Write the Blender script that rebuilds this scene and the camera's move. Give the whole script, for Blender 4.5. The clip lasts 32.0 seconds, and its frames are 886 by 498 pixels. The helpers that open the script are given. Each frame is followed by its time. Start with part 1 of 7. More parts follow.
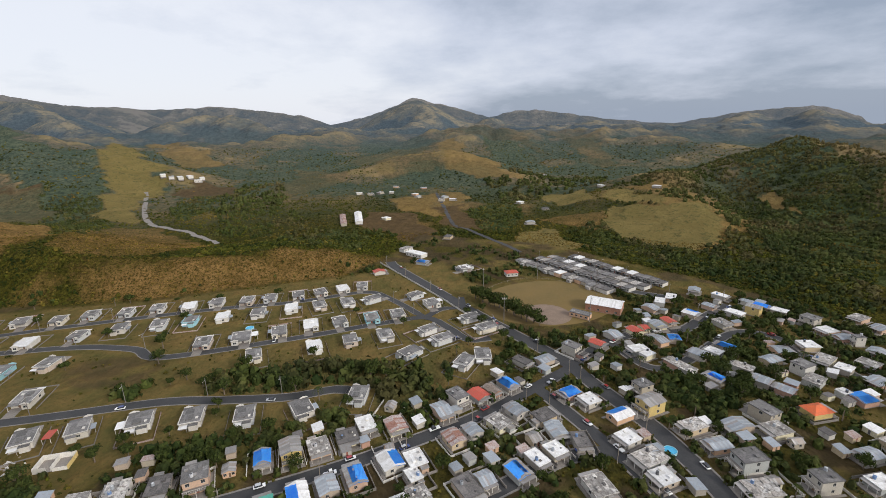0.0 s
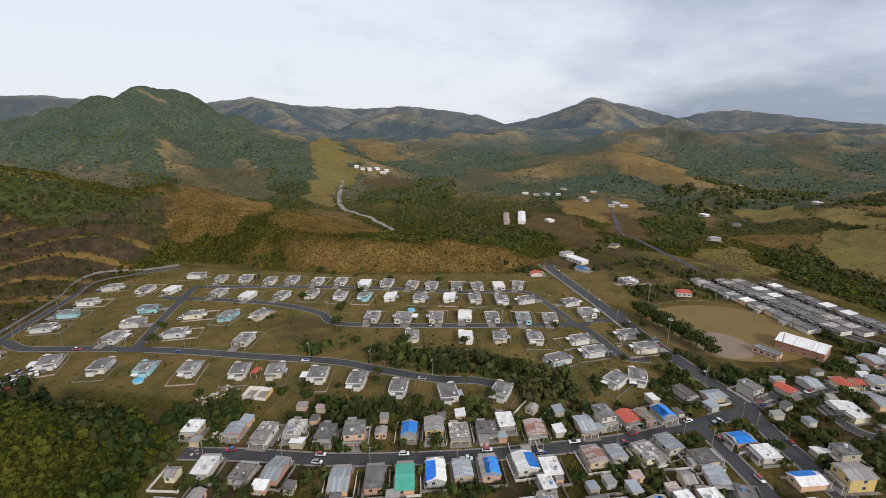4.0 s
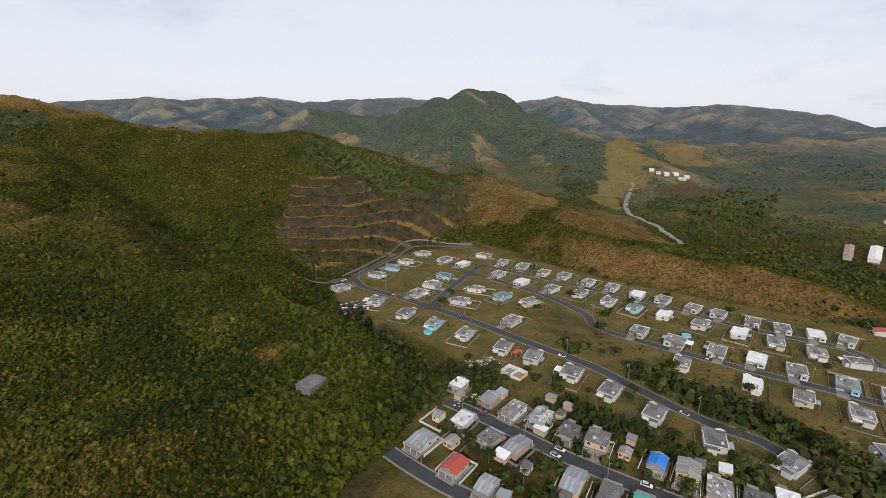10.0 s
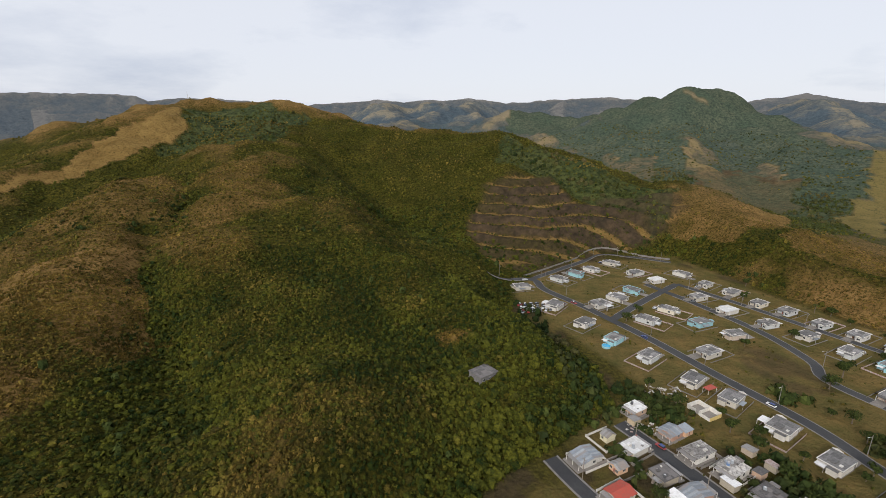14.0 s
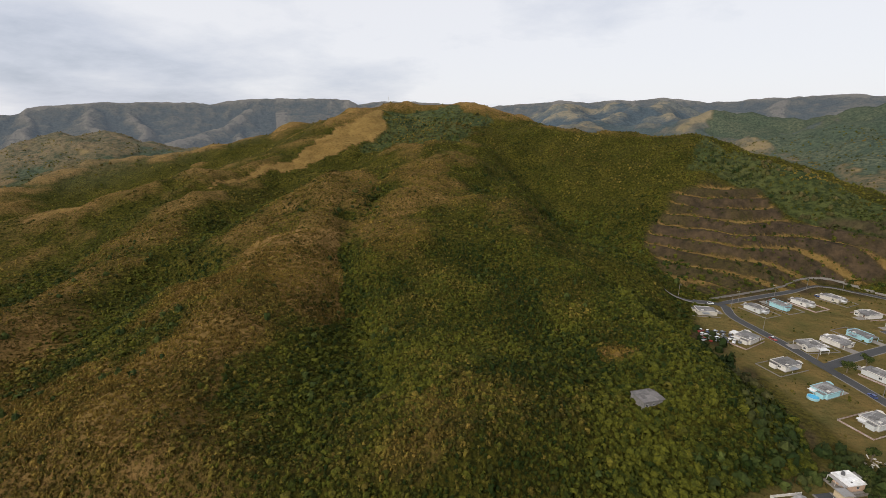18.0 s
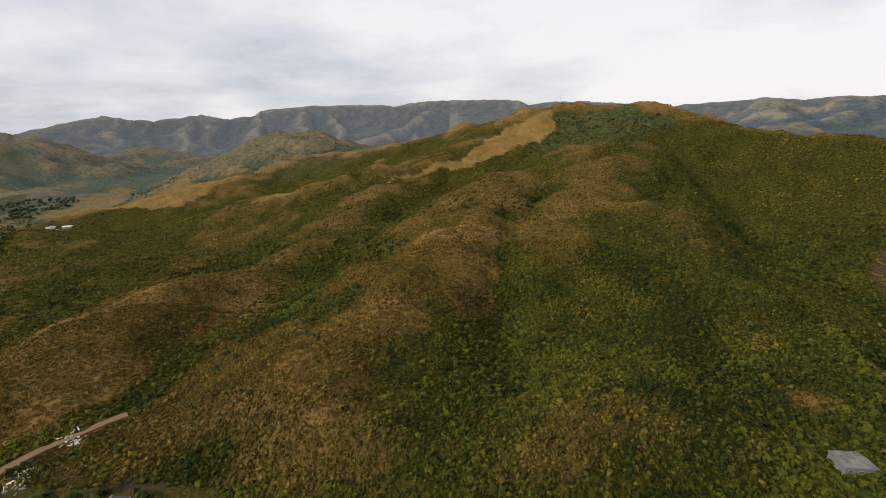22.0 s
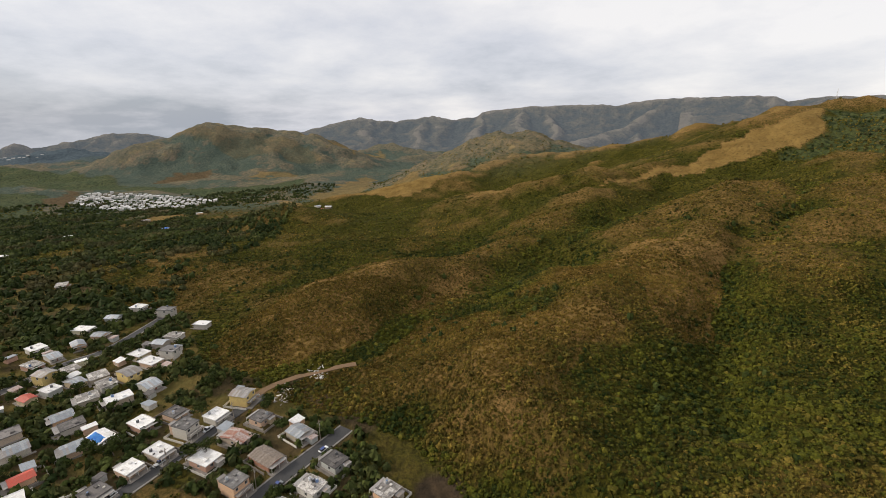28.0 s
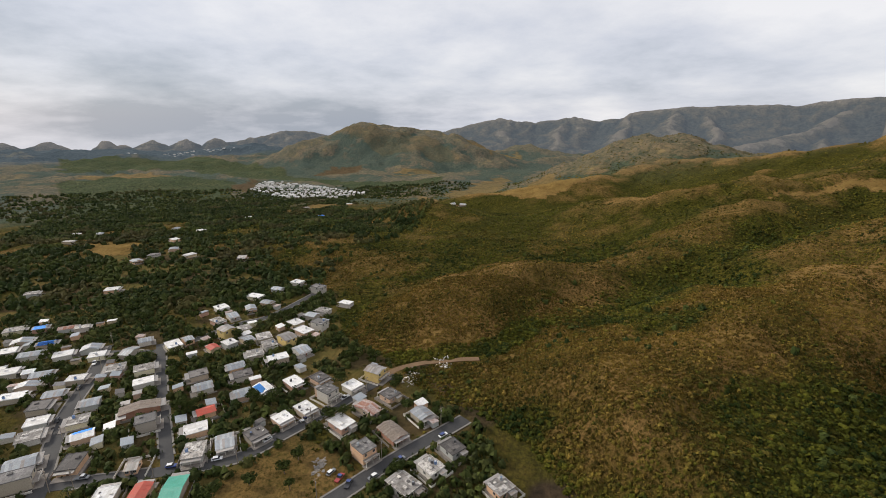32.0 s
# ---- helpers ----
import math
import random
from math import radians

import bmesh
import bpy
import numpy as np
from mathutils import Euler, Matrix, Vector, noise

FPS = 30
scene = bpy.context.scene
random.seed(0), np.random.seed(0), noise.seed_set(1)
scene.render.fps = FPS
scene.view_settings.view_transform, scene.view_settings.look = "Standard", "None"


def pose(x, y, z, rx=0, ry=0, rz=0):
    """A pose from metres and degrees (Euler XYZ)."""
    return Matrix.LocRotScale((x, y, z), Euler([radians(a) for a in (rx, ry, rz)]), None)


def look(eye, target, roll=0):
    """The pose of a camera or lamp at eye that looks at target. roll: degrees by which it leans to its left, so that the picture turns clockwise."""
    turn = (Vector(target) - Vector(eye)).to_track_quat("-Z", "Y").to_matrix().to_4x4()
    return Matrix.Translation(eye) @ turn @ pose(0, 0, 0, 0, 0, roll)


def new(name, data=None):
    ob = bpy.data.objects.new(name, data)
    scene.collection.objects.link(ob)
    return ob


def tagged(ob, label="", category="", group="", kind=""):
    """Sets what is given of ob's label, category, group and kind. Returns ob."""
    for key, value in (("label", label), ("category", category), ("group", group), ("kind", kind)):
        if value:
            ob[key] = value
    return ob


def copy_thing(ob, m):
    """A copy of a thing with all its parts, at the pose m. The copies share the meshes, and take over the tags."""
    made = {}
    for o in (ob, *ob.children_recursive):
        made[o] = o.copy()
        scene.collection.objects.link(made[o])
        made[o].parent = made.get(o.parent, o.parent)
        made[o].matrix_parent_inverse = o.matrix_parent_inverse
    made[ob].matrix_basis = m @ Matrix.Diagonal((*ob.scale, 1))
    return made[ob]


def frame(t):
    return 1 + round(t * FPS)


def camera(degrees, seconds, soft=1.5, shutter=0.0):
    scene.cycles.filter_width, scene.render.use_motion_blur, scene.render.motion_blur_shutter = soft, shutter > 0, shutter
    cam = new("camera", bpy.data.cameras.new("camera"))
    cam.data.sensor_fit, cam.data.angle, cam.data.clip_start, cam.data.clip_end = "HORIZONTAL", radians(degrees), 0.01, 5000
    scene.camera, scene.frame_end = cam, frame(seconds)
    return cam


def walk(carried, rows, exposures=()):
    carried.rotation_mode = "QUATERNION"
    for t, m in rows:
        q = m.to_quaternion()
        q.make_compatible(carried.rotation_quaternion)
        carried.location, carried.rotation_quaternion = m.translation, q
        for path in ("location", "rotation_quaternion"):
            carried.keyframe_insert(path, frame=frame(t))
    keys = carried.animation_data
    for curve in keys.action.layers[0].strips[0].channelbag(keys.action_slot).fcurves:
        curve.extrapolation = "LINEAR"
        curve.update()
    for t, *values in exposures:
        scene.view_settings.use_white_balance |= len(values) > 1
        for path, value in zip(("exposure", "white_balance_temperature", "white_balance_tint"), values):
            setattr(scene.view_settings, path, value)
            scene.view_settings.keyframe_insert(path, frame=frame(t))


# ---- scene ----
# ---- camera and its path: a hovering drone that pans to its left ----
cam = camera(87.66, 32.0, soft=0.5)
K = 1.2  # metres to a unit of the plan: path, land, roads and sites are given in plan units
PATH = [  # seconds, x, y, z, yaw to the left, pitch, roll
    (0.0, 2.2, 0.8, 109.3, -80.21, -16.13, -0.90),
    (0.5, 2.0, 0.6, 109.4, -77.28, -16.12, -0.83),
    (1.0, 1.8, 0.5, 109.5, -73.95, -16.08, -0.76),
    (1.5, 1.6, 0.3, 109.6, -71.35, -16.07, -0.69),
    (2.0, 1.3, 0.2, 109.7, -69.00, -16.04, -0.63),
    (2.5, 1.1, -0.0, 109.8, -66.53, -16.00, -0.56),
    (3.0, 0.9, -0.2, 109.9, -63.92, -15.97, -0.50),
    (3.5, 0.8, -0.4, 110.0, -61.39, -15.96, -0.45),
    (5.5, 0.1, -1.1, 110.4, -55.20, -16.01, -0.23),
    (6.0, -0.1, -1.3, 110.5, -51.99, -16.01, -0.19),
    (6.5, -0.2, -1.4, 110.6, -48.41, -16.01, -0.14),
    (7.0, -0.4, -1.6, 110.7, -44.95, -16.00, -0.10),
    (7.5, -0.5, -1.8, 110.8, -41.90, -15.99, -0.05),
    (8.0, -0.6, -2.0, 110.9, -38.59, -15.99, -0.01),
    (8.5, -0.7, -2.2, 111.0, -35.13, -16.02, 0.03),
    (9.0, -0.8, -2.4, 111.1, -31.79, -16.03, 0.06),
    (9.5, -0.9, -2.6, 111.2, -28.38, -16.04, 0.10),
    (10.0, -1.0, -2.8, 111.3, -25.09, -16.04, 0.13),
    (10.5, -1.1, -3.0, 111.4, -21.93, -16.03, 0.16),
    (11.0, -1.2, -3.2, 111.4, -18.81, -16.02, 0.18),
    (11.5, -1.3, -3.4, 111.5, -15.57, -16.02, 0.21),
    (12.0, -1.3, -3.7, 111.6, -12.33, -16.03, 0.23),
    (12.5, -1.4, -3.9, 111.7, -9.31, -16.05, 0.24),
    (13.0, -1.4, -4.1, 111.8, -6.51, -16.05, 0.26),
    (13.5, -1.5, -4.3, 111.9, -3.94, -16.05, 0.27),
    (14.0, -1.5, -4.5, 112.0, -1.56, -16.06, 0.28),
    (14.5, -1.5, -4.7, 112.0, 0.28, -16.06, 0.28),
    (16.5, -1.6, -5.7, 112.4, 11.06, -16.05, 0.27),
    (17.0, -1.5, -5.9, 112.4, 14.00, -16.04, 0.26),
    (17.5, -1.5, -6.1, 112.5, 16.92, -16.03, 0.24),
    (18.0, -1.5, -6.4, 112.6, 19.80, -16.03, 0.22),
    (18.5, -1.5, -6.6, 112.7, 22.49, -16.04, 0.20),
    (19.0, -1.4, -6.9, 112.7, 25.20, -16.04, 0.18),
    (19.5, -1.4, -7.1, 112.8, 28.18, -16.04, 0.15),
    (20.0, -1.3, -7.4, 112.9, 30.84, -16.04, 0.12),
    (20.5, -1.2, -7.6, 112.9, 33.26, -16.04, 0.09),
    (21.0, -1.2, -7.9, 113.0, 35.44, -16.03, 0.06),
    (21.5, -1.1, -8.1, 113.1, 37.47, -16.02, 0.02),
    (22.0, -1.0, -8.4, 113.1, 39.85, -16.02, -0.02),
    (22.5, -0.9, -8.6, 113.2, 42.38, -16.03, -0.06),
    (23.0, -0.8, -8.9, 113.3, 44.54, -16.02, -0.09),
    (23.5, -0.7, -9.2, 113.3, 46.58, -16.02, -0.13),
    (24.0, -0.6, -9.4, 113.4, 48.72, -16.00, -0.17),
    (24.5, -0.5, -9.7, 113.5, 50.74, -15.99, -0.21),
    (25.0, -0.3, -10.0, 113.5, 52.73, -15.99, -0.25),
    (25.5, -0.2, -10.3, 113.6, 54.70, -15.98, -0.28),
    (27.5, 0.5, -11.4, 113.8, 63.30, -15.93, -0.37),
    (28.0, 0.6, -11.7, 113.9, 65.41, -15.92, -0.38),
    (28.5, 0.8, -11.9, 113.9, 67.54, -15.91, -0.38),
    (29.0, 1.0, -12.2, 114.0, 69.69, -15.89, -0.38),
    (29.5, 1.2, -12.5, 114.0, 71.77, -15.87, -0.36),
    (30.0, 1.4, -12.8, 114.1, 73.78, -15.84, -0.33),
    (30.5, 1.6, -13.1, 114.1, 75.73, -15.82, -0.29),
    (31.0, 1.9, -13.4, 114.2, 77.66, -15.80, -0.23),
    (31.5, 2.1, -13.7, 114.2, 79.60, -15.79, -0.16),
    (32.0, 2.3, -14.0, 114.2, 81.85, -15.78, -0.07),
]
walk(cam, [(t, pose(x * K, y * K, z * K, 90 + pitch, 0, yaw) @ pose(0, 0, 0, 0, 0, roll)) for t, x, y, z, yaw, pitch, roll in PATH],
     [(0, -0.14, 6200, 10), (7, -0.2, 6150, 10), (14, -0.2, 6200, 10), (20, -0.08, 6600, 10), (26, -0.02, 6850, 10), (32, -0.08, 6600, 10)])

# ---- overcast daylight ----
world = bpy.data.worlds.new("overcast_sky")
scene.world = world
world.use_nodes = True
wn, wl = world.node_tree.nodes, world.node_tree.links
wn.clear()
sky = wn.new("ShaderNodeTexSky")
sky.sky_type, sky.sun_disc = "NISHITA", False
sky.sun_elevation, sky.sun_rotation = radians(27), radians(208)
sky_light = wn.new("ShaderNodeBackground")
sky_light.inputs["Strength"].default_value = 0.10
wl.new(sky.outputs["Color"], sky_light.inputs["Color"])
coord = wn.new("ShaderNodeTexCoord")
sep = wn.new("ShaderNodeSeparateXYZ")
wl.new(coord.outputs["Generated"], sep.inputs[0])


def world_math(op, a, b, clamp=False):
    n = wn.new("ShaderNodeMath")
    n.operation, n.use_clamp = op, clamp
    for i, v in enumerate((a, b)):
        if isinstance(v, (int, float)):
            n.inputs[i].default_value = v
        else:
            wl.new(v, n.inputs[i])
    return n.outputs[0]


# the clouds lie on a level sheet, so that they draw together towards the horizon
lift = world_math("ADD", world_math("ABSOLUTE", sep.outputs["Z"], 0), 0.22)
flat = wn.new("ShaderNodeCombineXYZ")
wl.new(world_math("DIVIDE", sep.outputs["X"], lift), flat.inputs[0])
wl.new(world_math("DIVIDE", sep.outputs["Y"], lift), flat.inputs[1])


def world_noise(scale, detail, rough, shift):
    m = wn.new("ShaderNodeMapping")
    m.inputs["Location"].default_value = (shift, shift * 0.7, shift * 0.3)
    wl.new(flat.outputs[0], m.inputs["Vector"])
    n = wn.new("ShaderNodeTexNoise")
    n.inputs["Scale"].default_value, n.inputs["Detail"].default_value, n.inputs["Roughness"].default_value = scale, detail, rough
    wl.new(m.outputs[0], n.inputs["Vector"])
    return n.outputs["Fac"]


billow = world_math("ADD", world_math("MULTIPLY", world_noise(0.55, 2, 0.5, 3.1), 0.68), world_math("MULTIPLY", world_noise(1.5, 7, 0.62, 7.7), 0.36))
ramp = wn.new("ShaderNodeValToRGB")
els = ramp.color_ramp.elements
els[0].position, els[0].color = 0.30, (0.36, 0.41, 0.50, 1)
els[1].position, els[1].color = 0.60, (0.90, 0.90, 0.935, 1)
mid_el = els.new(0.45)
mid_el.color = (0.65, 0.68, 0.77, 1)
# rain cloud to the south-east and over the plain in the west, a brighter sky overhead
def bank(way, start, amount):
    """A darker bank of cloud towards one side of the sky."""
    d = wn.new("ShaderNodeVectorMath")
    d.operation = "DOT_PRODUCT"
    d.inputs[1].default_value = way
    wl.new(coord.outputs["Generated"], d.inputs[0])
    return world_math("MULTIPLY", world_math("DIVIDE", world_math("SUBTRACT", d.outputs["Value"], start), 1 - start, True), amount)


heavy = world_math("ADD", world_math("ADD", bank((0.80, -0.60, 0.0), 0.68, 0.27), bank((-0.98, -0.17, 0.08), 0.80, 0.20)), bank((0.60, 0.70, 0.40), 0.75, -0.22))
light = world_math("ADD", billow, world_math("MULTIPLY", sep.outputs["Z"], 0.13))
wl.new(world_math("SUBTRACT", light, heavy), ramp.inputs["Fac"])
cloud_light = wn.new("ShaderNodeBackground")
cloud_light.inputs["Strength"].default_value = 1.1
wl.new(ramp.outputs["Color"], cloud_light.inputs["Color"])
mix_sky = wn.new("ShaderNodeMixShader")
mix_sky.inputs[0].default_value = 0.88
wl.new(sky_light.outputs[0], mix_sky.inputs[1])
wl.new(cloud_light.outputs[0], mix_sky.inputs[2])
world_out = wn.new("ShaderNodeOutputWorld")
wl.new(mix_sky.outputs[0], world_out.inputs["Surface"])

sun = new("sun", bpy.data.lights.new("sun", "SUN"))
sun.data.energy, sun.data.angle, sun.data.color = 3.0, radians(10), (1.0, 0.92, 0.80)
sun.matrix_world = look((0, 0, 300), (42, 80, 300 - 46))

# ---- materials ----
def nodes_of(name):
    m = bpy.data.materials.new(name)
    m.use_nodes = True
    n, l = m.node_tree.nodes, m.node_tree.links
    return m, n, l, n["Principled BSDF"]


def put(l, socket, v):
    if hasattr(v, "is_output"):
        l.new(v, socket)
    else:
        socket.default_value = v


def mixed(n, l, fac, a, b, mode="MIX"):
    x = n.new("ShaderNodeMix")
    x.data_type, x.blend_type, x.clamp_factor = "RGBA", mode, True
    put(l, x.inputs[0], fac)
    put(l, x.inputs[6], (*a, 1) if isinstance(a, tuple) and len(a) == 3 else a)
    put(l, x.inputs[7], (*b, 1) if isinstance(b, tuple) and len(b) == 3 else b)
    return x.outputs[2]


def noisy(n, l, vec, scale, detail=4, rough=0.6, lo=0.35, hi=0.65, kind="Fac"):
    x = n.new("ShaderNodeTexNoise")
    x.inputs["Scale"].default_value, x.inputs["Detail"].default_value, x.inputs["Roughness"].default_value = scale, detail, rough
    l.new(vec, x.inputs["Vector"])
    r = n.new("ShaderNodeMapRange")
    r.inputs[1].default_value, r.inputs[2].default_value = lo, hi
    l.new(x.outputs["Fac"], r.inputs[0])
    return r.outputs[0]


def bumped(n, l, bsdf, height, strength, distance=0.05):
    b = n.new("ShaderNodeBump")
    b.inputs["Strength"].default_value, b.inputs["Distance"].default_value = strength, distance
    l.new(height, b.inputs["Height"])
    l.new(b.outputs[0], bsdf.inputs["Normal"])


def surface(name, base, other, stain, rough=0.8, coarse=0.35, fine=3.0, stain_amount=0.5, metallic=0.0, bump=0.3, palette=None, value=0.12, waves=0, sheets=()):
    """A weathered surface: two tones at a coarse scale, stains at a fine one, a tone of its own for each object."""
    m, n, l, bsdf = nodes_of(name)
    pos = n.new("ShaderNodeNewGeometry").outputs["Position"]
    info = n.new("ShaderNodeObjectInfo").outputs["Random"]
    colour = mixed(n, l, noisy(n, l, pos, coarse), base, other)
    if palette:
        r = n.new("ShaderNodeValToRGB")
        r.color_ramp.interpolation = "CONSTANT"
        e = r.color_ramp.elements
        while len(e) < len(palette):
            e.new(0.5)
        for i, c in enumerate(palette):
            e[i].position, e[i].color = i / len(palette), (*c, 1)
        l.new(info, r.inputs["Fac"])
        colour = mixed(n, l, 0.85, colour, r.outputs["Color"])
    if sheets:
        # every sheet or patch of a roof has weathered in its own way
        r = n.new("ShaderNodeValToRGB")
        r.color_ramp.interpolation = "CONSTANT"
        e = r.color_ramp.elements
        while len(e) < len(sheets):
            e.new(0.5)
        for i, c in enumerate(sheets):
            e[i].position, e[i].color = i / len(sheets), (*c, 1)
        sheet = n.new("ShaderNodeAttribute")
        sheet.attribute_name = "sheet"
        l.new(sheet.outputs["Fac"], r.inputs["Fac"])
        colour = mixed(n, l, 0.6, colour, r.outputs["Color"])
    spot = noisy(n, l, pos, fine, 6, 0.75, 0.45, 0.66)
    f = n.new("ShaderNodeMath")
    f.operation = "MULTIPLY"
    l.new(spot, f.inputs[0])
    f.inputs[1].default_value = stain_amount
    colour = mixed(n, l, f.outputs[0], colour, stain)
    if value:
        h = n.new("ShaderNodeHueSaturation")
        r = n.new("ShaderNodeMapRange")
        r.inputs[3].default_value, r.inputs[4].default_value = 1 - value, 1 + value
        l.new(info, r.inputs[0])
        l.new(r.outputs[0], h.inputs["Value"])
        l.new(colour, h.inputs["Color"])
        colour = h.outputs["Color"]
    l.new(colour, bsdf.inputs["Base Color"])
    bsdf.inputs["Roughness"].default_value, bsdf.inputs["Metallic"].default_value = rough, metallic
    if waves:
        tc = n.new("ShaderNodeTexCoord").outputs["Object"]
        w = n.new("ShaderNodeTexWave")
        w.inputs["Scale"].default_value, w.inputs["Distortion"].default_value = waves, 0.3
        l.new(tc, w.inputs["Vector"])
        bumped(n, l, bsdf, w.outputs["Fac"], 0.5, 0.06)
    elif bump:
        bumped(n, l, bsdf, noisy(n, l, pos, fine * 3, 5), bump)
    return m


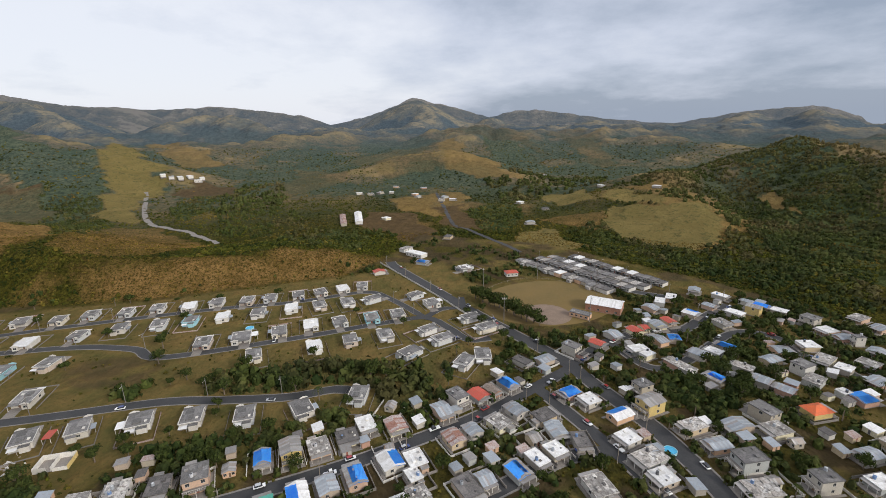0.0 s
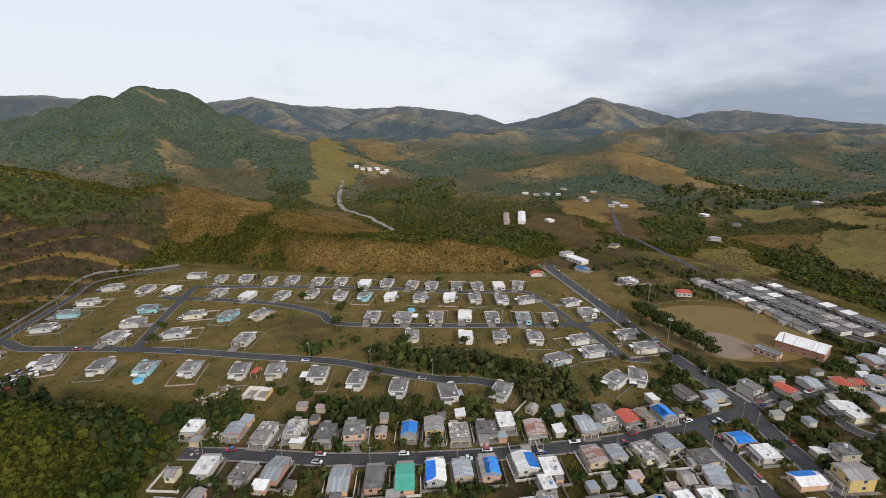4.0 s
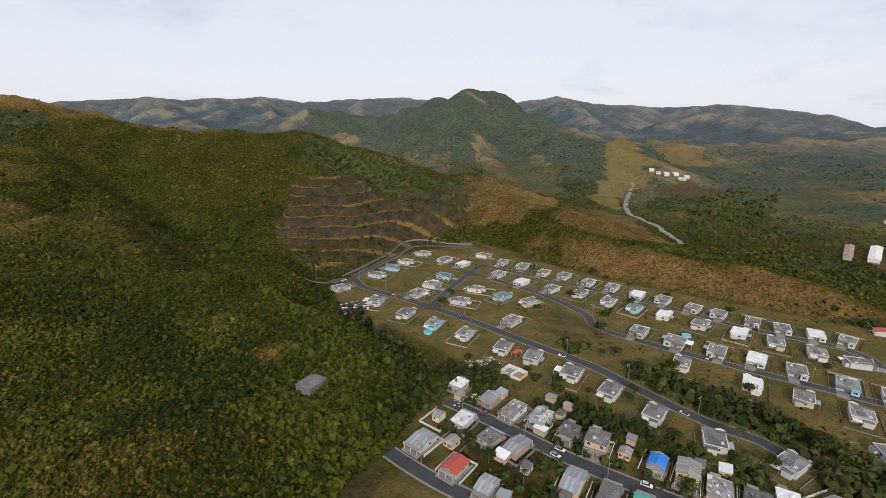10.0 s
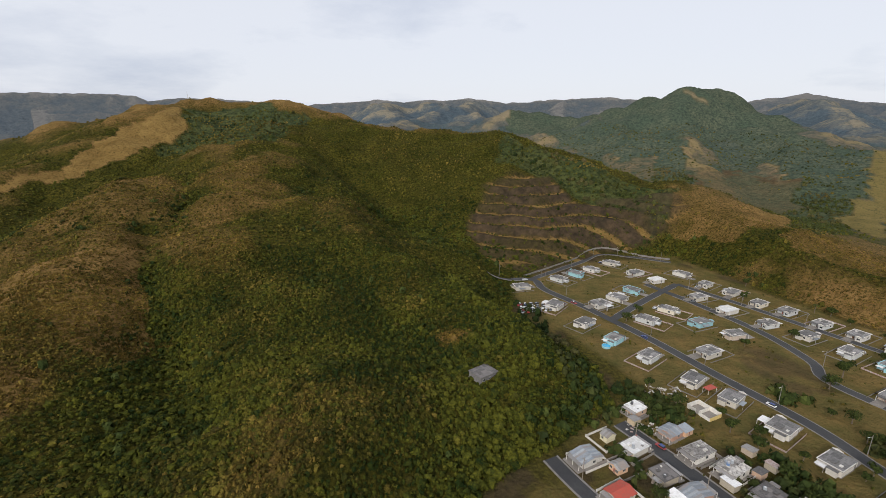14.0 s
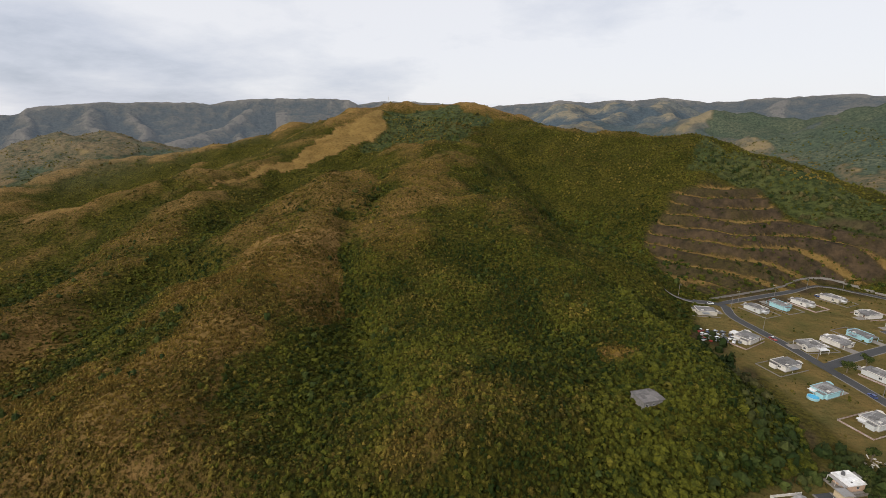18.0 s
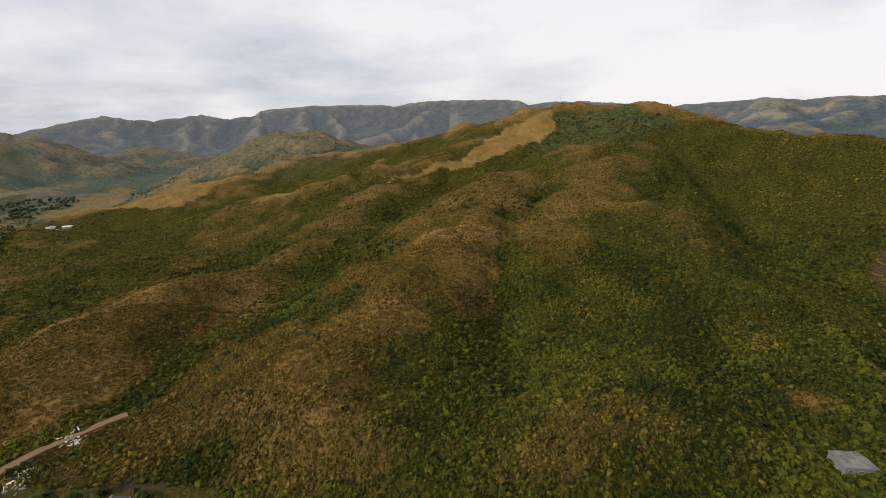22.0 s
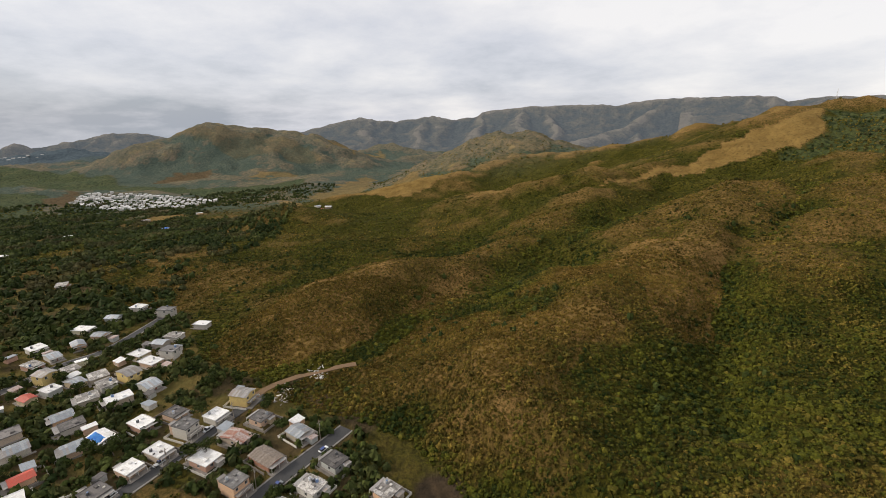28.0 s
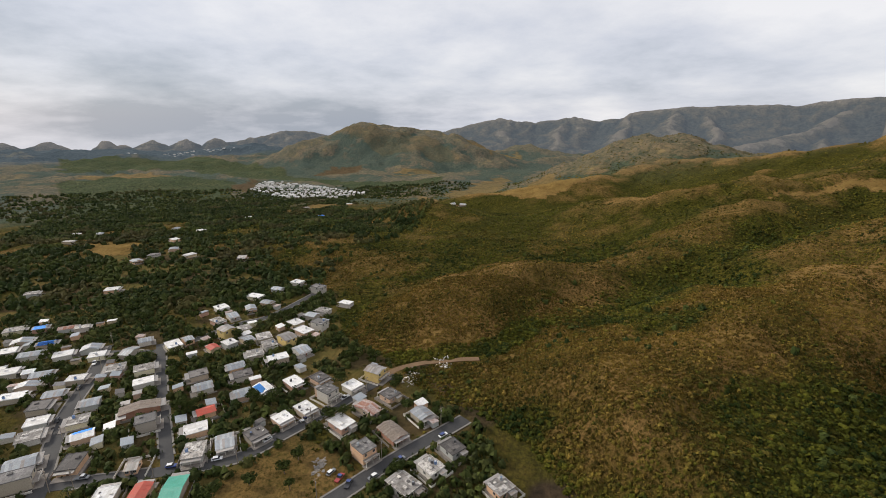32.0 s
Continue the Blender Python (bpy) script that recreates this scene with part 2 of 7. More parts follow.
WALL_TONES = [(0.52, 0.27, 0.18), (0.60, 0.46, 0.28), (0.64, 0.60, 0.53), (0.42, 0.36, 0.27), (0.50, 0.46, 0.39), (0.34, 0.30, 0.25), (0.45, 0.35, 0.26), (0.55, 0.53, 0.49), (0.36, 0.38, 0.37), (0.52, 0.33, 0.22), (0.40, 0.37, 0.33), (0.62, 0.36, 0.20), (0.66, 0.60, 0.40)]
M = {
    "wall": surface("painted_concrete_wall", (0.62, 0.57, 0.48), (0.52, 0.48, 0.42), (0.22, 0.19, 0.16), 0.85, 0.5, 2.5, 0.45, palette=WALL_TONES),
    "wall_estate": surface("estate_wall_paint", (0.62, 0.58, 0.52), (0.52, 0.48, 0.42), (0.26, 0.22, 0.18), 0.85, 0.5, 2.5, 0.4, palette=[(0.66, 0.62, 0.56), (0.56, 0.52, 0.45), (0.68, 0.66, 0.63), (0.52, 0.42, 0.34), (0.50, 0.52, 0.53), (0.62, 0.56, 0.45)]),
    "wall_white": surface("white_wall", (0.70, 0.67, 0.62), (0.58, 0.55, 0.50), (0.30, 0.27, 0.23), 0.8, 0.5, 2.5, 0.4),
    "wall_aqua": surface("aqua_wall", (0.28, 0.52, 0.58), (0.34, 0.56, 0.60), (0.25, 0.28, 0.28), 0.8, 0.5, 2.5, 0.3),
    "wall_yellow": surface("yellow_wall", (0.66, 0.50, 0.18), (0.58, 0.42, 0.16), (0.25, 0.2, 0.14), 0.8, 0.5, 2.5, 0.4),
    "wall_brick": surface("red_brown_wall", (0.36, 0.16, 0.10), (0.44, 0.24, 0.16), (0.2, 0.13, 0.1), 0.85, 0.5, 2.5, 0.4),
    "concrete": surface("weathered_concrete_roof", (0.150, 0.143, 0.140), (0.235, 0.222, 0.214), (0.05, 0.047, 0.044), 0.9, 0.3, 1.3, 0.7, value=0.22, sheets=((0.14, 0.135, 0.13), (0.22, 0.21, 0.20), (0.17, 0.16, 0.16), (0.30, 0.29, 0.28), (0.12, 0.115, 0.11))),
    "white_roof": surface("white_sealed_roof", (0.78, 0.77, 0.76), (0.64, 0.63, 0.61), (0.36, 0.33, 0.29), 0.6, 0.35, 1.0, 0.45, value=0.12, sheets=((0.78, 0.77, 0.76), (0.70, 0.69, 0.67), (0.80, 0.79, 0.78), (0.58, 0.56, 0.53))),
    "patchy": surface("peeling_white_roof", (0.60, 0.57, 0.53), (0.24, 0.22, 0.20), (0.085, 0.07, 0.06), 0.85, 0.45, 1.0, 0.95, value=0.15, sheets=((0.58, 0.55, 0.51), (0.20, 0.19, 0.18), (0.42, 0.38, 0.34), (0.66, 0.64, 0.61), (0.14, 0.13, 0.12))),
    "dark_roof": surface("dark_roofing_felt", (0.080, 0.075, 0.074), (0.135, 0.125, 0.12), (0.24, 0.21, 0.19), 0.85, 0.4, 1.5, 0.5, value=0.25, sheets=((0.08, 0.075, 0.072), (0.14, 0.13, 0.125), (0.055, 0.052, 0.05), (0.19, 0.175, 0.165))),
    "metal": surface("bluish_metal_sheet", (0.28, 0.32, 0.355), (0.40, 0.43, 0.46), (0.26, 0.20, 0.165), 0.45, 0.4, 1.4, 0.5, 0.25, waves=1.6, value=0.2, sheets=((0.30, 0.34, 0.38), (0.42, 0.46, 0.49), (0.26, 0.29, 0.32), (0.50, 0.53, 0.55), (0.34, 0.37, 0.40), (0.33, 0.27, 0.23))),
    "metal_grey": surface("grey_metal_sheet", (0.32, 0.315, 0.30), (0.21, 0.205, 0.195), (0.26, 0.18, 0.135), 0.5, 0.4, 1.4, 0.55, 0.2, waves=1.6, value=0.2, sheets=((0.32, 0.31, 0.30), (0.22, 0.21, 0.20), (0.42, 0.41, 0.39), (0.28, 0.23, 0.19), (0.36, 0.36, 0.36))),
    "rust": surface("rusty_zinc_sheet", (0.42, 0.38, 0.36), (0.30, 0.13, 0.08), (0.22, 0.08, 0.05), 0.8, 0.55, 1.2, 0.8, 0.1, waves=1.6, sheets=((0.44, 0.40, 0.38), (0.32, 0.14, 0.09), (0.40, 0.30, 0.26), (0.26, 0.10, 0.06), (0.50, 0.48, 0.47))),
    "red_roof": surface("red_painted_sheet", (0.52, 0.07, 0.04), (0.42, 0.08, 0.05), (0.28, 0.10, 0.07), 0.6, 0.4, 1.4, 0.5, waves=1.6),
    "orange_roof": surface("orange_tile_roof", (0.68, 0.13, 0.03), (0.55, 0.12, 0.04), (0.30, 0.10, 0.05), 0.7, 0.4, 1.4, 0.4, waves=2.2),
    "green_roof": surface("green_painted_sheet", (0.05, 0.34, 0.24), (0.08, 0.40, 0.30), (0.10, 0.20, 0.16), 0.55, 0.4, 1.4, 0.4, waves=1.6),
    "brown_roof": surface("brown_concrete_roof", (0.21, 0.165, 0.13), (0.29, 0.24, 0.195), (0.095, 0.08, 0.07), 0.9, 0.4, 1.2, 0.7, sheets=((0.20, 0.16, 0.13), (0.28, 0.235, 0.20), (0.24, 0.19, 0.15))),
    "tarp": surface("blue_tarpaulin", (0.03, 0.29, 0.90), (0.06, 0.38, 0.92), (0.20, 0.44, 0.78), 0.5, 0.5, 1.2, 0.4, bump=0.6, value=0.15),
    "asphalt": surface("asphalt", (0.030, 0.030, 0.032), (0.048, 0.047, 0.047), (0.024, 0.024, 0.025), 0.75, 0.08, 1.0, 0.6, value=0),
    "kerb": surface("kerb_concrete", (0.24, 0.22, 0.20), (0.18, 0.165, 0.15), (0.13, 0.12, 0.10), 0.9, 0.3, 2.0, 0.5, value=0),
    "slab": surface("driveway_concrete", (0.27, 0.24, 0.21), (0.21, 0.19, 0.17), (0.11, 0.10, 0.09), 0.9, 0.3, 1.6, 0.5),
    "wood": surface("weathered_pole_wood", (0.22, 0.18, 0.14), (0.30, 0.26, 0.21), (0.10, 0.08, 0.06), 0.9, 2.0, 6.0, 0.4),
    "bark": surface("tree_bark", (0.14, 0.10, 0.07), (0.20, 0.16, 0.12), (0.06, 0.05, 0.04), 0.95, 2.0, 6.0, 0.5),
    "tank": surface("water_tank_plastic", (0.16, 0.17, 0.19), (0.22, 0.23, 0.25), (0.35, 0.34, 0.33), 0.5, 1.0, 3.0, 0.3, palette=[(0.05, 0.05, 0.055), (0.65, 0.65, 0.66), (0.10, 0.20, 0.40), (0.30, 0.32, 0.34)]),
    "frame": surface("window_frame_metal", (0.50, 0.48, 0.45), (0.58, 0.56, 0.53), (0.3, 0.28, 0.26), 0.5, 1, 4, 0.3),
    "door": surface("door_wood", (0.20, 0.12, 0.07), (0.26, 0.16, 0.10), (0.1, 0.07, 0.05), 0.6, 1, 4, 0.4, palette=[(0.20, 0.11, 0.06), (0.55, 0.53, 0.50), (0.30, 0.10, 0.07), (0.10, 0.10, 0.11)]),
    "rubber": surface("tyre_rubber", (0.02, 0.02, 0.02), (0.03, 0.03, 0.03), (0.06, 0.055, 0.05), 0.9, 1, 4, 0.3),
    "soil_track": surface("bare_soil_track", (0.17, 0.10, 0.05), (0.13, 0.08, 0.04), (0.22, 0.14, 0.08), 0.95, 0.2, 1.0, 0.5, value=0),
    "far_roof": surface("pale_far_roofs", (0.70, 0.70, 0.70), (0.50, 0.49, 0.48), (0.30, 0.27, 0.25), 0.8, 0.05, 0.1, 0.5, value=0),
    "clay": surface("baseball_clay", (0.20, 0.145, 0.105), (0.25, 0.18, 0.13), (0.15, 0.105, 0.075), 0.95, 0.2, 1.0, 0.5, value=0),
    "field": surface("dry_sports_turf", (0.165, 0.108, 0.028), (0.130, 0.092, 0.024), (0.19, 0.125, 0.045), 0.95, 0.05, 0.4, 0.5, value=0),
    "pool": surface("pool_water", (0.05, 0.35, 0.60), (0.08, 0.42, 0.66), (0.10, 0.45, 0.65), 0.1, 1, 3, 0.3, value=0),
}


def glass_material():
    m, n, l, bsdf = nodes_of("dark_window_glass")
    pos = n.new("ShaderNodeNewGeometry").outputs["Position"]
    l.new(mixed(n, l, noisy(n, l, pos, 1.2), (0.02, 0.022, 0.025), (0.06, 0.065, 0.07)), bsdf.inputs["Base Color"])
    bsdf.inputs["Roughness"].default_value = 0.12
    return m


M["glass"] = glass_material()


def car_paint():
    m, n, l, bsdf = nodes_of("car_paint")
    info = n.new("ShaderNodeObjectInfo").outputs["Random"]
    r = n.new("ShaderNodeValToRGB")
    r.color_ramp.interpolation = "CONSTANT"
    tones = [(0.75, 0.75, 0.76), (0.45, 0.46, 0.48), (0.02, 0.02, 0.025), (0.72, 0.72, 0.70), (0.30, 0.03, 0.03), (0.03, 0.06, 0.22), (0.70, 0.70, 0.72), (0.18, 0.19, 0.20)]
    e = r.color_ramp.elements
    while len(e) < len(tones):
        e.new(0.5)
    for i, c in enumerate(tones):
        e[i].position, e[i].color = i / len(tones), (*c, 1)
    l.new(info, r.inputs["Fac"])
    l.new(r.outputs["Color"], bsdf.inputs["Base Color"])
    bsdf.inputs["Roughness"].default_value = 0.28
    bsdf.inputs["Coat Weight"].default_value = 0.5
    return m


M["paint"] = car_paint()


def foliage_material(name, greens, dries, inner_shade=0.62):
    """Leaves: the attribute dry runs from green to withered, tone from dark to light kinds of plant."""
    m, n, l, bsdf = nodes_of(name)
    at = n.new("ShaderNodeAttribute")
    at.attribute_name = "dry"
    tone = n.new("ShaderNodeAttribute")
    tone.attribute_name = "tone"
    pos = n.new("ShaderNodeNewGeometry").outputs["Position"]
    g = mixed(n, l, tone.outputs["Fac"], greens[0], greens[1])
    d = mixed(n, l, tone.outputs["Fac"], dries[0], dries[1])
    c = mixed(n, l, at.outputs["Fac"], g, d)
    # near-black patches: shade inside the foliage put into the leaf colour
    c = mixed(n, l, noisy(n, l, pos, 1.1, 4, 0.7), mixed(n, l, inner_shade, c, (0.012, 0.016, 0.006)), c)
    l.new(c, bsdf.inputs["Base Color"])
    bsdf.inputs["Roughness"].default_value = 0.75
    bsdf.inputs["Specular IOR Level"].default_value = 0.06
    bumped(n, l, bsdf, noisy(n, l, pos, 4.0, 3), 0.6, 0.2)
    return m


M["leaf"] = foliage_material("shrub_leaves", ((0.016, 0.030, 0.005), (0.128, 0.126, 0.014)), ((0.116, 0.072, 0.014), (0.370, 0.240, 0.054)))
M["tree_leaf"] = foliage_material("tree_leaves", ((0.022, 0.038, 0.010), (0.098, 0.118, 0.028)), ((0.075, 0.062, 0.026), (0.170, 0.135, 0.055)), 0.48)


def ground_material():
    m, n, l, bsdf = nodes_of("ground_cover")
    pos = n.new("ShaderNodeNewGeometry").outputs["Position"]

    def attr(name):
        a = n.new("ShaderNodeAttribute")
        a.attribute_name = name
        return a.outputs["Fac"]

    def maths(op, p, q):
        x = n.new("ShaderNodeMath")
        x.operation = op
        put(l, x.inputs[0], p)
        put(l, x.inputs[1], q)
        return x.outputs[0]

    def ramped(v, lo, hi):
        q = n.new("ShaderNodeMapRange")
        q.inputs[1].default_value, q.inputs[2].default_value = lo, hi
        l.new(v, q.inputs[0])
        return q.outputs[0]

    def broken(v, *octaves):
        """A cover's edge, frayed by noise of the given scales and strengths."""
        for scale, amount in octaves:
            v = maths("ADD", v, maths("MULTIPLY", maths("SUBTRACT", noisy(n, l, pos, scale, 5, 0.65, 0.25, 0.75), 0.5), amount))
        return v

    # dark noise between the shrubs: shade put into the ground colour
    shade_gaps = noisy(n, l, pos, 0.45, 4, 0.7, 0.40, 0.60)
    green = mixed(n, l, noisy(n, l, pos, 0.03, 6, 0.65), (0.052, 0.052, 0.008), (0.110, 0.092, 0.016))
    green = mixed(n, l, shade_gaps, green, (0.022, 0.024, 0.006))
    brown = mixed(n, l, noisy(n, l, pos, 0.05, 6, 0.65), (0.175, 0.106, 0.036), (0.315, 0.188, 0.070))
    brown = mixed(n, l, noisy(n, l, pos, 0.55, 5, 0.75, 0.45, 0.62), brown, (0.040, 0.034, 0.007))
    tan = mixed(n, l, noisy(n, l, pos, 0.04, 6, 0.65), (0.175, 0.110, 0.034), (0.275, 0.178, 0.060))
    tan = mixed(n, l, noisy(n, l, pos, 0.35, 5, 0.7, 0.5, 0.75), tan, (0.085, 0.062, 0.020))
    lawn = mixed(n, l, noisy(n, l, pos, 0.05, 6, 0.7), (0.108, 0.100, 0.034), (0.215, 0.145, 0.054))
    lawn = mixed(n, l, noisy(n, l, pos, 0.6, 5, 0.7, 0.5, 0.8), lawn, (0.085, 0.085, 0.024))
    soil = mixed(n, l, noisy(n, l, pos, 0.12, 5, 0.65), (0.105, 0.072, 0.043), (0.042, 0.033, 0.023))
    # dark noise between tree crowns, shade painted into the woods' colour
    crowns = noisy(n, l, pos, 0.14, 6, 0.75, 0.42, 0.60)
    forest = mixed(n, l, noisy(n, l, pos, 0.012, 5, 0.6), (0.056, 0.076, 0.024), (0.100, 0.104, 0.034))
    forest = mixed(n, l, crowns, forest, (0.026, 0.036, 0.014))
    dry = broken(attr("dry"), (0.30, 0.22), (0.06, 0.25))
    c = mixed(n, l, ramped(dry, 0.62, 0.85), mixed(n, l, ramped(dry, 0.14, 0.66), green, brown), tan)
    # farther off: woods in the hollows, withered scrub on the flanks, grazed crests
    rib = broken(attr("crest"), (0.045, 0.45), (0.012, 0.5))
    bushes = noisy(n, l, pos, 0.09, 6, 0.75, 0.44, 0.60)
    # paler, greyer tones for the middle distance: haze put into the colour
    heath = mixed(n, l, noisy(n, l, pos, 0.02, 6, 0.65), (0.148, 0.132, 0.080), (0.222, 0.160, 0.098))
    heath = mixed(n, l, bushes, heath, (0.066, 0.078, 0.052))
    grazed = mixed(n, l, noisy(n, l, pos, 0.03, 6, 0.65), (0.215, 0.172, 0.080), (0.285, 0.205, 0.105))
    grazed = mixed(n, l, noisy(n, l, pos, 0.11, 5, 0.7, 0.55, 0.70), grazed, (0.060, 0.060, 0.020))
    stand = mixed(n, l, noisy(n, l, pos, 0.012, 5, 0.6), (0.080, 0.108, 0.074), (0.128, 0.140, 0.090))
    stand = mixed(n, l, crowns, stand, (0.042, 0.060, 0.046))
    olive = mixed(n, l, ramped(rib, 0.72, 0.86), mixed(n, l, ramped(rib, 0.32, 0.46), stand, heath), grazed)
    # bluish far tones: distance haze put into the base colour
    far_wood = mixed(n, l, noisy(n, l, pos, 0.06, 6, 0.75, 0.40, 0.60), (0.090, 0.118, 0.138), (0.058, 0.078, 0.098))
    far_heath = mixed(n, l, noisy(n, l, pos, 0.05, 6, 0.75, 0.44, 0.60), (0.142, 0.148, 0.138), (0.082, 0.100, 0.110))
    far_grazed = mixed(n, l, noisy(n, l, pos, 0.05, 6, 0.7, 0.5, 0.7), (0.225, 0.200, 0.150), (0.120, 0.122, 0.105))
    far_hazed = mixed(n, l, ramped(rib, 0.86, 1.0), mixed(n, l, ramped(rib, 0.48, 0.66), far_wood, far_heath), far_grazed)
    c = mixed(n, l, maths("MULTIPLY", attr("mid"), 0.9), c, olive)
    c = mixed(n, l, maths("MULTIPLY", attr("far_haze"), 0.92), c, far_hazed)
    # woods farther off turn to the paler tone, haze laid into their colour
    c = mixed(n, l, attr("wood"), c, mixed(n, l, attr("wood_haze"), forest, stand))
    meadow = mixed(n, l, noisy(n, l, pos, 0.025, 6, 0.7), (0.165, 0.132, 0.046), (0.245, 0.184, 0.070))
    meadow = mixed(n, l, noisy(n, l, pos, 0.2, 5, 0.7, 0.5, 0.75), meadow, (0.108, 0.100, 0.034))
    meadow = mixed(n, l, noisy(n, l, pos, 0.05, 8, 0.8, 0.50, 0.66), meadow, (0.085, 0.084, 0.030))
    c = mixed(n, l, attr("grass"), c, meadow)
    c = mixed(n, l, attr("lawn"), c, lawn)
    c = mixed(n, l, attr("soil"), c, soil)
    l.new(c, bsdf.inputs["Base Color"])
    bsdf.inputs["Roughness"].default_value = 0.95
    bsdf.inputs["Specular IOR Level"].default_value = 0.02
    bumped(n, l, bsdf, maths("ADD", noisy(n, l, pos, 0.5, 6, 0.75), maths("MULTIPLY", noisy(n, l, pos, 0.05, 4, 0.6, 0.2, 0.8), 9.0)), 0.9, 0.8)
    return m


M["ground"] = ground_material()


def range_material():
    """Forested mountains far off: patches of wood and pasture, paled by a bluish glow for haze."""
    m, n, l, bsdf = nodes_of("distant_range")
    pos = n.new("ShaderNodeNewGeometry").outputs["Position"]
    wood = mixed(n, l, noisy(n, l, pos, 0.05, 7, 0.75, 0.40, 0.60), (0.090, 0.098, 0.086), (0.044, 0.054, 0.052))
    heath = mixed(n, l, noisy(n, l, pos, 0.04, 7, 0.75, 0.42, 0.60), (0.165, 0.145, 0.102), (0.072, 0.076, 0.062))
    # pale ribs and dark gullies: relief shading put into the colour
    rib = n.new("ShaderNodeAttribute")
    rib.attribute_name = "crest"
    spread = n.new("ShaderNodeMath")
    spread.operation = "ADD"
    l.new(rib.outputs["Fac"], spread.inputs[0])
    l.new(noisy(n, l, pos, 0.010, 8, 0.75, 0.25, 0.75), spread.inputs[1])
    q = n.new("ShaderNodeMapRange")
    q.inputs[1].default_value, q.inputs[2].default_value = 0.80, 1.12
    l.new(spread.outputs[0], q.inputs[0])
    c = mixed(n, l, q.outputs[0], wood, heath)
    p = n.new("ShaderNodeMapRange")
    p.inputs[1].default_value, p.inputs[2].default_value = 1.30, 1.42
    l.new(spread.outputs[0], p.inputs[0])
    c = mixed(n, l, p.outputs[0], c, (0.215, 0.186, 0.140))
    l.new(c, bsdf.inputs["Base Color"])
    bsdf.inputs["Roughness"].default_value = 1.0
    bsdf.inputs["Specular IOR Level"].default_value = 0.0
    # faint bluish emission stands in for haze over the slopes
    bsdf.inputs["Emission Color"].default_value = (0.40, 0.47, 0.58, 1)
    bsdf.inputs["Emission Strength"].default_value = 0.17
    bumped(n, l, bsdf, noisy(n, l, pos, 0.02, 7, 0.75), 1.0, 25.0)
    return m


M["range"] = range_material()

# ---- the lie of the land ----
RIDGES = []


def ridge(*row):
    """Name, slope of the flanks, roundness, crest and, for the large ones, how far apart side spurs leave it."""
    RIDGES.append(row)


ridge("main_spine", 0.47, 14, [(-383, 347, 38), (-392, 394, 55), (-380, 471, 71), (-368, 518, 80), (-351, 577, 116), (-341, 617, 131), (-316, 652, 130), (-269, 672, 132), (-219, 669, 135), (-202, 669, 135), (-169, 642, 109), (-132, 630, 116), (-65, 610, 102), (-2, 593, 98), (43, 581, 93), (77, 568, 98), (122, 545, 85), (158, 520, 76), (197, 480, 56), (218, 454, 50), (238, 433, 55), (247, 410, 51), (253, 377, 42), (257, 337, 32)])
ridge("back_ridge", 0.42, 30, [(-412, 680, 116), (-530, 620, 84), (-624, 572, 61), (-743, 503, 50)], 110)
ridge("spur_mid", 0.56, 44, [(-195, 561, 107), (-167, 422, 79), (-136, 327, 60), (-115, 260, 49), (-86, 212, 36), (-62, 173, 27), (-43, 137, 28), (-31, 104, 26)])
ridge("spur_east", 0.55, 20, [(-82, 323, 64), (-35, 281, 45), (6, 238, 32), (32, 195, 25), (45, 162, 22)])
ridge("spur_west", 0.56, 34, [(-223, 362, 66), (-203, 267, 58), (-182, 194, 42), (-152, 125, 30), (-135, 90, 28), (-112, 62, 29)])
ridge("terrace_spur", 0.58, 22, [(74, 561, 76), (89, 488, 51), (99, 424, 38)])
ridge("rise_orange", 0.35, 25, [(230, 439, 49), (274, 461, 41), (265, 346, 32), (262, 297, 27)])
ridge("estate_back", 0.22, 25, [(185, 308, 19), (233, 260, 19), (284, 185, 19), (296, 121, 13)])
ridge("west_spur", 0.55, 20, [(-348, 303, 48), (-303, 217, 27), (-274, 152, 19), (-274, 80, 25), (-260, 36, 22), (-243, 11, 15)])
ridge("knoll", 0.38, 25, [(-412, 367, 60), (-478, 280, 33), (-489, 217, 1), (-506, 105, 0), (-596, 50, 11)])
ridge("tan_low", 0.3, 25, [(-711, 354, 18), (-725, 275, 14), (-739, 162, -4)])
ridge("dark_hill", 0.45, 40, [(-564, 689, 63), (-738, 662, 49), (-930, 575, 84), (-990, 467, -4), (-1032, 368, -41)], 130)
ridge("hill_m", 0.5, 60, [(-2246, -504, -46), (-2176, -334, 11), (-2199, -54, 94), (-2143, 149, 80), (-2027, 291, 59), (-1900, 423, -26), (-1757, 565, -71)], 170)
ridge("hill_m_front", 0.3, 50, [(-2373, 772, -18), (-2094, 938, -51), (-1836, 473, -62)])
ridge("mt_a", 0.5, 40, [(119, 1743, 102), (277, 1725, 106), (262, 1577, 135), (336, 1584, 122), (410, 1566, 113), (552, 1500, 98), (627, 1427, 92), (667, 1365, 175), (712, 1319, 188), (751, 1286, 141), (796, 1234, 100), (832, 1162, 121), (851, 1072, 98), (847, 945, 65), (798, 799, 36)], 150)
ridge("mt_a_spur", 0.55, 25, [(702, 1299, 175), (576, 1083, 100), (484, 871, 49), (437, 702, 16), (412, 587, -1), (359, 477, -10)])
ridge("green_spur", 0.5, 30, [(457, 1267, 112), (440, 1059, 78), (410, 864, 44), (364, 709, 25)])
ridge("patch_hill", 0.5, 30, [(1228, 1179, 25), (1389, 1226, 70), (1522, 1222, 113), (1592, 1113, 126), (1593, 1040, 127), (1544, 930, 85), (1447, 797, 56), (1300, 648, 22)], 150)
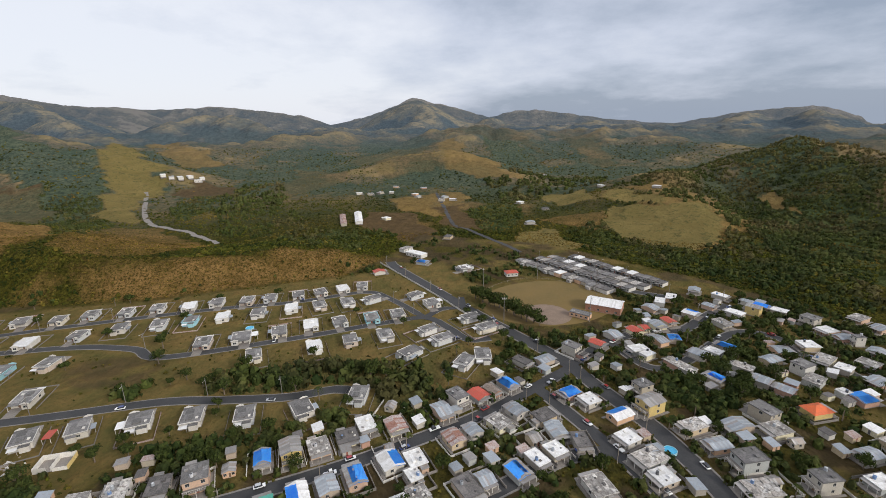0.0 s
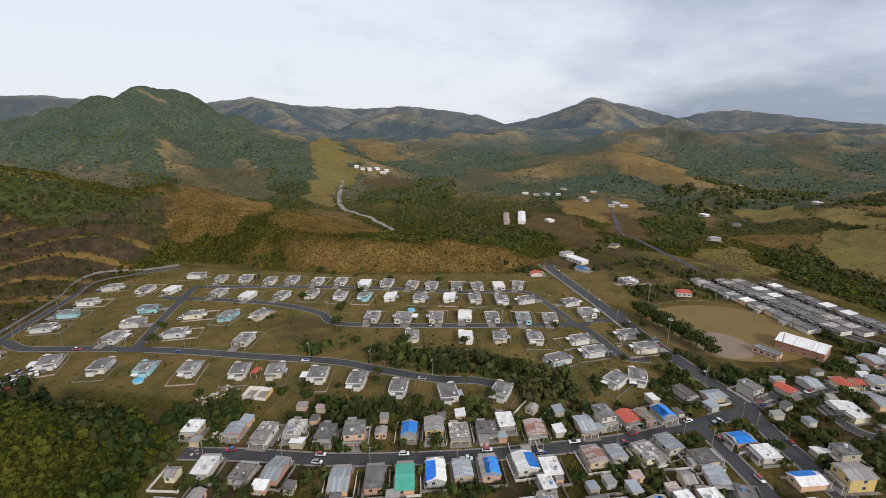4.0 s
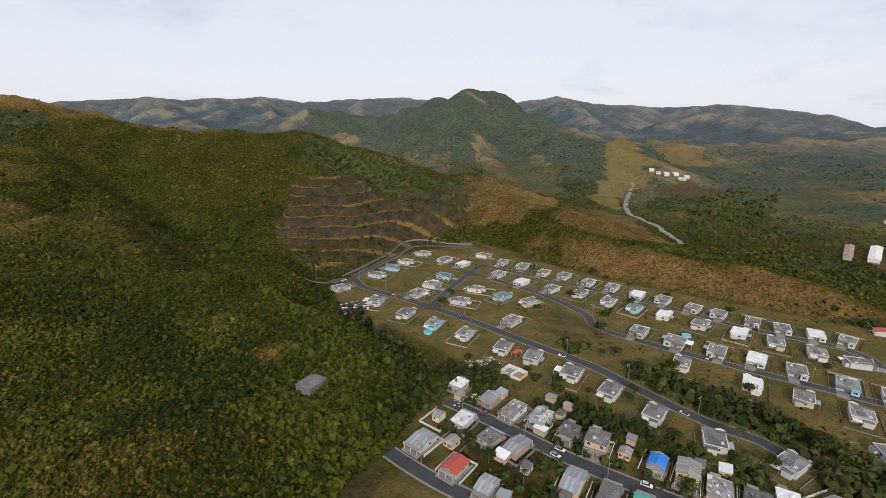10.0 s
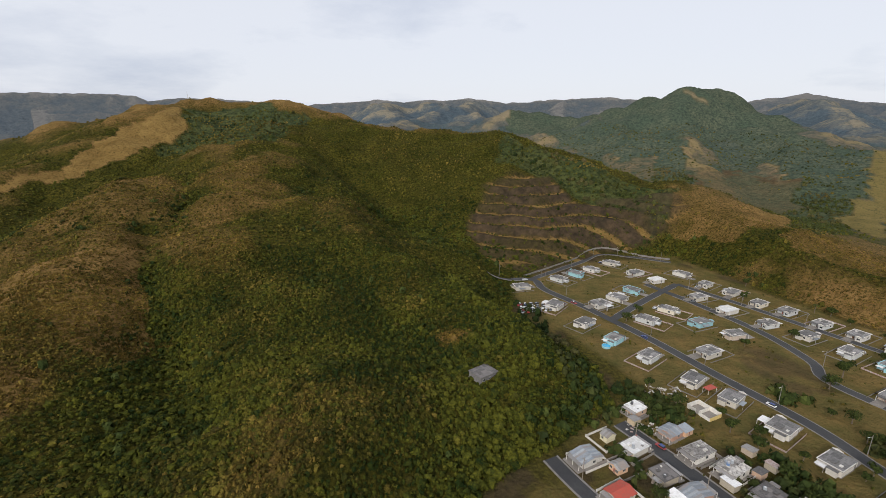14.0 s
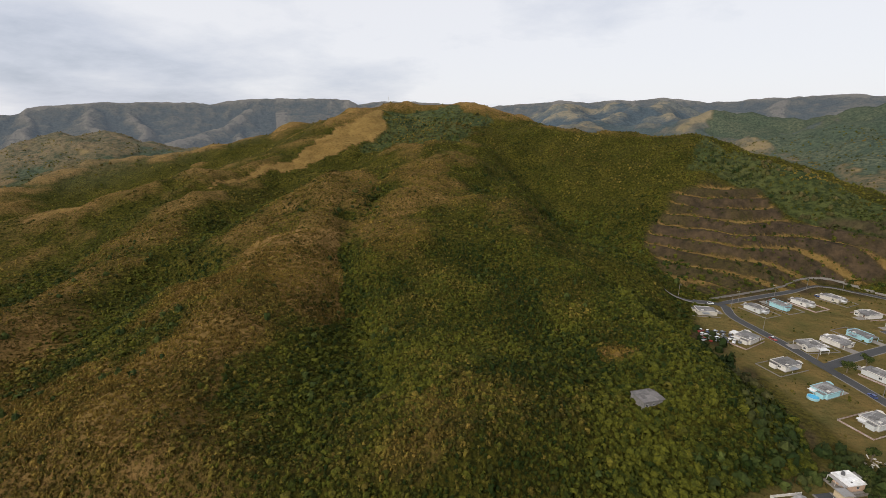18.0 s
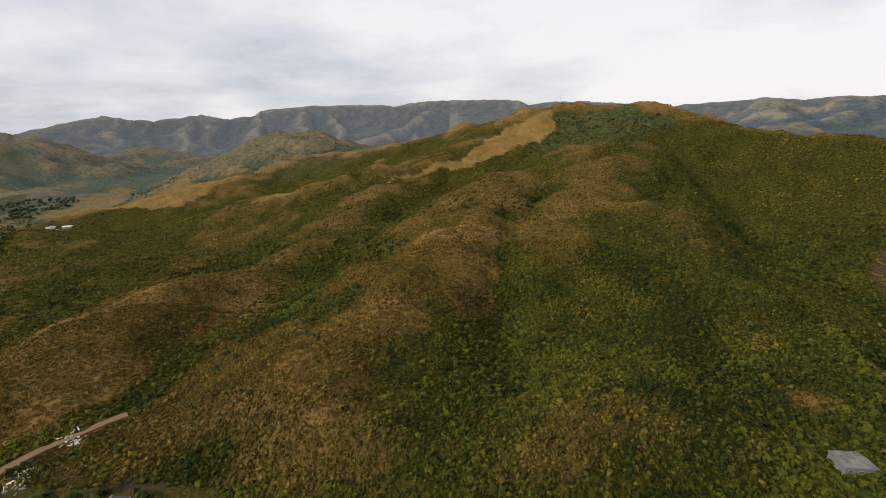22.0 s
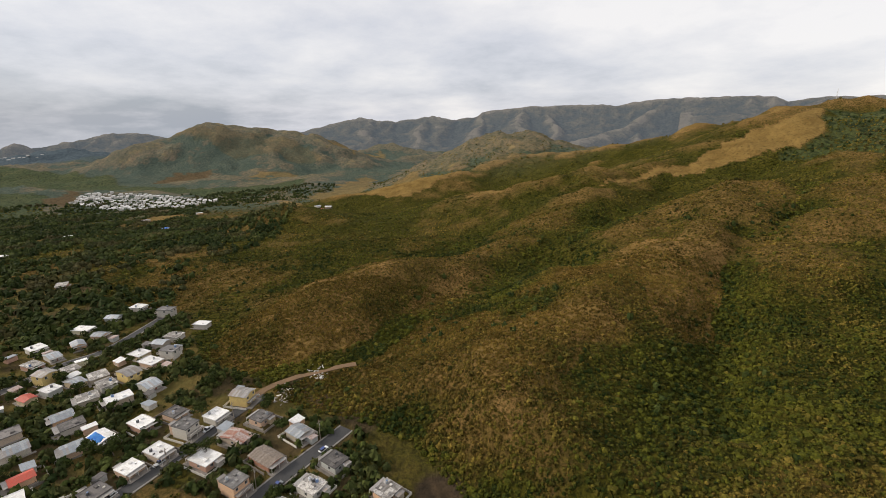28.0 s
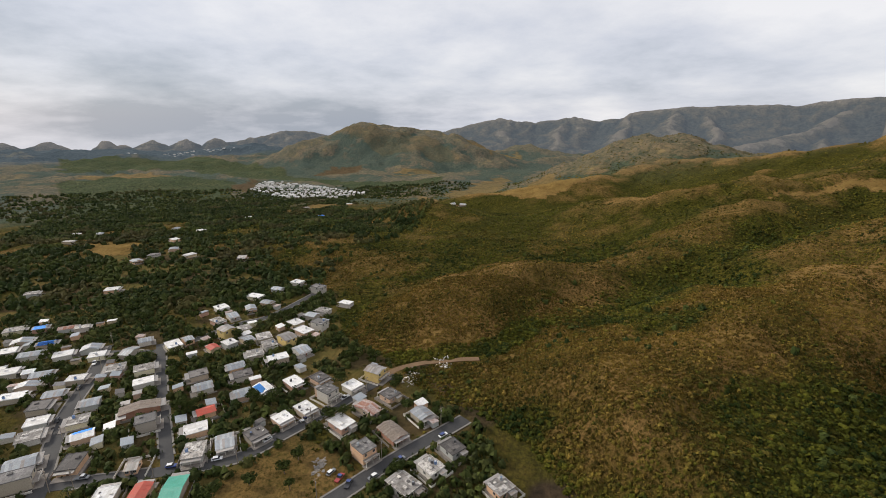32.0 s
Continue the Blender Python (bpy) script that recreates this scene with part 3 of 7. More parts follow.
ridge("mid_tan", 0.33, 40, [(835, 342, 10), (889, 245, 30), (940, 153, 44), (879, 78, 31), (802, 23, 16), (742, -5, 8)])
ridge("mid_back", 0.48, 40, [(1300, 373, 28), (1369, 306, 37), (1436, 215, 63), (1478, 106, 77), (1402, 18, 63), (1281, -43, 17), (1078, -94, -6)], 110)
ridge("east_hill", 0.5, 30, [(602, -109, 17), (635, -149, 12), (661, -203, 32), (687, -280, 45), (700, -325, 64), (699, -371, 75), (656, -387, 65), (601, -399, 63), (553, -415, 59)], 90)
ridge("east_field", 0.35, 25, [(665, -190, 36), (546, -171, 21), (480, -177, 15)])
ridge("peak_spur", 0.5, 40, [(2928, 665, 217), (2455, 485, 97), (2028, 554, 22), (1606, 565, -29)], 170)
ridge("saddle_spur", 0.5, 40, [(2993, 232, 95), (2501, 77, 47), (2001, -79, 2), (1497, -129, -14)], 170)
ridge("long_spur", 0.5, 40, [(2974, -409, 79), (2367, -409, 6), (1858, -406, -18), (1375, -274, -28)], 170)
ridge("south_spur", 0.5, 40, [(2761, -1177, 104), (2144, -837, 46), (1619, -523, 10), (1165, -294, 0)], 170)
ridge("south_end", 0.5, 40, [(2651, -1407, 121), (1908, -1099, 39), (1356, -853, 15)], 170)
ridge("gap_spur", 0.5, 40, [(2393, 1022, 66), (1857, 748, 26), (1372, 611, 9)], 170)
ridge("mt_back", 0.5, 40, [(1862, 2351, 210), (1551, 1697, 90), (1374, 1311, 39)], 170)
ridge("north_spur", 0.5, 40, [(17, 2798, 191), (141, 2193, 124), (268, 1676, 95), (322, 1257, 70)], 150)
ridge("north_hump", 0.5, 40, [(-291, 2783, 190), (-157, 2192, 112), (-174, 1789, 84)], 150)
ridge("light_spur", 0.5, 40, [(267, 2783, 187), (30, 2196, 126), (-128, 1591, 86)], 150)
ridge("yellow_crest", 0.42, 25, [(772, 794, 51), (752, 699, 44), (715, 590, 30)])
ridge("yellow_spur", 0.45, 25, [(772, 794, 51), (644, 667, 38), (542, 571, 8), (458, 485, -22), (418, 426, -32)])
ridge("yellow_back", 0.42, 25, [(944, 889, 33), (966, 789, 20), (926, 677, 5), (871, 581, -5)])
ridge("tan_spur", 0.5, 20, [(784, 1095, 100), (698, 910, 64), (611, 762, 39), (547, 659, 25)])
VALLEY = [(25, 119), (50, 135), (74, 155), (77, 179), (72, 205), (60, 222), (48, 234), (48, 250), (60, 290), (77, 321), (146, 361), (199, 356), (237, 229), (297, 121), (343, 104), (420, 95), (400, -20),
          (317, -125), (271, -170), (242, -200), (330, -420), (60, -700), (-420, -560), (-420, -120), (-341, -95), (-298, -46), (-237, -38), (-199, -11), (-171, 2), (-152, 22), (-132, 35),
          (-105, 40), (-60, 52), (-10, 85)]
DRY = [  # x, y, half length, half width, turn, strength: dry pastures and withered scrub
    (-150, 118, 30, 18, 40, 0.85), (-128, 66, 16, 9, 20, 0.8), (-182, 200, 80, 16, 70, 0.8), (-120, 170, 34, 14, 70, 0.3), (250, 225, 140, 34, 122, 0.62), (300, 140, 90, 34, 112, 0.6), (-270, 70, 90, 45, 75, 0.7), (-471, 275, 40, 28, 30, 0.84), (-741, 276, 100, 40, 80, 0.84), (707, 677, 170, 40, 45, 1.0), (612, 591, 110, 34, 45, 0.95), (573, 772, 110, 40, 55, 0.8), (273, 397, 70, 50, 60, 0.8), (521, -176, 80, 48, 5, 0.95), (441, -150, 50, 30, 10, 0.8), (895, 137, 120, 50, 75, 0.9), (466, 125, 28, 45, 15, 0.85), (590, 120, 70, 60, 10, 0.8), (546, 20, 60, 40, 0, 0.6), (1538, 996, 160, 60, 60, 0.7), (-140, 300, 60, 16, 75, 0.5), (-60, 320, 50, 20, 60, 0.25), (-450, -150, 50, 30, 0, 0.5), (-490, -290, 45, 18, 20, 0.95), (8, 185, 9, 7, 0, 0.8), (-128, -38, 26, 13, 40, 0.8), (-115, 60, 40, 22, 25, 0.5), (-165, 40, 34, 14, 40, 0.6)]
COVERS = []


def cover(kind, outline):
    """A field, pasture or wood on the hills: its kind and outline."""
    COVERS.append((kind, outline))


cover("brush", [(654, 396), (921, 457), (849, 337), (768, 300), (660, 319), (573, 329)])
cover("brush", [(255, 314), (413, 439), (413, 364), (334, 249), (292, 260), (258, 273)])
cover("brush", [(209, 407), (254, 442), (284, 432), (263, 355), (245, 332), (215, 377), (202, 393)])
cover("brush", [(1029, 392), (1152, 364), (1288, 218), (846, 144), (831, 198), (774, 227)])
cover("brush", [(494, -23), (535, -59), (538, -91), (451, -78), (454, -63)])
cover("brush", [(1365, 231), (2880, 295), (1422, 14), (1089, -61), (1289, 30), (1354, 139)])
cover("brush", [(1470, -70), (1923, -182), (999, -200), (1009, -148)])
cover("wood", [(819, 901), (769, 786), (663, 679), (562, 585), (497, 547), (460, 556), (489, 620), (542, 628), (656, 770)])
cover("wood", [(539, 647), (764, 785), (664, 670), (495, 521), (311, 367), (436, 550)])
cover("wood", [(514, 1052), (511, 959), (414, 714), (224, 474)])
cover("wood", [(308, 1228), (475, 1398), (613, 1387), (650, 1190), (800, 1182), (819, 1047), (792, 950), (603, 787), (658, 1028), (530, 966), (380, 867)])
cover("wood", [(518, 446), (609, 480), (617, 436), (493, 374), (445, 364)])
cover("wood", [(380, 223), (431, 183), (392, 137), (349, 126), (333, 166)])
cover("wood", [(417, -47), (434, -85), (382, -129), (344, -176), (321, -153), (348, -104), (365, -63)])
cover("wood", [(725, -292), (946, -441), (636, -365), (560, -374), (493, -338), (563, -307), (625, -272)])
cover("wood", [(522, -238), (582, -297), (485, -335), (332, -238), (322, -174)])
cover("wood", [(510, 64), (626, 22), (538, -9), (450, 9), (445, 35)])
cover("wood", [(1347, 109), (1258, 29), (967, -61), (870, -30), (813, 35)])
cover("field", [(551, 744), (528, 640), (489, 620), (456, 625)])
cover("field", [(421, 729), (460, 761), (566, 842), (527, 641), (514, 620), (435, 561), (295, 430), (396, 674)])
cover("field", [(608, 525), (708, 528), (681, 448), (634, 424), (609, 480)])
cover("field", [(507, 176), (513, 136), (443, 83), (389, 82), (396, 119), (453, 161)])
cover("field", [(558, 95), (566, 71), (445, 32), (459, 58), (471, 81)])
cover("tan", [(1206, 1108), (1311, 1118), (890, 620), (838, 653), (925, 791)])
cover("tan", [(691, 902), (740, 924), (577, 682), (538, 637), (562, 720)])
cover("tan", [(625, 180), (654, 127), (507, 88), (520, 138)])
cover("tan", [(1279, 217), (1306, 192), (861, 45), (750, 0), (787, 75), (834, 142)])
cover("tan", [(673, 115), (669, 84), (623, 65), (566, 97)])
cover("tan", [(628, -135), (625, -192), (599, -169), (606, -139)])
cover("tan", [(585, -264), (573, -280), (498, -277), (516, -267)])
cover("grass", [(771, 794), (1237, 1217), (718, 611), (658, 552), (590, 544), (439, 419), (445, 475), (490, 532), (568, 579), (682, 698)])
cover("grass", [(589, -101), (612, -132), (560, -159), (536, -153), (556, -107)])
cover("grass", [(542, -94), (534, -132), (519, -192), (423, -174), (390, -136), (441, -90), (455, -80)])
cover("grass", [(658, -15), (676, -91), (587, -88), (589, -43)])
cover("grass", [(438, 8), (458, -21), (393, -62), (381, -30), (397, 8)])
cover("tan", [(-1457, -865), (-1968, -982), (-1688, -691), (-1419, -747)])
cover("grass", [(-1282, -707), (-1416, -706), (-1256, -552), (-1105, -561)])
cover("tan", [(-493, -301), (-457, -240), (-409, -220), (-419, -252)])
cover("brush", [(-465, -364), (-470, -308), (-416, -242), (-379, -278)])
cover("brush", [(-526, -143), (-601, -118), (-411, -48), (-353, -50), (-453, -101)])
cover("field", [(-1320, -414), (-1495, -377), (-1157, -315)])
cover("tan", [(-887, -151), (-894, -96), (-835, -84), (-794, -125)])
cover("field", [(-1707, -242), (-1873, -189), (-1812, -56), (-1621, -129)])
cover("tan", [(-1680, 40), (-1698, 194), (-1625, 173)])
cover("tan", [(-848, 31), (-1007, 86), (-882, 104), (-570, 51)])
cover("tan", [(-1058, 134), (-1445, 379), (-1371, 393), (-739, 154)])
cover("tan", [(-731, 153), (-995, 364), (-716, 307), (-670, 240), (-716, 179)])
cover("brush", [(-2177, -208), (-2127, -50), (-2085, 143), (-1896, 291), (-1756, 319), (-1907, -11)])
cover("field", [(-1719, -240), (-1863, -162), (-1824, -62), (-1756, -89)])
cover("tan", [(-1603, 24), (-1698, 190), (-1646, 188), (-1590, 68)])
cover("tan", [(-2022, 394), (-2302, 717), (-2166, 672), (-1857, 447)])
cover("wood", [(-1696, -376), (-1507, -196), (-1370, 16), (-1468, 193), (-1281, 165), (-1128, 9), (-1422, -187), (-1510, -338)])
cover("tan", [(-373, 339), (-381, 382), (-369, 457), (-355, 498), (-341, 560), (-329, 595), (-313, 623), (-275, 542), (-300, 490), (-330, 460), (-366, 421), (-373, 365)])
cover("wood", [(-310, 625), (-259, 647), (-208, 646), (-161, 625), (-168, 527), (-194, 467), (-264, 510), (-296, 482), (-273, 542)])
cover("wood", [(85, 545), (119, 533), (152, 505), (186, 472), (217, 428), (241, 401), (210, 398), (189, 381), (162, 423), (134, 458), (103, 481), (72, 493)])
cover("wood", [(686, 1178), (753, 1170), (806, 1128), (815, 1028), (812, 906), (710, 724), (523, 546), (295, 328), (298, 365), (519, 645), (593, 788), (657, 912), (665, 1054), (615, 1094), (516, 990), (371, 863), (362, 1036), (309, 1168), (264, 1332), (231, 1452), (248, 1506), (390, 1498), (452, 1232), (530, 1190), (605, 1195), (646, 1200)])
cover("brush", [(436, 746), (412, 683), (328, 440), (434, 536), (514, 618), (530, 682), (562, 823), (478, 769)])
cover("wood", [(243, 1466), (312, 1473), (381, 1456), (513, 1395), (583, 1327), (620, 1269), (662, 1226), (698, 1195), (740, 1147), (773, 1080), (791, 996), (936, 1179), (915, 1278), (875, 1357), (826, 1414), (783, 1450), (733, 1501), (689, 1569), (607, 1650), (451, 1722), (369, 1742), (288, 1734)])
cover("wood", [(-1376, -854), (-1517, -776), (-1666, -644), (-1378, -428), (-1115, -330), (-908, -321), (-830, -395), (-818, -483), (-815, -525)])
cover("wood", [(-2629, -1594), (-2567, -1284), (-2505, -922), (-1936, -406), (-1538, -263), (-1481, -380), (-1987, -761), (-1986, -1006), (-1958, -1202)])
cover("withered", [(-232, -38), (-253, -26), (-273, 17), (-345, 71), (-355, 122), (-280, 122), (-264, 127), (-252, 103), (-231, 67), (-217, 41), (-210, 9), (-212, -14)])
cover("withered", [(-144, 71), (-169, 93), (-173, 114), (-154, 118), (-137, 115), (-124, 107), (-118, 92), (-122, 78), (-128, 69)])
cover("brush", [(-194, -9), (-198, 42), (-226, 88), (-198, 103), (-178, 101), (-145, 69), (-152, 48), (-161, 13)])
cover("withered", [(-203, 225), (-185, 239), (-159, 239), (-139, 209), (-117, 177), (-115, 153), (-134, 153), (-169, 182)])
cover("withered", [(-208, 222), (-164, 200), (-143, 193), (-134, 162), (-156, 167), (-211, 207)])
cover("brush", [(232, 430), (245, 406), (249, 371), (254, 331), (239, 323), (226, 354), (202, 378), (207, 403)])



FAR = []


def far_range(*row):
    """Name and crest of a range that closes the view."""
    FAR.append(row)


far_range("east_range", [(3168, -2278, 36), (3279, -2115, 69), (3447, -1827, 139), (3590, -1529, 110), (3739, -1115, 31), (3798, -893, 41), (3860, -573, 78), (3885, -362, 106), (3901, -100, 145), (3901, 77, 135), (3892, 279, 94), (3853, 619, 184), (3834, 735, 203), (3820, 800, 238), (3810, 845, 250), (3800, 890, 249), (3787, 938, 226), (3772, 1000, 190), (3755, 1063, 176), (3686, 1282, 97), (3598, 1512, 53), (3521, 1683, 121), (3408, 1902, 157), (3225, 2197, 197), (3008, 2486, 184), (2790, 2728, 186), (2430, 3050, 190), (2100, 3290, 180)])
far_range("north_range", [(2900, 2130, 150), (2700, 2390, 185), (2432, 2653, 199), (2235, 2821, 249), (1998, 2994, 209), (1951, 3022, 177), (1549, 3247, 216), (1211, 3387, 246), (837, 3499, 226), (547, 3556, 208), (311, 3584, 233), (23, 3598, 224), (-184, 3593, 213), (-372, 3578, 225), (-669, 3533, 204), (-927, 3475, 182), (-1318, 3347, 211), (-1639, 3202, 224), (-1827, 3099, 193), (-1994, 2994, 231), (-2111, 2913, 226), (-2420, 2670, 215), (-2700, 2390, 180)])
far_range("west_range", [(-1500, 2940, 215), (-1750, 2800, 222), (-2003, 2616, 224), (-2199, 2455, 214), (-2351, 2310, 180), (-2548, 2092, 190), (-2745, 1827, 178), (-2827, 1698, 167), (-2875, 1616, 147), (-2882, 1595, 124), (-2963, 1441, 95), (-3028, 1300, 126), (-3119, 1064, 86), (-3191, 828, 118), (-3230, 662, 75), (-3263, 478, 26), (-3295, 250, -10), (-3300, 20, -50)])
far_range("southwest_range", [(-4270, 420, -60), (-4295, 0, -45), (-4281, -408, -30), (-4265, -554, 4), (-4233, -764, 17), (-4199, -936, -23), (-4152, -1127, -58), (-3985, -1624, -131), (-3894, -1833, -140), (-3704, -2194, -135), (-3579, -2394, -96), (-3511, -2494, -135), (-3391, -2656, -88), (-3206, -2877, -122)])


class Lattice:
    """Smooth value noise on a lattice, for whole arrays at once."""

    def __init__(self, seed):
        self.v = np.random.default_rng(seed).random((256, 256))

    def one(self, x, y):
        xi, yi = np.floor(x).astype(int), np.floor(y).astype(int)
        u, w = x - xi, y - yi
        u, w = u * u * (3 - 2 * u), w * w * (3 - 2 * w)
        a, b = self.v[xi & 255, yi & 255], self.v[(xi + 1) & 255, yi & 255]
        c, d = self.v[xi & 255, (yi + 1) & 255], self.v[(xi + 1) & 255, (yi + 1) & 255]
        return (a * (1 - u) + b * u) * (1 - w) + (c * (1 - u) + d * u) * w

    def many(self, x, y, size, octaves=4):
        total, amp, norm = 0, 1.0, 0
        for _ in range(octaves):
            total, norm = total + amp * self.one(x / size + 31.7, y / size + 17.3), norm + amp
            size, amp = size * 0.47, amp * 0.52
        return total / norm


NOISE_A, NOISE_B, NOISE_C = Lattice(3), Lattice(8), Lattice(21)


def step01(a, b, v):
    u = np.clip((v - a) / (b - a), 0, 1)
    return u * u * (3 - 2 * u)


def to_segments(x, y, line, closed=False):
    """Distance to a line of points, and how far along which segment the nearest place lies."""
    best, which, along = np.full(np.shape(x), 1e9), np.zeros(np.shape(x), int), np.zeros(np.shape(x))
    for i in range(len(line) - (0 if closed else 1)):
        (ax, ay), (bx, by) = line[i][:2], line[(i + 1) % len(line)][:2]
        dx, dy = bx - ax, by - ay
        u = np.clip(((x - ax) * dx + (y - ay) * dy) / (dx * dx + dy * dy + 1e-9), 0, 1)
        d = np.hypot(x - ax - u * dx, y - ay - u * dy)
        near = d < best
        best, which, along = np.where(near, d, best), np.where(near, i, which), np.where(near, u, along)
    return best, which, along


def inside(x, y, line):
    hit = np.zeros(np.shape(x), bool)
    for i in range(len(line)):
        (ax, ay), (bx, by) = line[i][:2], line[(i + 1) % len(line)][:2]
        if ay != by:
            hit ^= ((ay > y) != (by > y)) & (x < (bx - ax) * (y - ay) / (by - ay) + ax)
    return hit


def plan_outside(x, y):
    d, _, _ = to_segments(x, y, VALLEY, True)
    return np.where(inside(x, y, VALLEY), -d, d)


def ridge_height(x, y, slope, rounded, crest):
    best = np.full(np.shape(x), -1e9)
    for (ax, ay, az), (bx, by, bz) in zip(crest, crest[1:]):
        dx, dy = bx - ax, by - ay
        u = np.clip(((x - ax) * dx + (y - ay) * dy) / (dx * dx + dy * dy), 0, 1)
        d = np.hypot(x - ax - u * dx, y - ay - u * dy)
        best = np.maximum(best, az + u * (bz - az) - slope * (np.sqrt(d * d + rounded * rounded) - rounded))
    return best


def base_height(x, y):
    west = step01(0, 1, (-x - 330) / 400) * -0.075 * np.maximum(-x - 330, 0)
    return np.maximum(west, -120)


def plan_bench(x, y):
    """Where the hillside behind the estate is cut into benches."""
    a = np.hypot((x - 92) / 62, (y - 395) / 85)
    b = np.hypot((x - 160) / 75, (y - 398) / 34)
    return step01(1.0, 0.82, np.minimum(a, b) + 0.35 * (NOISE_B.many(x, y, 45, 3) - 0.5))


def side_spurs(name, crest, spacing):
    """Spurs that run down from a crest on both its sides, with gullies between them."""
    rng = random.Random(name)
    p = np.array(crest, float)
    run = np.concatenate([[0], np.cumsum(np.hypot(*np.diff(p[:, :2], axis=0).T))])
    made, s, side = [], rng.uniform(0.3, 0.8) * spacing, 1
    while s < run[-1]:
        x, y, z = (np.interp(s, run, p[:, k]) for k in range(3))
        i = min(np.searchsorted(run, s), len(p) - 1)
        head = math.atan2(*(p[i, :2] - p[i - 1, :2])[::-1]) + side * radians(rng.uniform(55, 105))
        length, line, z = max(z + 25, 30) / rng.uniform(0.26, 0.36), [], z - 4
        line.append((x, y, z))
        for k in range(3):
            head += rng.uniform(-0.4, 0.4)
            x, y = x + math.cos(head) * length / 3, y + math.sin(head) * length / 3
            z -= (z + 25) * (0.42, 0.55, 0.8)[k] * rng.uniform(0.85, 1.15)
            line.append((x, y, z))
        made.append(line)
        s += 0.5 * spacing * rng.uniform(0.7, 1.35)
        side = -side
    return made


def all_crests():
    """Every crest with its flank's slope and roundness: the named ridges and their side spurs."""
    for name, slope, rounded, crest, *spacing in RIDGES:
        yield slope, rounded, crest
        if spacing:
            for line in side_spurs(name, crest, spacing[0]):
                yield slope * 1.1, rounded * 0.5, line


CRESTS = list(all_crests())
GULLIES = [  # line, depth, half width: ravines cut into the near hill
    ([(-184, 287), (-145, 219), (-118, 180), (-76, 128)], 6, 11),
    ([(-89, 500), (-49, 432), (-15, 282), (11, 261)], 9, 24),
    ([(-209, 258), (-212, 203), (-260, 185), (-246, 129), (-239, 80)], 9, 24),
    ([(-106, 444), (-74, 270), (-64, 204)], 3, 10),
]


def rise_of(x, y):
    """How high the hills stand over the valley floor, before the benches are cut."""
    x, y = np.asarray(x, float), np.asarray(y, float)
    shape = x.shape
    x, y = x.ravel(), y.ravel()
    base = base_height(x, y)
    r, bearing = np.hypot(x, y), np.degrees(np.arctan2(-x, y))
    far = step01(500, 1500, r)
    soft = 5.0 + 6.0 * far
    # crests and spurs wander a little
    wx, wy = x + (6 + 34 * far) * (NOISE_A.many(x, y, 150, 3) - 0.5) * 2, y + (6 + 34 * far) * (NOISE_B.many(x, y, 150, 3) - 0.5) * 2
    total = np.exp(0 * x)
    for slope, rounded, crest in CRESTS:
        c = np.array(crest)
        reach = (c[:, 2].max() + 130) / slope + 2 * rounded
        near = np.flatnonzero((x > c[:, 0].min() - reach) & (x < c[:, 0].max() + reach) & (y > c[:, 1].min() - reach) & (y < c[:, 1].max() + reach))
        if len(near):
            total[near] += np.exp(np.clip((ridge_height(wx[near], wy[near], slope, rounded, crest) - base[near]) / soft[near], -30, 60))
    # the mountains' broken foothills, and the low swells of the plain to the west
    mx, my = x + 130 * (NOISE_C.many(x, y, 420, 3) - 0.5), y + 130 * (NOISE_A.many(x, y, 420, 3) - 0.5)
    crests = (1 - np.abs(2 * NOISE_B.many(mx + 900, my, 520, 5) - 1)) ** 1.6
    wide = step01(66, 50, bearing) * step01(-170, -120, bearing)
    wild = step01(900, 1500, r) * ((100 - 0.018 * r) * (0.18 + 0.82 * crests) * wide + 0.022 * r * crests * (1 - wide))
    total = total + np.exp(np.clip(wild / soft, 0, 60)) - 1
    rise = np.maximum(soft * np.log(total) - soft * 0.4, 0)
    gully = 1 - np.abs(2 * NOISE_A.many(x, y, 85, 4) - 1)
    broad = 1 - np.abs(2 * NOISE_C.many(x - 400, y, 260, 5) - 1)
    calm = 1 - plan_bench(x, y)
    rise = rise - calm * step01(4, 30, rise) * ((gully - 0.72) * np.minimum(rise * 0.36, 15 + 6 * far) + (broad - 0.80) * (np.minimum(rise * 0.25, 9) * (1 - far) + np.minimum(rise * 0.55, 55) * far))
    for line, depth, half in GULLIES:
        d = to_segments(x, y, line)[0]
        rise = rise - calm * np.minimum(depth, rise * 0.5) * np.exp(-((d / half) ** 2))
    return np.maximum(rise, 0).reshape(shape)


def bench_count(x, y, rise):
    return rise / 6.5 + 0.25 * NOISE_B.many(x, y, 90, 2)


def plan_height(x, y):
    x, y = np.asarray(x, float), np.asarray(y, float)
    rise = rise_of(x, y)
    bench = plan_bench(x, y) * step01(2, 6, rise)
    u = bench_count(x, y, rise)
    shift = u * 6.5 - rise
    rise = rise * (1 - bench) + bench * (6.5 * (np.floor(u) + step01(0.70, 0.97, u - np.floor(u)) - 0.06 * (u - np.floor(u))) - shift)
    mask = step01(0, 34, plan_outside(x, y))
    return base_height(x, y) + rise * mask + mask * (NOISE_C.many(x, y, 18, 3) - 0.5) * 4.0


class Hollows:
    """How far the ground lies below its surroundings, on a grid over the near country: gullies above 0, ridges below."""

    def __init__(self, reach=1300, cell=6.0, depth=5.0):
        self.reach, self.cell = reach, cell
        g = np.arange(-reach, reach + cell, cell)
        x, y = np.meshgrid(g, g, indexing="ij")
        z = plan_height(x, y)
        wide = z.copy()
        for _ in range(3):
            for axis in (0, 1):
                wide = sum(np.roll(wide, k, axis) for k in range(-5, 6)) / 11
        self.v = np.clip((wide - z) / depth, -1.5, 1.5)

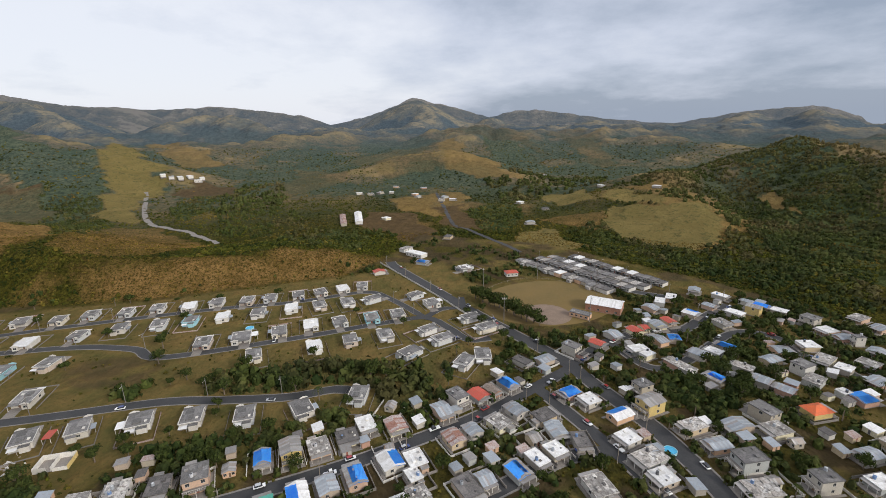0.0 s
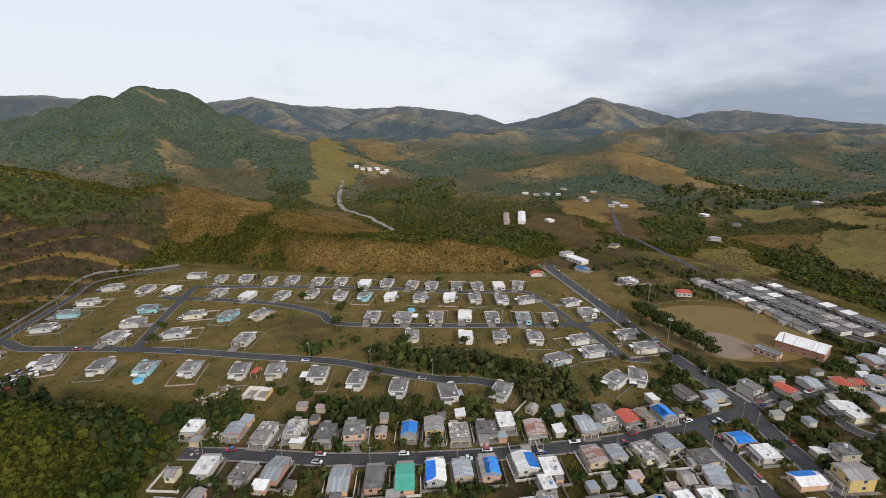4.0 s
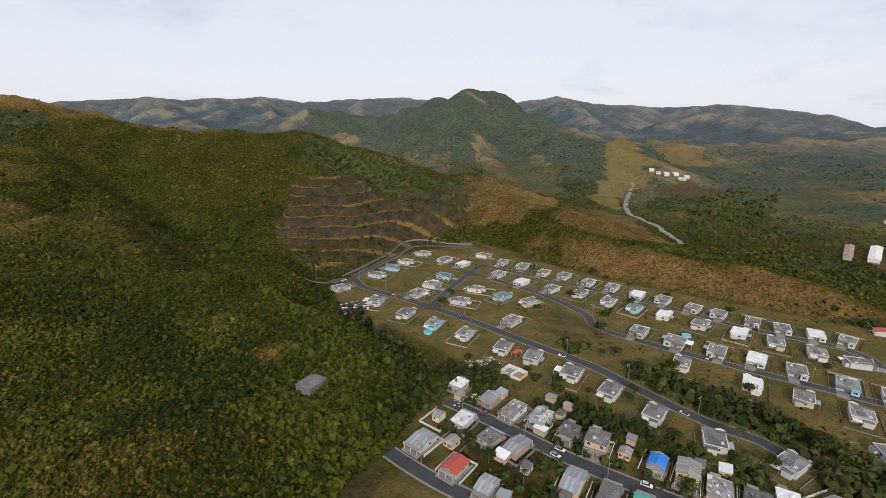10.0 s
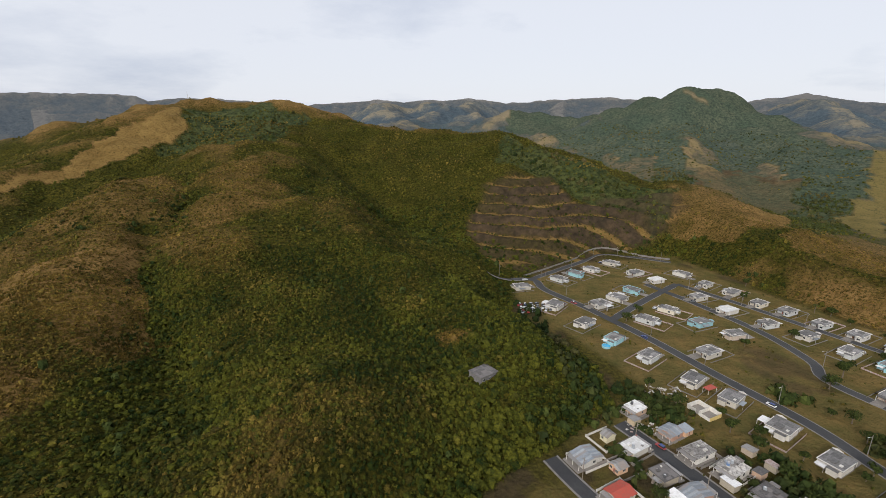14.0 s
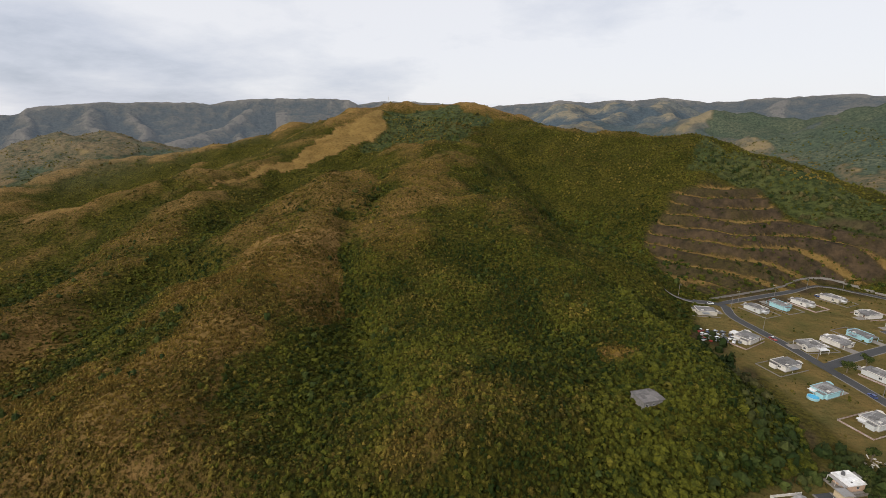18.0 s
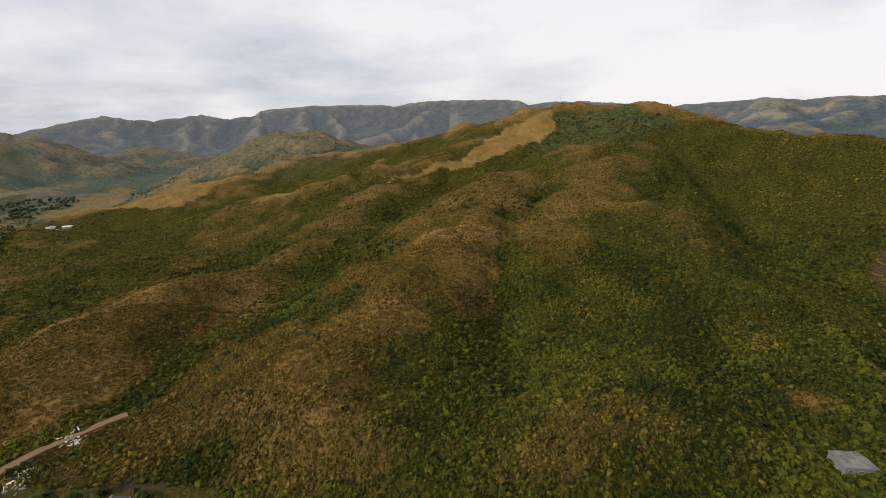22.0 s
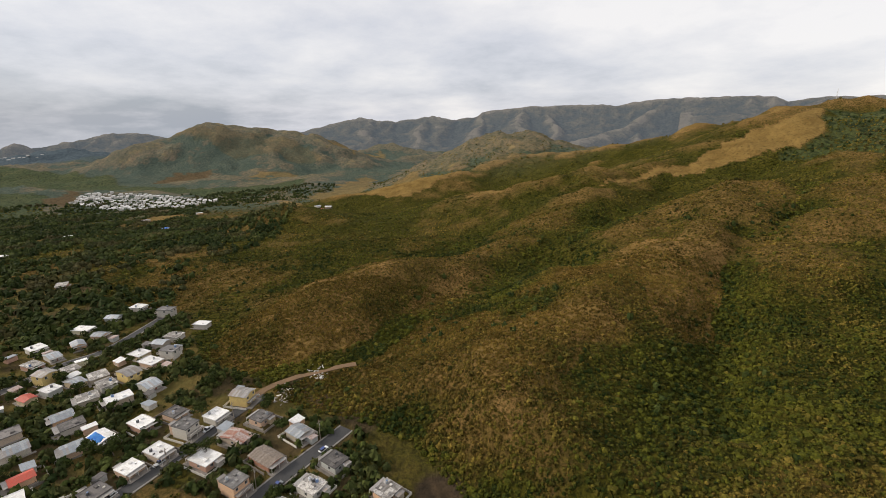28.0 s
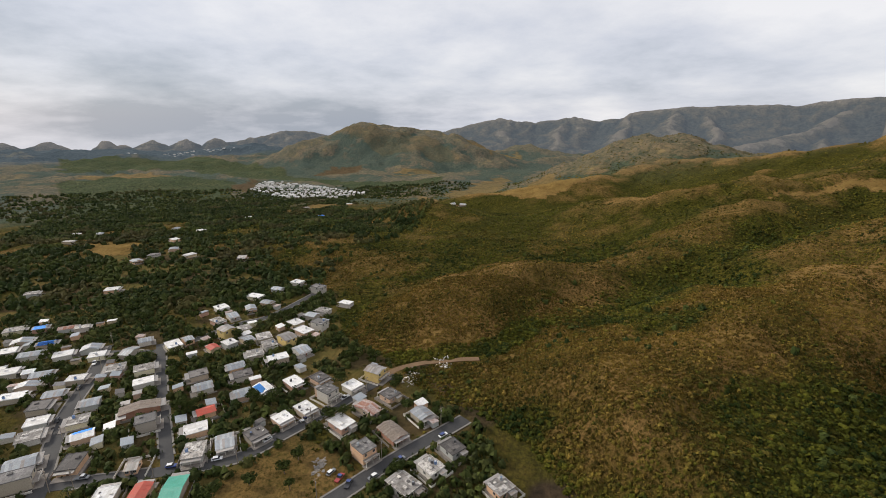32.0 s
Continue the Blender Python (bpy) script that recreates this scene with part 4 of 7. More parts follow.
    def __call__(self, x, y):
        u = np.clip((np.asarray(x) + self.reach) / self.cell, 0, len(self.v) - 2)
        w = np.clip((np.asarray(y) + self.reach) / self.cell, 0, len(self.v) - 2)
        i, j = u.astype(int), w.astype(int)
        u, w = u - i, w - j
        v = self.v
        return (v[i, j] * (1 - u) + v[i + 1, j] * u) * (1 - w) + (v[i, j + 1] * (1 - u) + v[i + 1, j + 1] * u) * w


PLAN_HOLLOWS = Hollows()
WIDE_HOLLOWS = Hollows(2700, 13.0, 11.0)


def plan_covers(x, y):
    """How far each kind of cover holds at a place, with frayed edges."""
    fray = 20 * step01(250, 900, np.hypot(x, y)) + 11
    u, w = x + fray * (NOISE_A.many(x, y, 45, 4) - 0.5) * 2, y + fray * (NOISE_B.many(x, y, 45, 4) - 0.5) * 2
    found = {k: np.zeros(np.shape(x)) for k in ("brush", "withered", "wood", "field", "tan", "grass")}
    for kind, outline in COVERS:
        hit = inside(u, w, outline)
        for k in found:
            found[k] = np.where(hit, 1.0 * (k == kind), found[k])
    return found


def plan_dryness(x, y):
    """0 green scrub, about a half withered scrub, 1 dry pasture. Gullies stay green, crests dry out."""
    fine = NOISE_A.many(x, y, 36, 5)
    hollow = PLAN_HOLLOWS(x, y)
    d = 0.47 * step01(0.49, 0.78, 0.5 * fine + 0.5 * NOISE_B.many(x, y, 120, 3) - 0.13 * hollow + (0.10 * step01(-100, -160, x) - 0.19 * step01(-140, -80, x)) * step01(900, 500, np.hypot(x, y)))
    for cx, cy, a, b, turn, k in DRY:
        c, s = np.cos(np.radians(turn)), np.sin(np.radians(turn))
        u, w = ((x - cx) * c + (y - cy) * s) / a, (-(x - cx) * s + (y - cy) * c) / b
        e = np.hypot(u, w) + 1.3 * (fine - 0.5) + 0.15 * np.maximum(hollow, 0)
        d = np.maximum(d, k * (step01(1.12, 0.80, e) if k > 0.85 else step01(1.3, 0.35, e)))
    # farther off, grazed crests stand out pale
    graze = step01(480, 700, np.hypot(x, y)) * step01(1250, 1000, np.hypot(x, y)) * step01(0.5, 1.2, -hollow + 2.2 * (NOISE_C.many(x, y, 150, 4) - 0.5))
    d = np.maximum(d, 0.75 * graze)
    d = d * (1 - 0.5 * plan_bench(x, y))
    on = plan_covers(x, y)
    d = np.where(on["wood"] > 0, 0.08, np.where(on["withered"] > 0, 0.64 + 0.9 * (fine - 0.5), np.where(on["brush"] > 0, 0.42 + 0.5 * (fine - 0.4), np.where(on["tan"] > 0, 0.95, np.where(on["grass"] + on["field"] > 0, 0.9, d)))))
    return np.clip(d, 0, 1)


# the same in metres
def height(x, y):
    return K * plan_height(np.asarray(x, float) / K, np.asarray(y, float) / K)


def outside_valley(x, y):
    return K * plan_outside(x / K, y / K)


def dryness(x, y):
    return plan_dryness(x / K, y / K)


def bench_mask(x, y):
    return plan_bench(x / K, y / K)


def HOLLOWS(x, y):
    return PLAN_HOLLOWS(x / K, y / K)


def mesh_of(name, verts, faces, material, smooth=False, floats=()):
    """A mesh from arrays: verts (n, 3), faces (m, 3 or 4); floats: named values for each vertex."""
    me = bpy.data.meshes.new(name)
    n, k = len(faces), faces.shape[1]
    me.vertices.add(len(verts))
    me.vertices.foreach_set("co", np.ascontiguousarray(verts, np.float32).ravel())
    me.loops.add(n * k)
    me.loops.foreach_set("vertex_index", np.ascontiguousarray(faces, np.int32).ravel())
    me.polygons.add(n)
    me.polygons.foreach_set("loop_start", np.arange(0, n * k, k, dtype=np.int32))
    me.polygons.foreach_set("use_smooth", np.full(n, smooth))
    for key, values in floats:
        me.attributes.new(key, "FLOAT", "POINT").data.foreach_set("value", np.ascontiguousarray(values, np.float32))
    me.materials.append(material)
    me.update()
    return me


ESTATE_PLOT = [(62, 300), (118, 350), (190, 350), (240, 225), (300, 120), (340, 60), (250, 0), (180, 10), (150, 50), (128, 80), (108, 130), (88, 175), (66, 235), (48, 285)]


def build_ground():
    radius = np.concatenate([[0.0, 20.0], np.geomspace(40, 300, 140), np.linspace(302, 540, 120), np.geomspace(546, 3600, 190)])
    angle = np.radians(np.concatenate([np.arange(-40, 225, 0.40), np.arange(225, 320, 3.0)]))
    turns, rings = len(angle), len(radius)
    x, y = (radius[:, None] * np.cos(angle)).ravel(), (radius[:, None] * np.sin(angle)).ravel()
    z = plan_height(x, y)
    i, j = np.meshgrid(np.arange(rings - 1), np.arange(turns), indexing="ij")
    a, b = i * turns + j, i * turns + (j + 1) % turns
    faces = np.stack([a, a + turns, b + turns, b], -1).reshape(-1, 4)
    out = plan_outside(x, y)
    flat = step01(6, -2, out)
    plot, _, _ = to_segments(x, y, ESTATE_PLOT, True)
    plot = np.where(inside(x, y, ESTATE_PLOT), plot, -plot)
    lawn = np.maximum(flat * step01(-4, 3, plot), flat * (0.25 + 0.6 * step01(0.35, 0.6, NOISE_B.many(x, y, 30, 3))))
    soil = flat * 0.7 * step01(0.50, 0.62, NOISE_A.many(x, y, 16, 3)) * (1 - step01(-4, 3, plot))
    # on the benches the cut faces are bare soil, the treads dry grass
    bench = plan_bench(x, y)
    cut = bench_count(x, y, rise_of(x, y))
    cut = cut - np.floor(cut)
    edge = step01(0.36, 0.46, cut) * step01(0.76, 0.66, cut) * step01(0.24, 0.42, NOISE_A.many(x, y, 34, 3))
    soil = np.maximum(soil, bench * (0.62 + 0.36 * step01(0.42, 0.62, NOISE_C.many(x, y, 40, 3))) * (1 - edge))
    soil = np.maximum(soil, 0.8 * step01(7, 2, to_segments(x, y, [(-150, 24), (-172, 14), (-195, 4)])[0]))
    soil = np.maximum(soil, step01(1.0, 0.7, np.hypot((x + 108) / 10, (y - 36) / 9)))
    dry = np.maximum(plan_dryness(x, y) * (1 - flat), bench * edge * (0.86 + 0.25 * NOISE_A.many(x, y, 30, 2)))
    # the bare mown plot inside the estate
    soil = np.maximum(soil, 0.55 * step01(1.05, 0.85, np.hypot((x - 160) / 15, (y - 182) / 24) + 0.5 * (NOISE_B.many(x, y, 14, 3) - 0.5)) * step01(0.25, 0.5, NOISE_A.many(x * 2.2 + y, y, 9, 3)))
    on = plan_covers(x, y)
    soil = np.maximum(soil, 0.75 * on["field"])
    vacant = inside(x, y, [(-152, -49), (-138, -29), (-128, -23), (-119, -33), (-110, -44), (-104, -64), (-124, -74), (-139, -62)])
    dry, lawn, soil = np.where(vacant, 0.62 + 0.5 * (NOISE_A.many(x, y, 12, 3) - 0.5), dry), np.where(vacant, 0.3, lawn), np.where(vacant, 0.3 * soil, soil)
    open_land = 1 - 0.6 * (on["field"] + on["tan"] + on["grass"]) - 0.3 * on["brush"]
    crest = np.clip(0.38 + 0.06 * step01(-200, -700, x) - 0.36 * WIDE_HOLLOWS(x, y) - 0.22 * PLAN_HOLLOWS(x, y) * step01(1250, 1000, np.hypot(x, y)) + 1.5 * (NOISE_A.many(x, y, 110, 5) - 0.5), 0, 1 - 0.34 * step01(-200, -700, x))
    # share of distance haze laid into the ground colour, growing with the radius
    far_haze = step01(850, 2100, np.hypot(x, y)) * open_land
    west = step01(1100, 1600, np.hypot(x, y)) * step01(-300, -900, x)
    far_haze = far_haze * (1 - 0.8 * on["wood"]) * (1 - 0.75 * west * step01(3000, 2600, np.hypot(x, y)))
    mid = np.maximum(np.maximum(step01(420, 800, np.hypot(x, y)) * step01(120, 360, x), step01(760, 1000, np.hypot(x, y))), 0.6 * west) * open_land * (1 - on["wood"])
    me = mesh_of("ground", K * np.stack([x, y, z], -1), faces, M["ground"], True, [("dry", dry), ("lawn", lawn), ("soil", soil), ("far_haze", far_haze), ("mid", mid), ("crest", crest), ("grass", on["grass"]), ("wood", on["wood"] * (1 - far_haze)), ("wood_haze", step01(450, 1000, np.hypot(x, y)) * (0.4 + 0.6 * step01(-300, 0, x)))])
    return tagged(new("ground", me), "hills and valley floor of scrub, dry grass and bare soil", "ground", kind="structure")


build_ground()


def build_ranges():
    """Mountain ranges at the end of the view, each a sheet of spurs and gullies below its crest."""
    for name, crest in FAR:
        pts = np.array(crest, float)
        far = np.minimum(K, 4800 / np.hypot(pts[:, 0], pts[:, 1]))[:, None]
        pts = (pts - (0, 0, 110)) * far + (0, 0, 110 * K)
        run = np.concatenate([[0], np.cumsum(np.hypot(*np.diff(pts[:, :2], axis=0).T))])
        s = np.linspace(0, run[-1], 420)
        line = np.stack([np.interp(s, run, pts[:, k]) for k in range(3)], -1)
        line[:, 2] += (NOISE_A.many(s, s * 0 + 9, 160, 4) - 0.5) * 26 + (NOISE_C.many(s, s * 0 + 31, 70, 4) - 0.5) * 22
        way = line[:, :2] / np.hypot(line[:, 0], line[:, 1])[:, None]
        depth = np.linspace(-0.3, 1, 80)
        back = -depth[:, None] * 1150
        x, y = line[:, 0] + way[:, 0] * back, line[:, 1] + way[:, 1] * back
        foot = np.where(line[:, 0] < -2500, -170, -20)
        fall = np.where(depth < 0, np.abs(depth) * 1.1, np.abs(depth) ** 0.85)[:, None]
        spur = (1 - np.abs(2 * NOISE_B.many(x, y, 200, 5) - 1)) - 0.5
        open_fall = np.minimum(1, np.abs(depth) * 5)[:, None]
        z = line[:, 2] + (foot - line[:, 2]) * fall - 55 * open_fall * (1 - 0.6 * fall) + spur * 50 * open_fall
        wx, wy = x + 190 * (NOISE_A.many(x, y, 260, 4) - 0.5), y + 190 * (NOISE_C.many(x, y, 260, 4) - 0.5)
        for rib in side_spurs(name, [tuple(p) for p in pts], 260):
            z = np.maximum(z, np.where(depth[:, None] > 0, ridge_height(wx, wy, 0.55, 12, rib), -999))
        i, j = np.meshgrid(np.arange(79), np.arange(419), indexing="ij")
        a = i * 420 + j
        faces = np.stack([a, a + 1, a + 421, a + 420], -1).reshape(-1, 4)
        along = np.linspace(0, 1, 420)
        z = z - 130 * (step01(0.07, 0.0, along) + step01(0.93, 1.0, along))
        # height over the surroundings, which steers the painted relief shading
        wide = z.copy()
        for axis, reach in ((0, 3), (1, 9), (0, 3), (1, 9)):
            n, padded = wide.shape[axis], np.pad(wide, [(reach, reach) if k == axis else (0, 0) for k in (0, 1)], mode="edge")
            wide = sum(np.take(padded, np.arange(k, k + n), axis) for k in range(2 * reach + 1)) / (2 * reach + 1)
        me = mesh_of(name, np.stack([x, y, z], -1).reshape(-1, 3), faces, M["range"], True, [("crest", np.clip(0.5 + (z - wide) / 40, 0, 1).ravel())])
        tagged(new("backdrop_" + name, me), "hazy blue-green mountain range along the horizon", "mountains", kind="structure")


build_ranges()

# ---- roads ----
ROADS = []


def lay_road(*row):
    """Name, width, line."""
    ROADS.append(row)


lay_road("blue_street", 6.5, [(70, 144), (81, 123), (95, 94), (117, 59), (138, 31), (153, 13), (173, -6), (193, -24)])
lay_road("lane_end", 6, [(39, 126), (44, 115), (50, 104), (58, 92)])
lay_road("main_road", 8.5, [(334, 100), (319, 90), (269, 45), (242, 21), (218, -2), (198, -21), (180, -32), (158, -47), (144, -54), (132, -59), (123, -62)])
lay_road("south_street", 6.5, [(173, -9), (161, -18), (140, -33), (127, -41), (120, -45)])
lay_road("cross_street", 6.5, [(113, 10), (123, -2), (134, -16), (140, -32)])
lay_road("east_street", 6.5, [(196, -24), (221, -45), (237, -70), (238, -83), (259, -103), (277, -121)])
lay_road("east_lane", 5, [(223, -43), (198, -58), (205, -75), (239, -109), (235, -128), (213, -132), (205, -141), (193, -147)])
lay_road("estate_entry", 6, [(37, 298), (70, 305), (75, 285), (92, 256), (102, 236), (114, 211), (127, 178), (142, 142), (147, 118), (153, 92), (161, 75), (161, 66)])
lay_road("estate_rise", 5.5, [(102, 236), (132, 263), (170, 294)])
lay_road("estate_edge", 5, [(72, 307), (115, 342), (146, 365), (191, 344)])
lay_road("estate_middle", 5.5, [(148, 294), (162, 263), (177, 221), (180, 188), (175, 167), (202, 114), (225, 75), (236, 52), (225, 37), (213, 25), (216, 14)])
lay_road("estate_upper", 5, [(170, 294), (194, 253), (217, 208), (234, 172), (247, 137), (269, 99), (261, 80), (236, 52)])
lay_road("estate_link", 5, [(236, 52), (249, 45), (254, 34), (269, 36)])
lay_road("west_main", 6, [(-137, -124), (-138, -104), (-139, -87), (-142, -66), (-152, -53), (-169, -33), (-182, -19), (-188, -9)])
lay_road("west_south", 6.5, [(-111, -42), (-119, -31), (-134, -11), (-148, 11), (-152, 17)])
lay_road("west_short", 5, [(-237, -130), (-187, -109), (-140, -88)])
lay_road("west_long", 6.5, [(-122, -120), (-133, -124), (-174, -140), (-210, -148), (-239, -157)])
lay_road("west_back", 5, [(-231, -153), (-230, -126), (-256, -97), (-266, -80), (-300, -58)])
lay_road("valley_lane", 5, [(672, 126), (557, 94), (475, 72), (450, 55), (417, 31), (392, 12), (372, 0)])
lay_road("hill_track", 4.2, [(-182, -19), (-193, -9), (-197, 6), (-195, 32)])
lay_road("row_lane", 6, [(352, -5), (344, -20), (320, -43), (295, -67), (285, -90)])
lay_road("row_back_lane", 5.5, [(360, -37), (336, -60), (311, -84)])
lay_road("valley_road", 7, [(356, 264), (401, 323), (448, 415), (616, 564)])


def smooth_line(points, spacing=4.0):
    """A rounded line through the points."""
    p = np.array(points, float)
    p = np.vstack([2 * p[0] - p[1], p, 2 * p[-1] - p[-2]])
    out = []
    for i in range(1, len(p) - 2):
        n = max(2, int(np.hypot(*(p[i + 1] - p[i])) / spacing))
        for u in np.arange(n) / n:
            out.append(0.5 * (2 * p[i] + (p[i + 1] - p[i - 1]) * u + (2 * p[i - 1] - 5 * p[i] + 4 * p[i + 1] - p[i + 2]) * u ** 2 + (3 * p[i] - p[i - 1] - 3 * p[i + 1] + p[i + 2]) * u ** 3))
    return np.array(out + [p[-2]])


def strip(name, line, left, right, up, material, thick=0.0, keep=None):
    """A band along a line, from left to right of it, draped over the ground."""
    way = np.gradient(line, axis=0)
    way /= np.hypot(way[:, 0], way[:, 1])[:, None] + 1e-9
    side = np.stack([-way[:, 1], way[:, 0]], -1)
    cols = [line + side * left, line + side * right]
    z = height(line[:, 0], line[:, 1]) + up
    rows = [np.column_stack([c, z]) for c in cols]
    n = len(line)
    verts = np.vstack(rows + [r - (0, 0, 0.5 + thick) for r in rows])
    i = np.arange(n - 1) if keep is None else np.flatnonzero(keep[:-1] & keep[1:])
    faces = np.vstack([np.stack(q, -1) for q in ((i + n, i + n + 1, i + 1, i), (i, i + 1, i + 2 * n + 1, i + 2 * n), (i + 3 * n, i + 3 * n + 1, i + n + 1, i + n))])
    return new(name, mesh_of(name, verts, faces, material, False))


ROAD_LINES = [smooth_line(np.array(points) * K) for _, _, points in ROADS]
for k, (name, width, points) in enumerate(ROADS):
    line = ROAD_LINES[k]
    clear = np.ones(len(line), bool)
    for other in range(len(ROADS)):
        if other != k:
            gap = np.hypot(line[:, None, 0] - ROAD_LINES[other][None, :, 0], line[:, None, 1] - ROAD_LINES[other][None, :, 1]).min(1)
            clear &= gap > (width + ROADS[other][1]) / 2 + 1.5
    road = strip("road_" + name, line, width / 2, -width / 2, 0.10 + 0.004 * k, M["slab"] if name == "valley_road" else M["soil_track"] if name == "hill_track" else M["asphalt"])
    tagged(road, "grey asphalt village road, worn, without markings", "road", kind="structure")
    walk_wide = 0.45 if name[:6] == "estate" else 0.8
    for s in (1, -1) if width > 4.5 and name[:6] != "valley" else ():
        kerb = strip("kerb", line, s * width / 2 + walk_wide * (s > 0), s * width / 2 - walk_wide * (s < 0), 0.19 + 0.004 * k, M["kerb"], keep=clear)
        kerb.parent = road


def road_angle(x, y):
    """The heading of the nearest road, and which side of it the place lies on."""
    best = (1e9, 0, 1)
    for line in ROAD_LINES:
        d = np.hypot(line[:, 0] - x, line[:, 1] - y)
        i = int(d.argmin())
        if d[i] < best[0]:
            a, b = line[max(i - 1, 0)], line[min(i + 1, len(line) - 1)]
            w = b - a
            best = (d[i], math.atan2(w[1], w[0]), 1 if w[0] * (y - a[1]) - w[1] * (x - a[0]) > 0 else -1)
    return best

# ---- building kit ----
def box(bm, x0, y0, z0, x1, y1, z1, bevel=0.0):
    v = [bm.verts.new(p) for p in ((x0, y0, z0), (x1, y0, z0), (x1, y1, z0), (x0, y1, z0), (x0, y0, z1), (x1, y0, z1), (x1, y1, z1), (x0, y1, z1))]
    for f in ((3, 2, 1, 0), (4, 5, 6, 7), (0, 1, 5, 4), (1, 2, 6, 5), (2, 3, 7, 6), (3, 0, 4, 7)):
        bm.faces.new([v[i] for i in f])
    if bevel:
        bmesh.ops.bevel(bm, geom=list({e for q in v for e in q.link_edges}), offset=bevel, segments=1, affect="EDGES")
    return v


def boxes(*many, bevel=0.0):
    bm = bmesh.new()
    for b in many:
        box(bm, *b, bevel=bevel)
    return bm


def part(name, bm, material, parent, label=""):
    me = bpy.data.meshes.new(name)
    bm.to_mesh(me)
    bm.free()
    me.materials.append(material)
    ob = new(name, me)
    ob.parent = parent
    return tagged(ob, label)


def thing(name, label, category, group=""):
    return tagged(new(name), label, category, group)


def opening(name, x, y, z, w, h, facing, parent, door=False):
    """A window or door standing 4 cm proud of a wall; facing: 0 front, 1 right, 2 back, 3 left."""
    bm = bmesh.new()
    t = 0.07
    for b in ((-w / 2 - t, -0.05, -t, -w / 2, 0.03, h + t), (w / 2, -0.05, -t, w / 2 + t, 0.03, h + t), (-w / 2, -0.05, h, w / 2, 0.03, h + t), (-w / 2, -0.07, -t, w / 2, 0.03, 0)):
        box(bm, *b)
    if not door:
        box(bm, -0.025, -0.045, 0, 0.025, 0.02, h)
    fr = part(name, bm, M["frame"], parent)
    leaf = bmesh.new()
    box(leaf, -w / 2, -0.02, 0, w / 2, 0.02, h)
    part("door_leaf" if door else "pane", leaf, M["door"] if door else M["glass"], fr)
    fr.matrix_basis = pose(x, y, z, 0, 0, (0, 90, 180, 270)[facing])
    return fr


def gable_roof(w, d, h, rise, over, along_x=False):
    """Two slopes of sheets about a metre wide, stepped where they overlap and uneven along the eaves."""
    bm = bmesh.new()
    tone = bm.faces.layers.float.new("sheet")
    if along_x:
        w, d = d, w
    a, b = w / 2 + over, d / 2 + over
    drop = rise * over / (w / 2)
    rng = random.Random(round(w * 100 + d * 10))
    count = max(3, round(2 * b / 1.05))
    rings = []
    for i in range(count):
        left, right, up = rng.uniform(-0.14, 0.1), rng.uniform(-0.14, 0.1), 0.035 * (i % 2) + rng.uniform(0, 0.02)
        for y in (-b + 2 * b * i / count, -b + 2 * b * (i + 1) / count):
            slope = rise / (w / 2)
            q = [(-a - left, h - drop - left * slope), (0, h + rise), (a + right, h - drop - right * slope)]
            q = [(x, z + up) for x, z in q] + [(x, z + up + 0.08) for x, z in q[::-1]]
            rings.append([bm.verts.new((x, y, z) if not along_x else (y, -x, z)) for x, z in q])
    for k in range(len(rings) - 1):
        tones = (rng.random(), rng.random()) if k % 2 == 0 else tones
        for i in range(6):
            f = bm.faces.new((rings[k][i], rings[k][(i + 1) % 6], rings[k + 1][(i + 1) % 6], rings[k + 1][i]))
            f[tone] = tones[i in (1, 3)]
    for e in (rings[0], rings[-1]):
        for q in ((0, 1, 4, 5), (1, 2, 3, 4)):
            bm.faces.new([e[i] for i in q])
    bmesh.ops.recalc_face_normals(bm, faces=bm.faces)
    return bm


def patched_slab(bm, x0, y0, z0, x1, y1, z1, seed):
    """A roof slab whose top is sealed and mended in uneven patches."""
    tone = bm.faces.layers.float.get("sheet") or bm.faces.layers.float.new("sheet")
    rng = random.Random(seed)
    cuts = []
    for lo, hi in ((x0, x1), (y0, y1)):
        n = max(2, round((hi - lo) / 2.4))
        cuts.append([lo] + [lo + (hi - lo) * (i + rng.uniform(-0.35, 0.35)) / n for i in range(1, n)] + [hi])
    xs, ys = cuts
    inner = lambda i, j: 0 < i < len(xs) - 1 and 0 < j < len(ys) - 1
    top = [[bm.verts.new((x, y, z1 + (rng.uniform(-0.03, 0.03) if inner(i, j) else 0))) for j, y in enumerate(ys)] for i, x in enumerate(xs)]
    main = rng.random()
    for i in range(len(xs) - 1):
        for j in range(len(ys) - 1):
            f = bm.faces.new((top[i][j], top[i + 1][j], top[i + 1][j + 1], top[i][j + 1]))
            f[tone] = main if rng.random() < 0.45 else rng.random()
    rim = [top[i][0] for i in range(len(xs))] + [top[-1][j] for j in range(1, len(ys))] + [top[i][-1] for i in range(len(xs) - 2, -1, -1)] + [top[0][j] for j in range(len(ys) - 2, 0, -1)]
    low = [bm.verts.new((v.co.x, v.co.y, z0)) for v in rim]
    for k in range(len(rim)):
        f = bm.faces.new((rim[k], low[k], low[(k + 1) % len(rim)], rim[(k + 1) % len(rim)]))
        f[tone] = main
    bm.faces.new(low[::-1])
    return bm


def gable_walls(w, d, h, rise, along_x=False):
    bm = bmesh.new()
    box(bm, -w / 2, -d / 2, 0, w / 2, d / 2, h)
    a, b = (d, w) if along_x else (w, d)
    for s in (-b / 2, b / 2):
        q = [(-a / 2, h), (a / 2, h), (0, h + rise)]
        lo = [bm.verts.new((x, s, z) if not along_x else (s, -x, z)) for x, z in q]
        hi = [bm.verts.new((x, s * 0.97, z) if not along_x else (s * 0.97, -x, z)) for x, z in q]
        bm.faces.new(lo)
        bm.faces.new(hi)
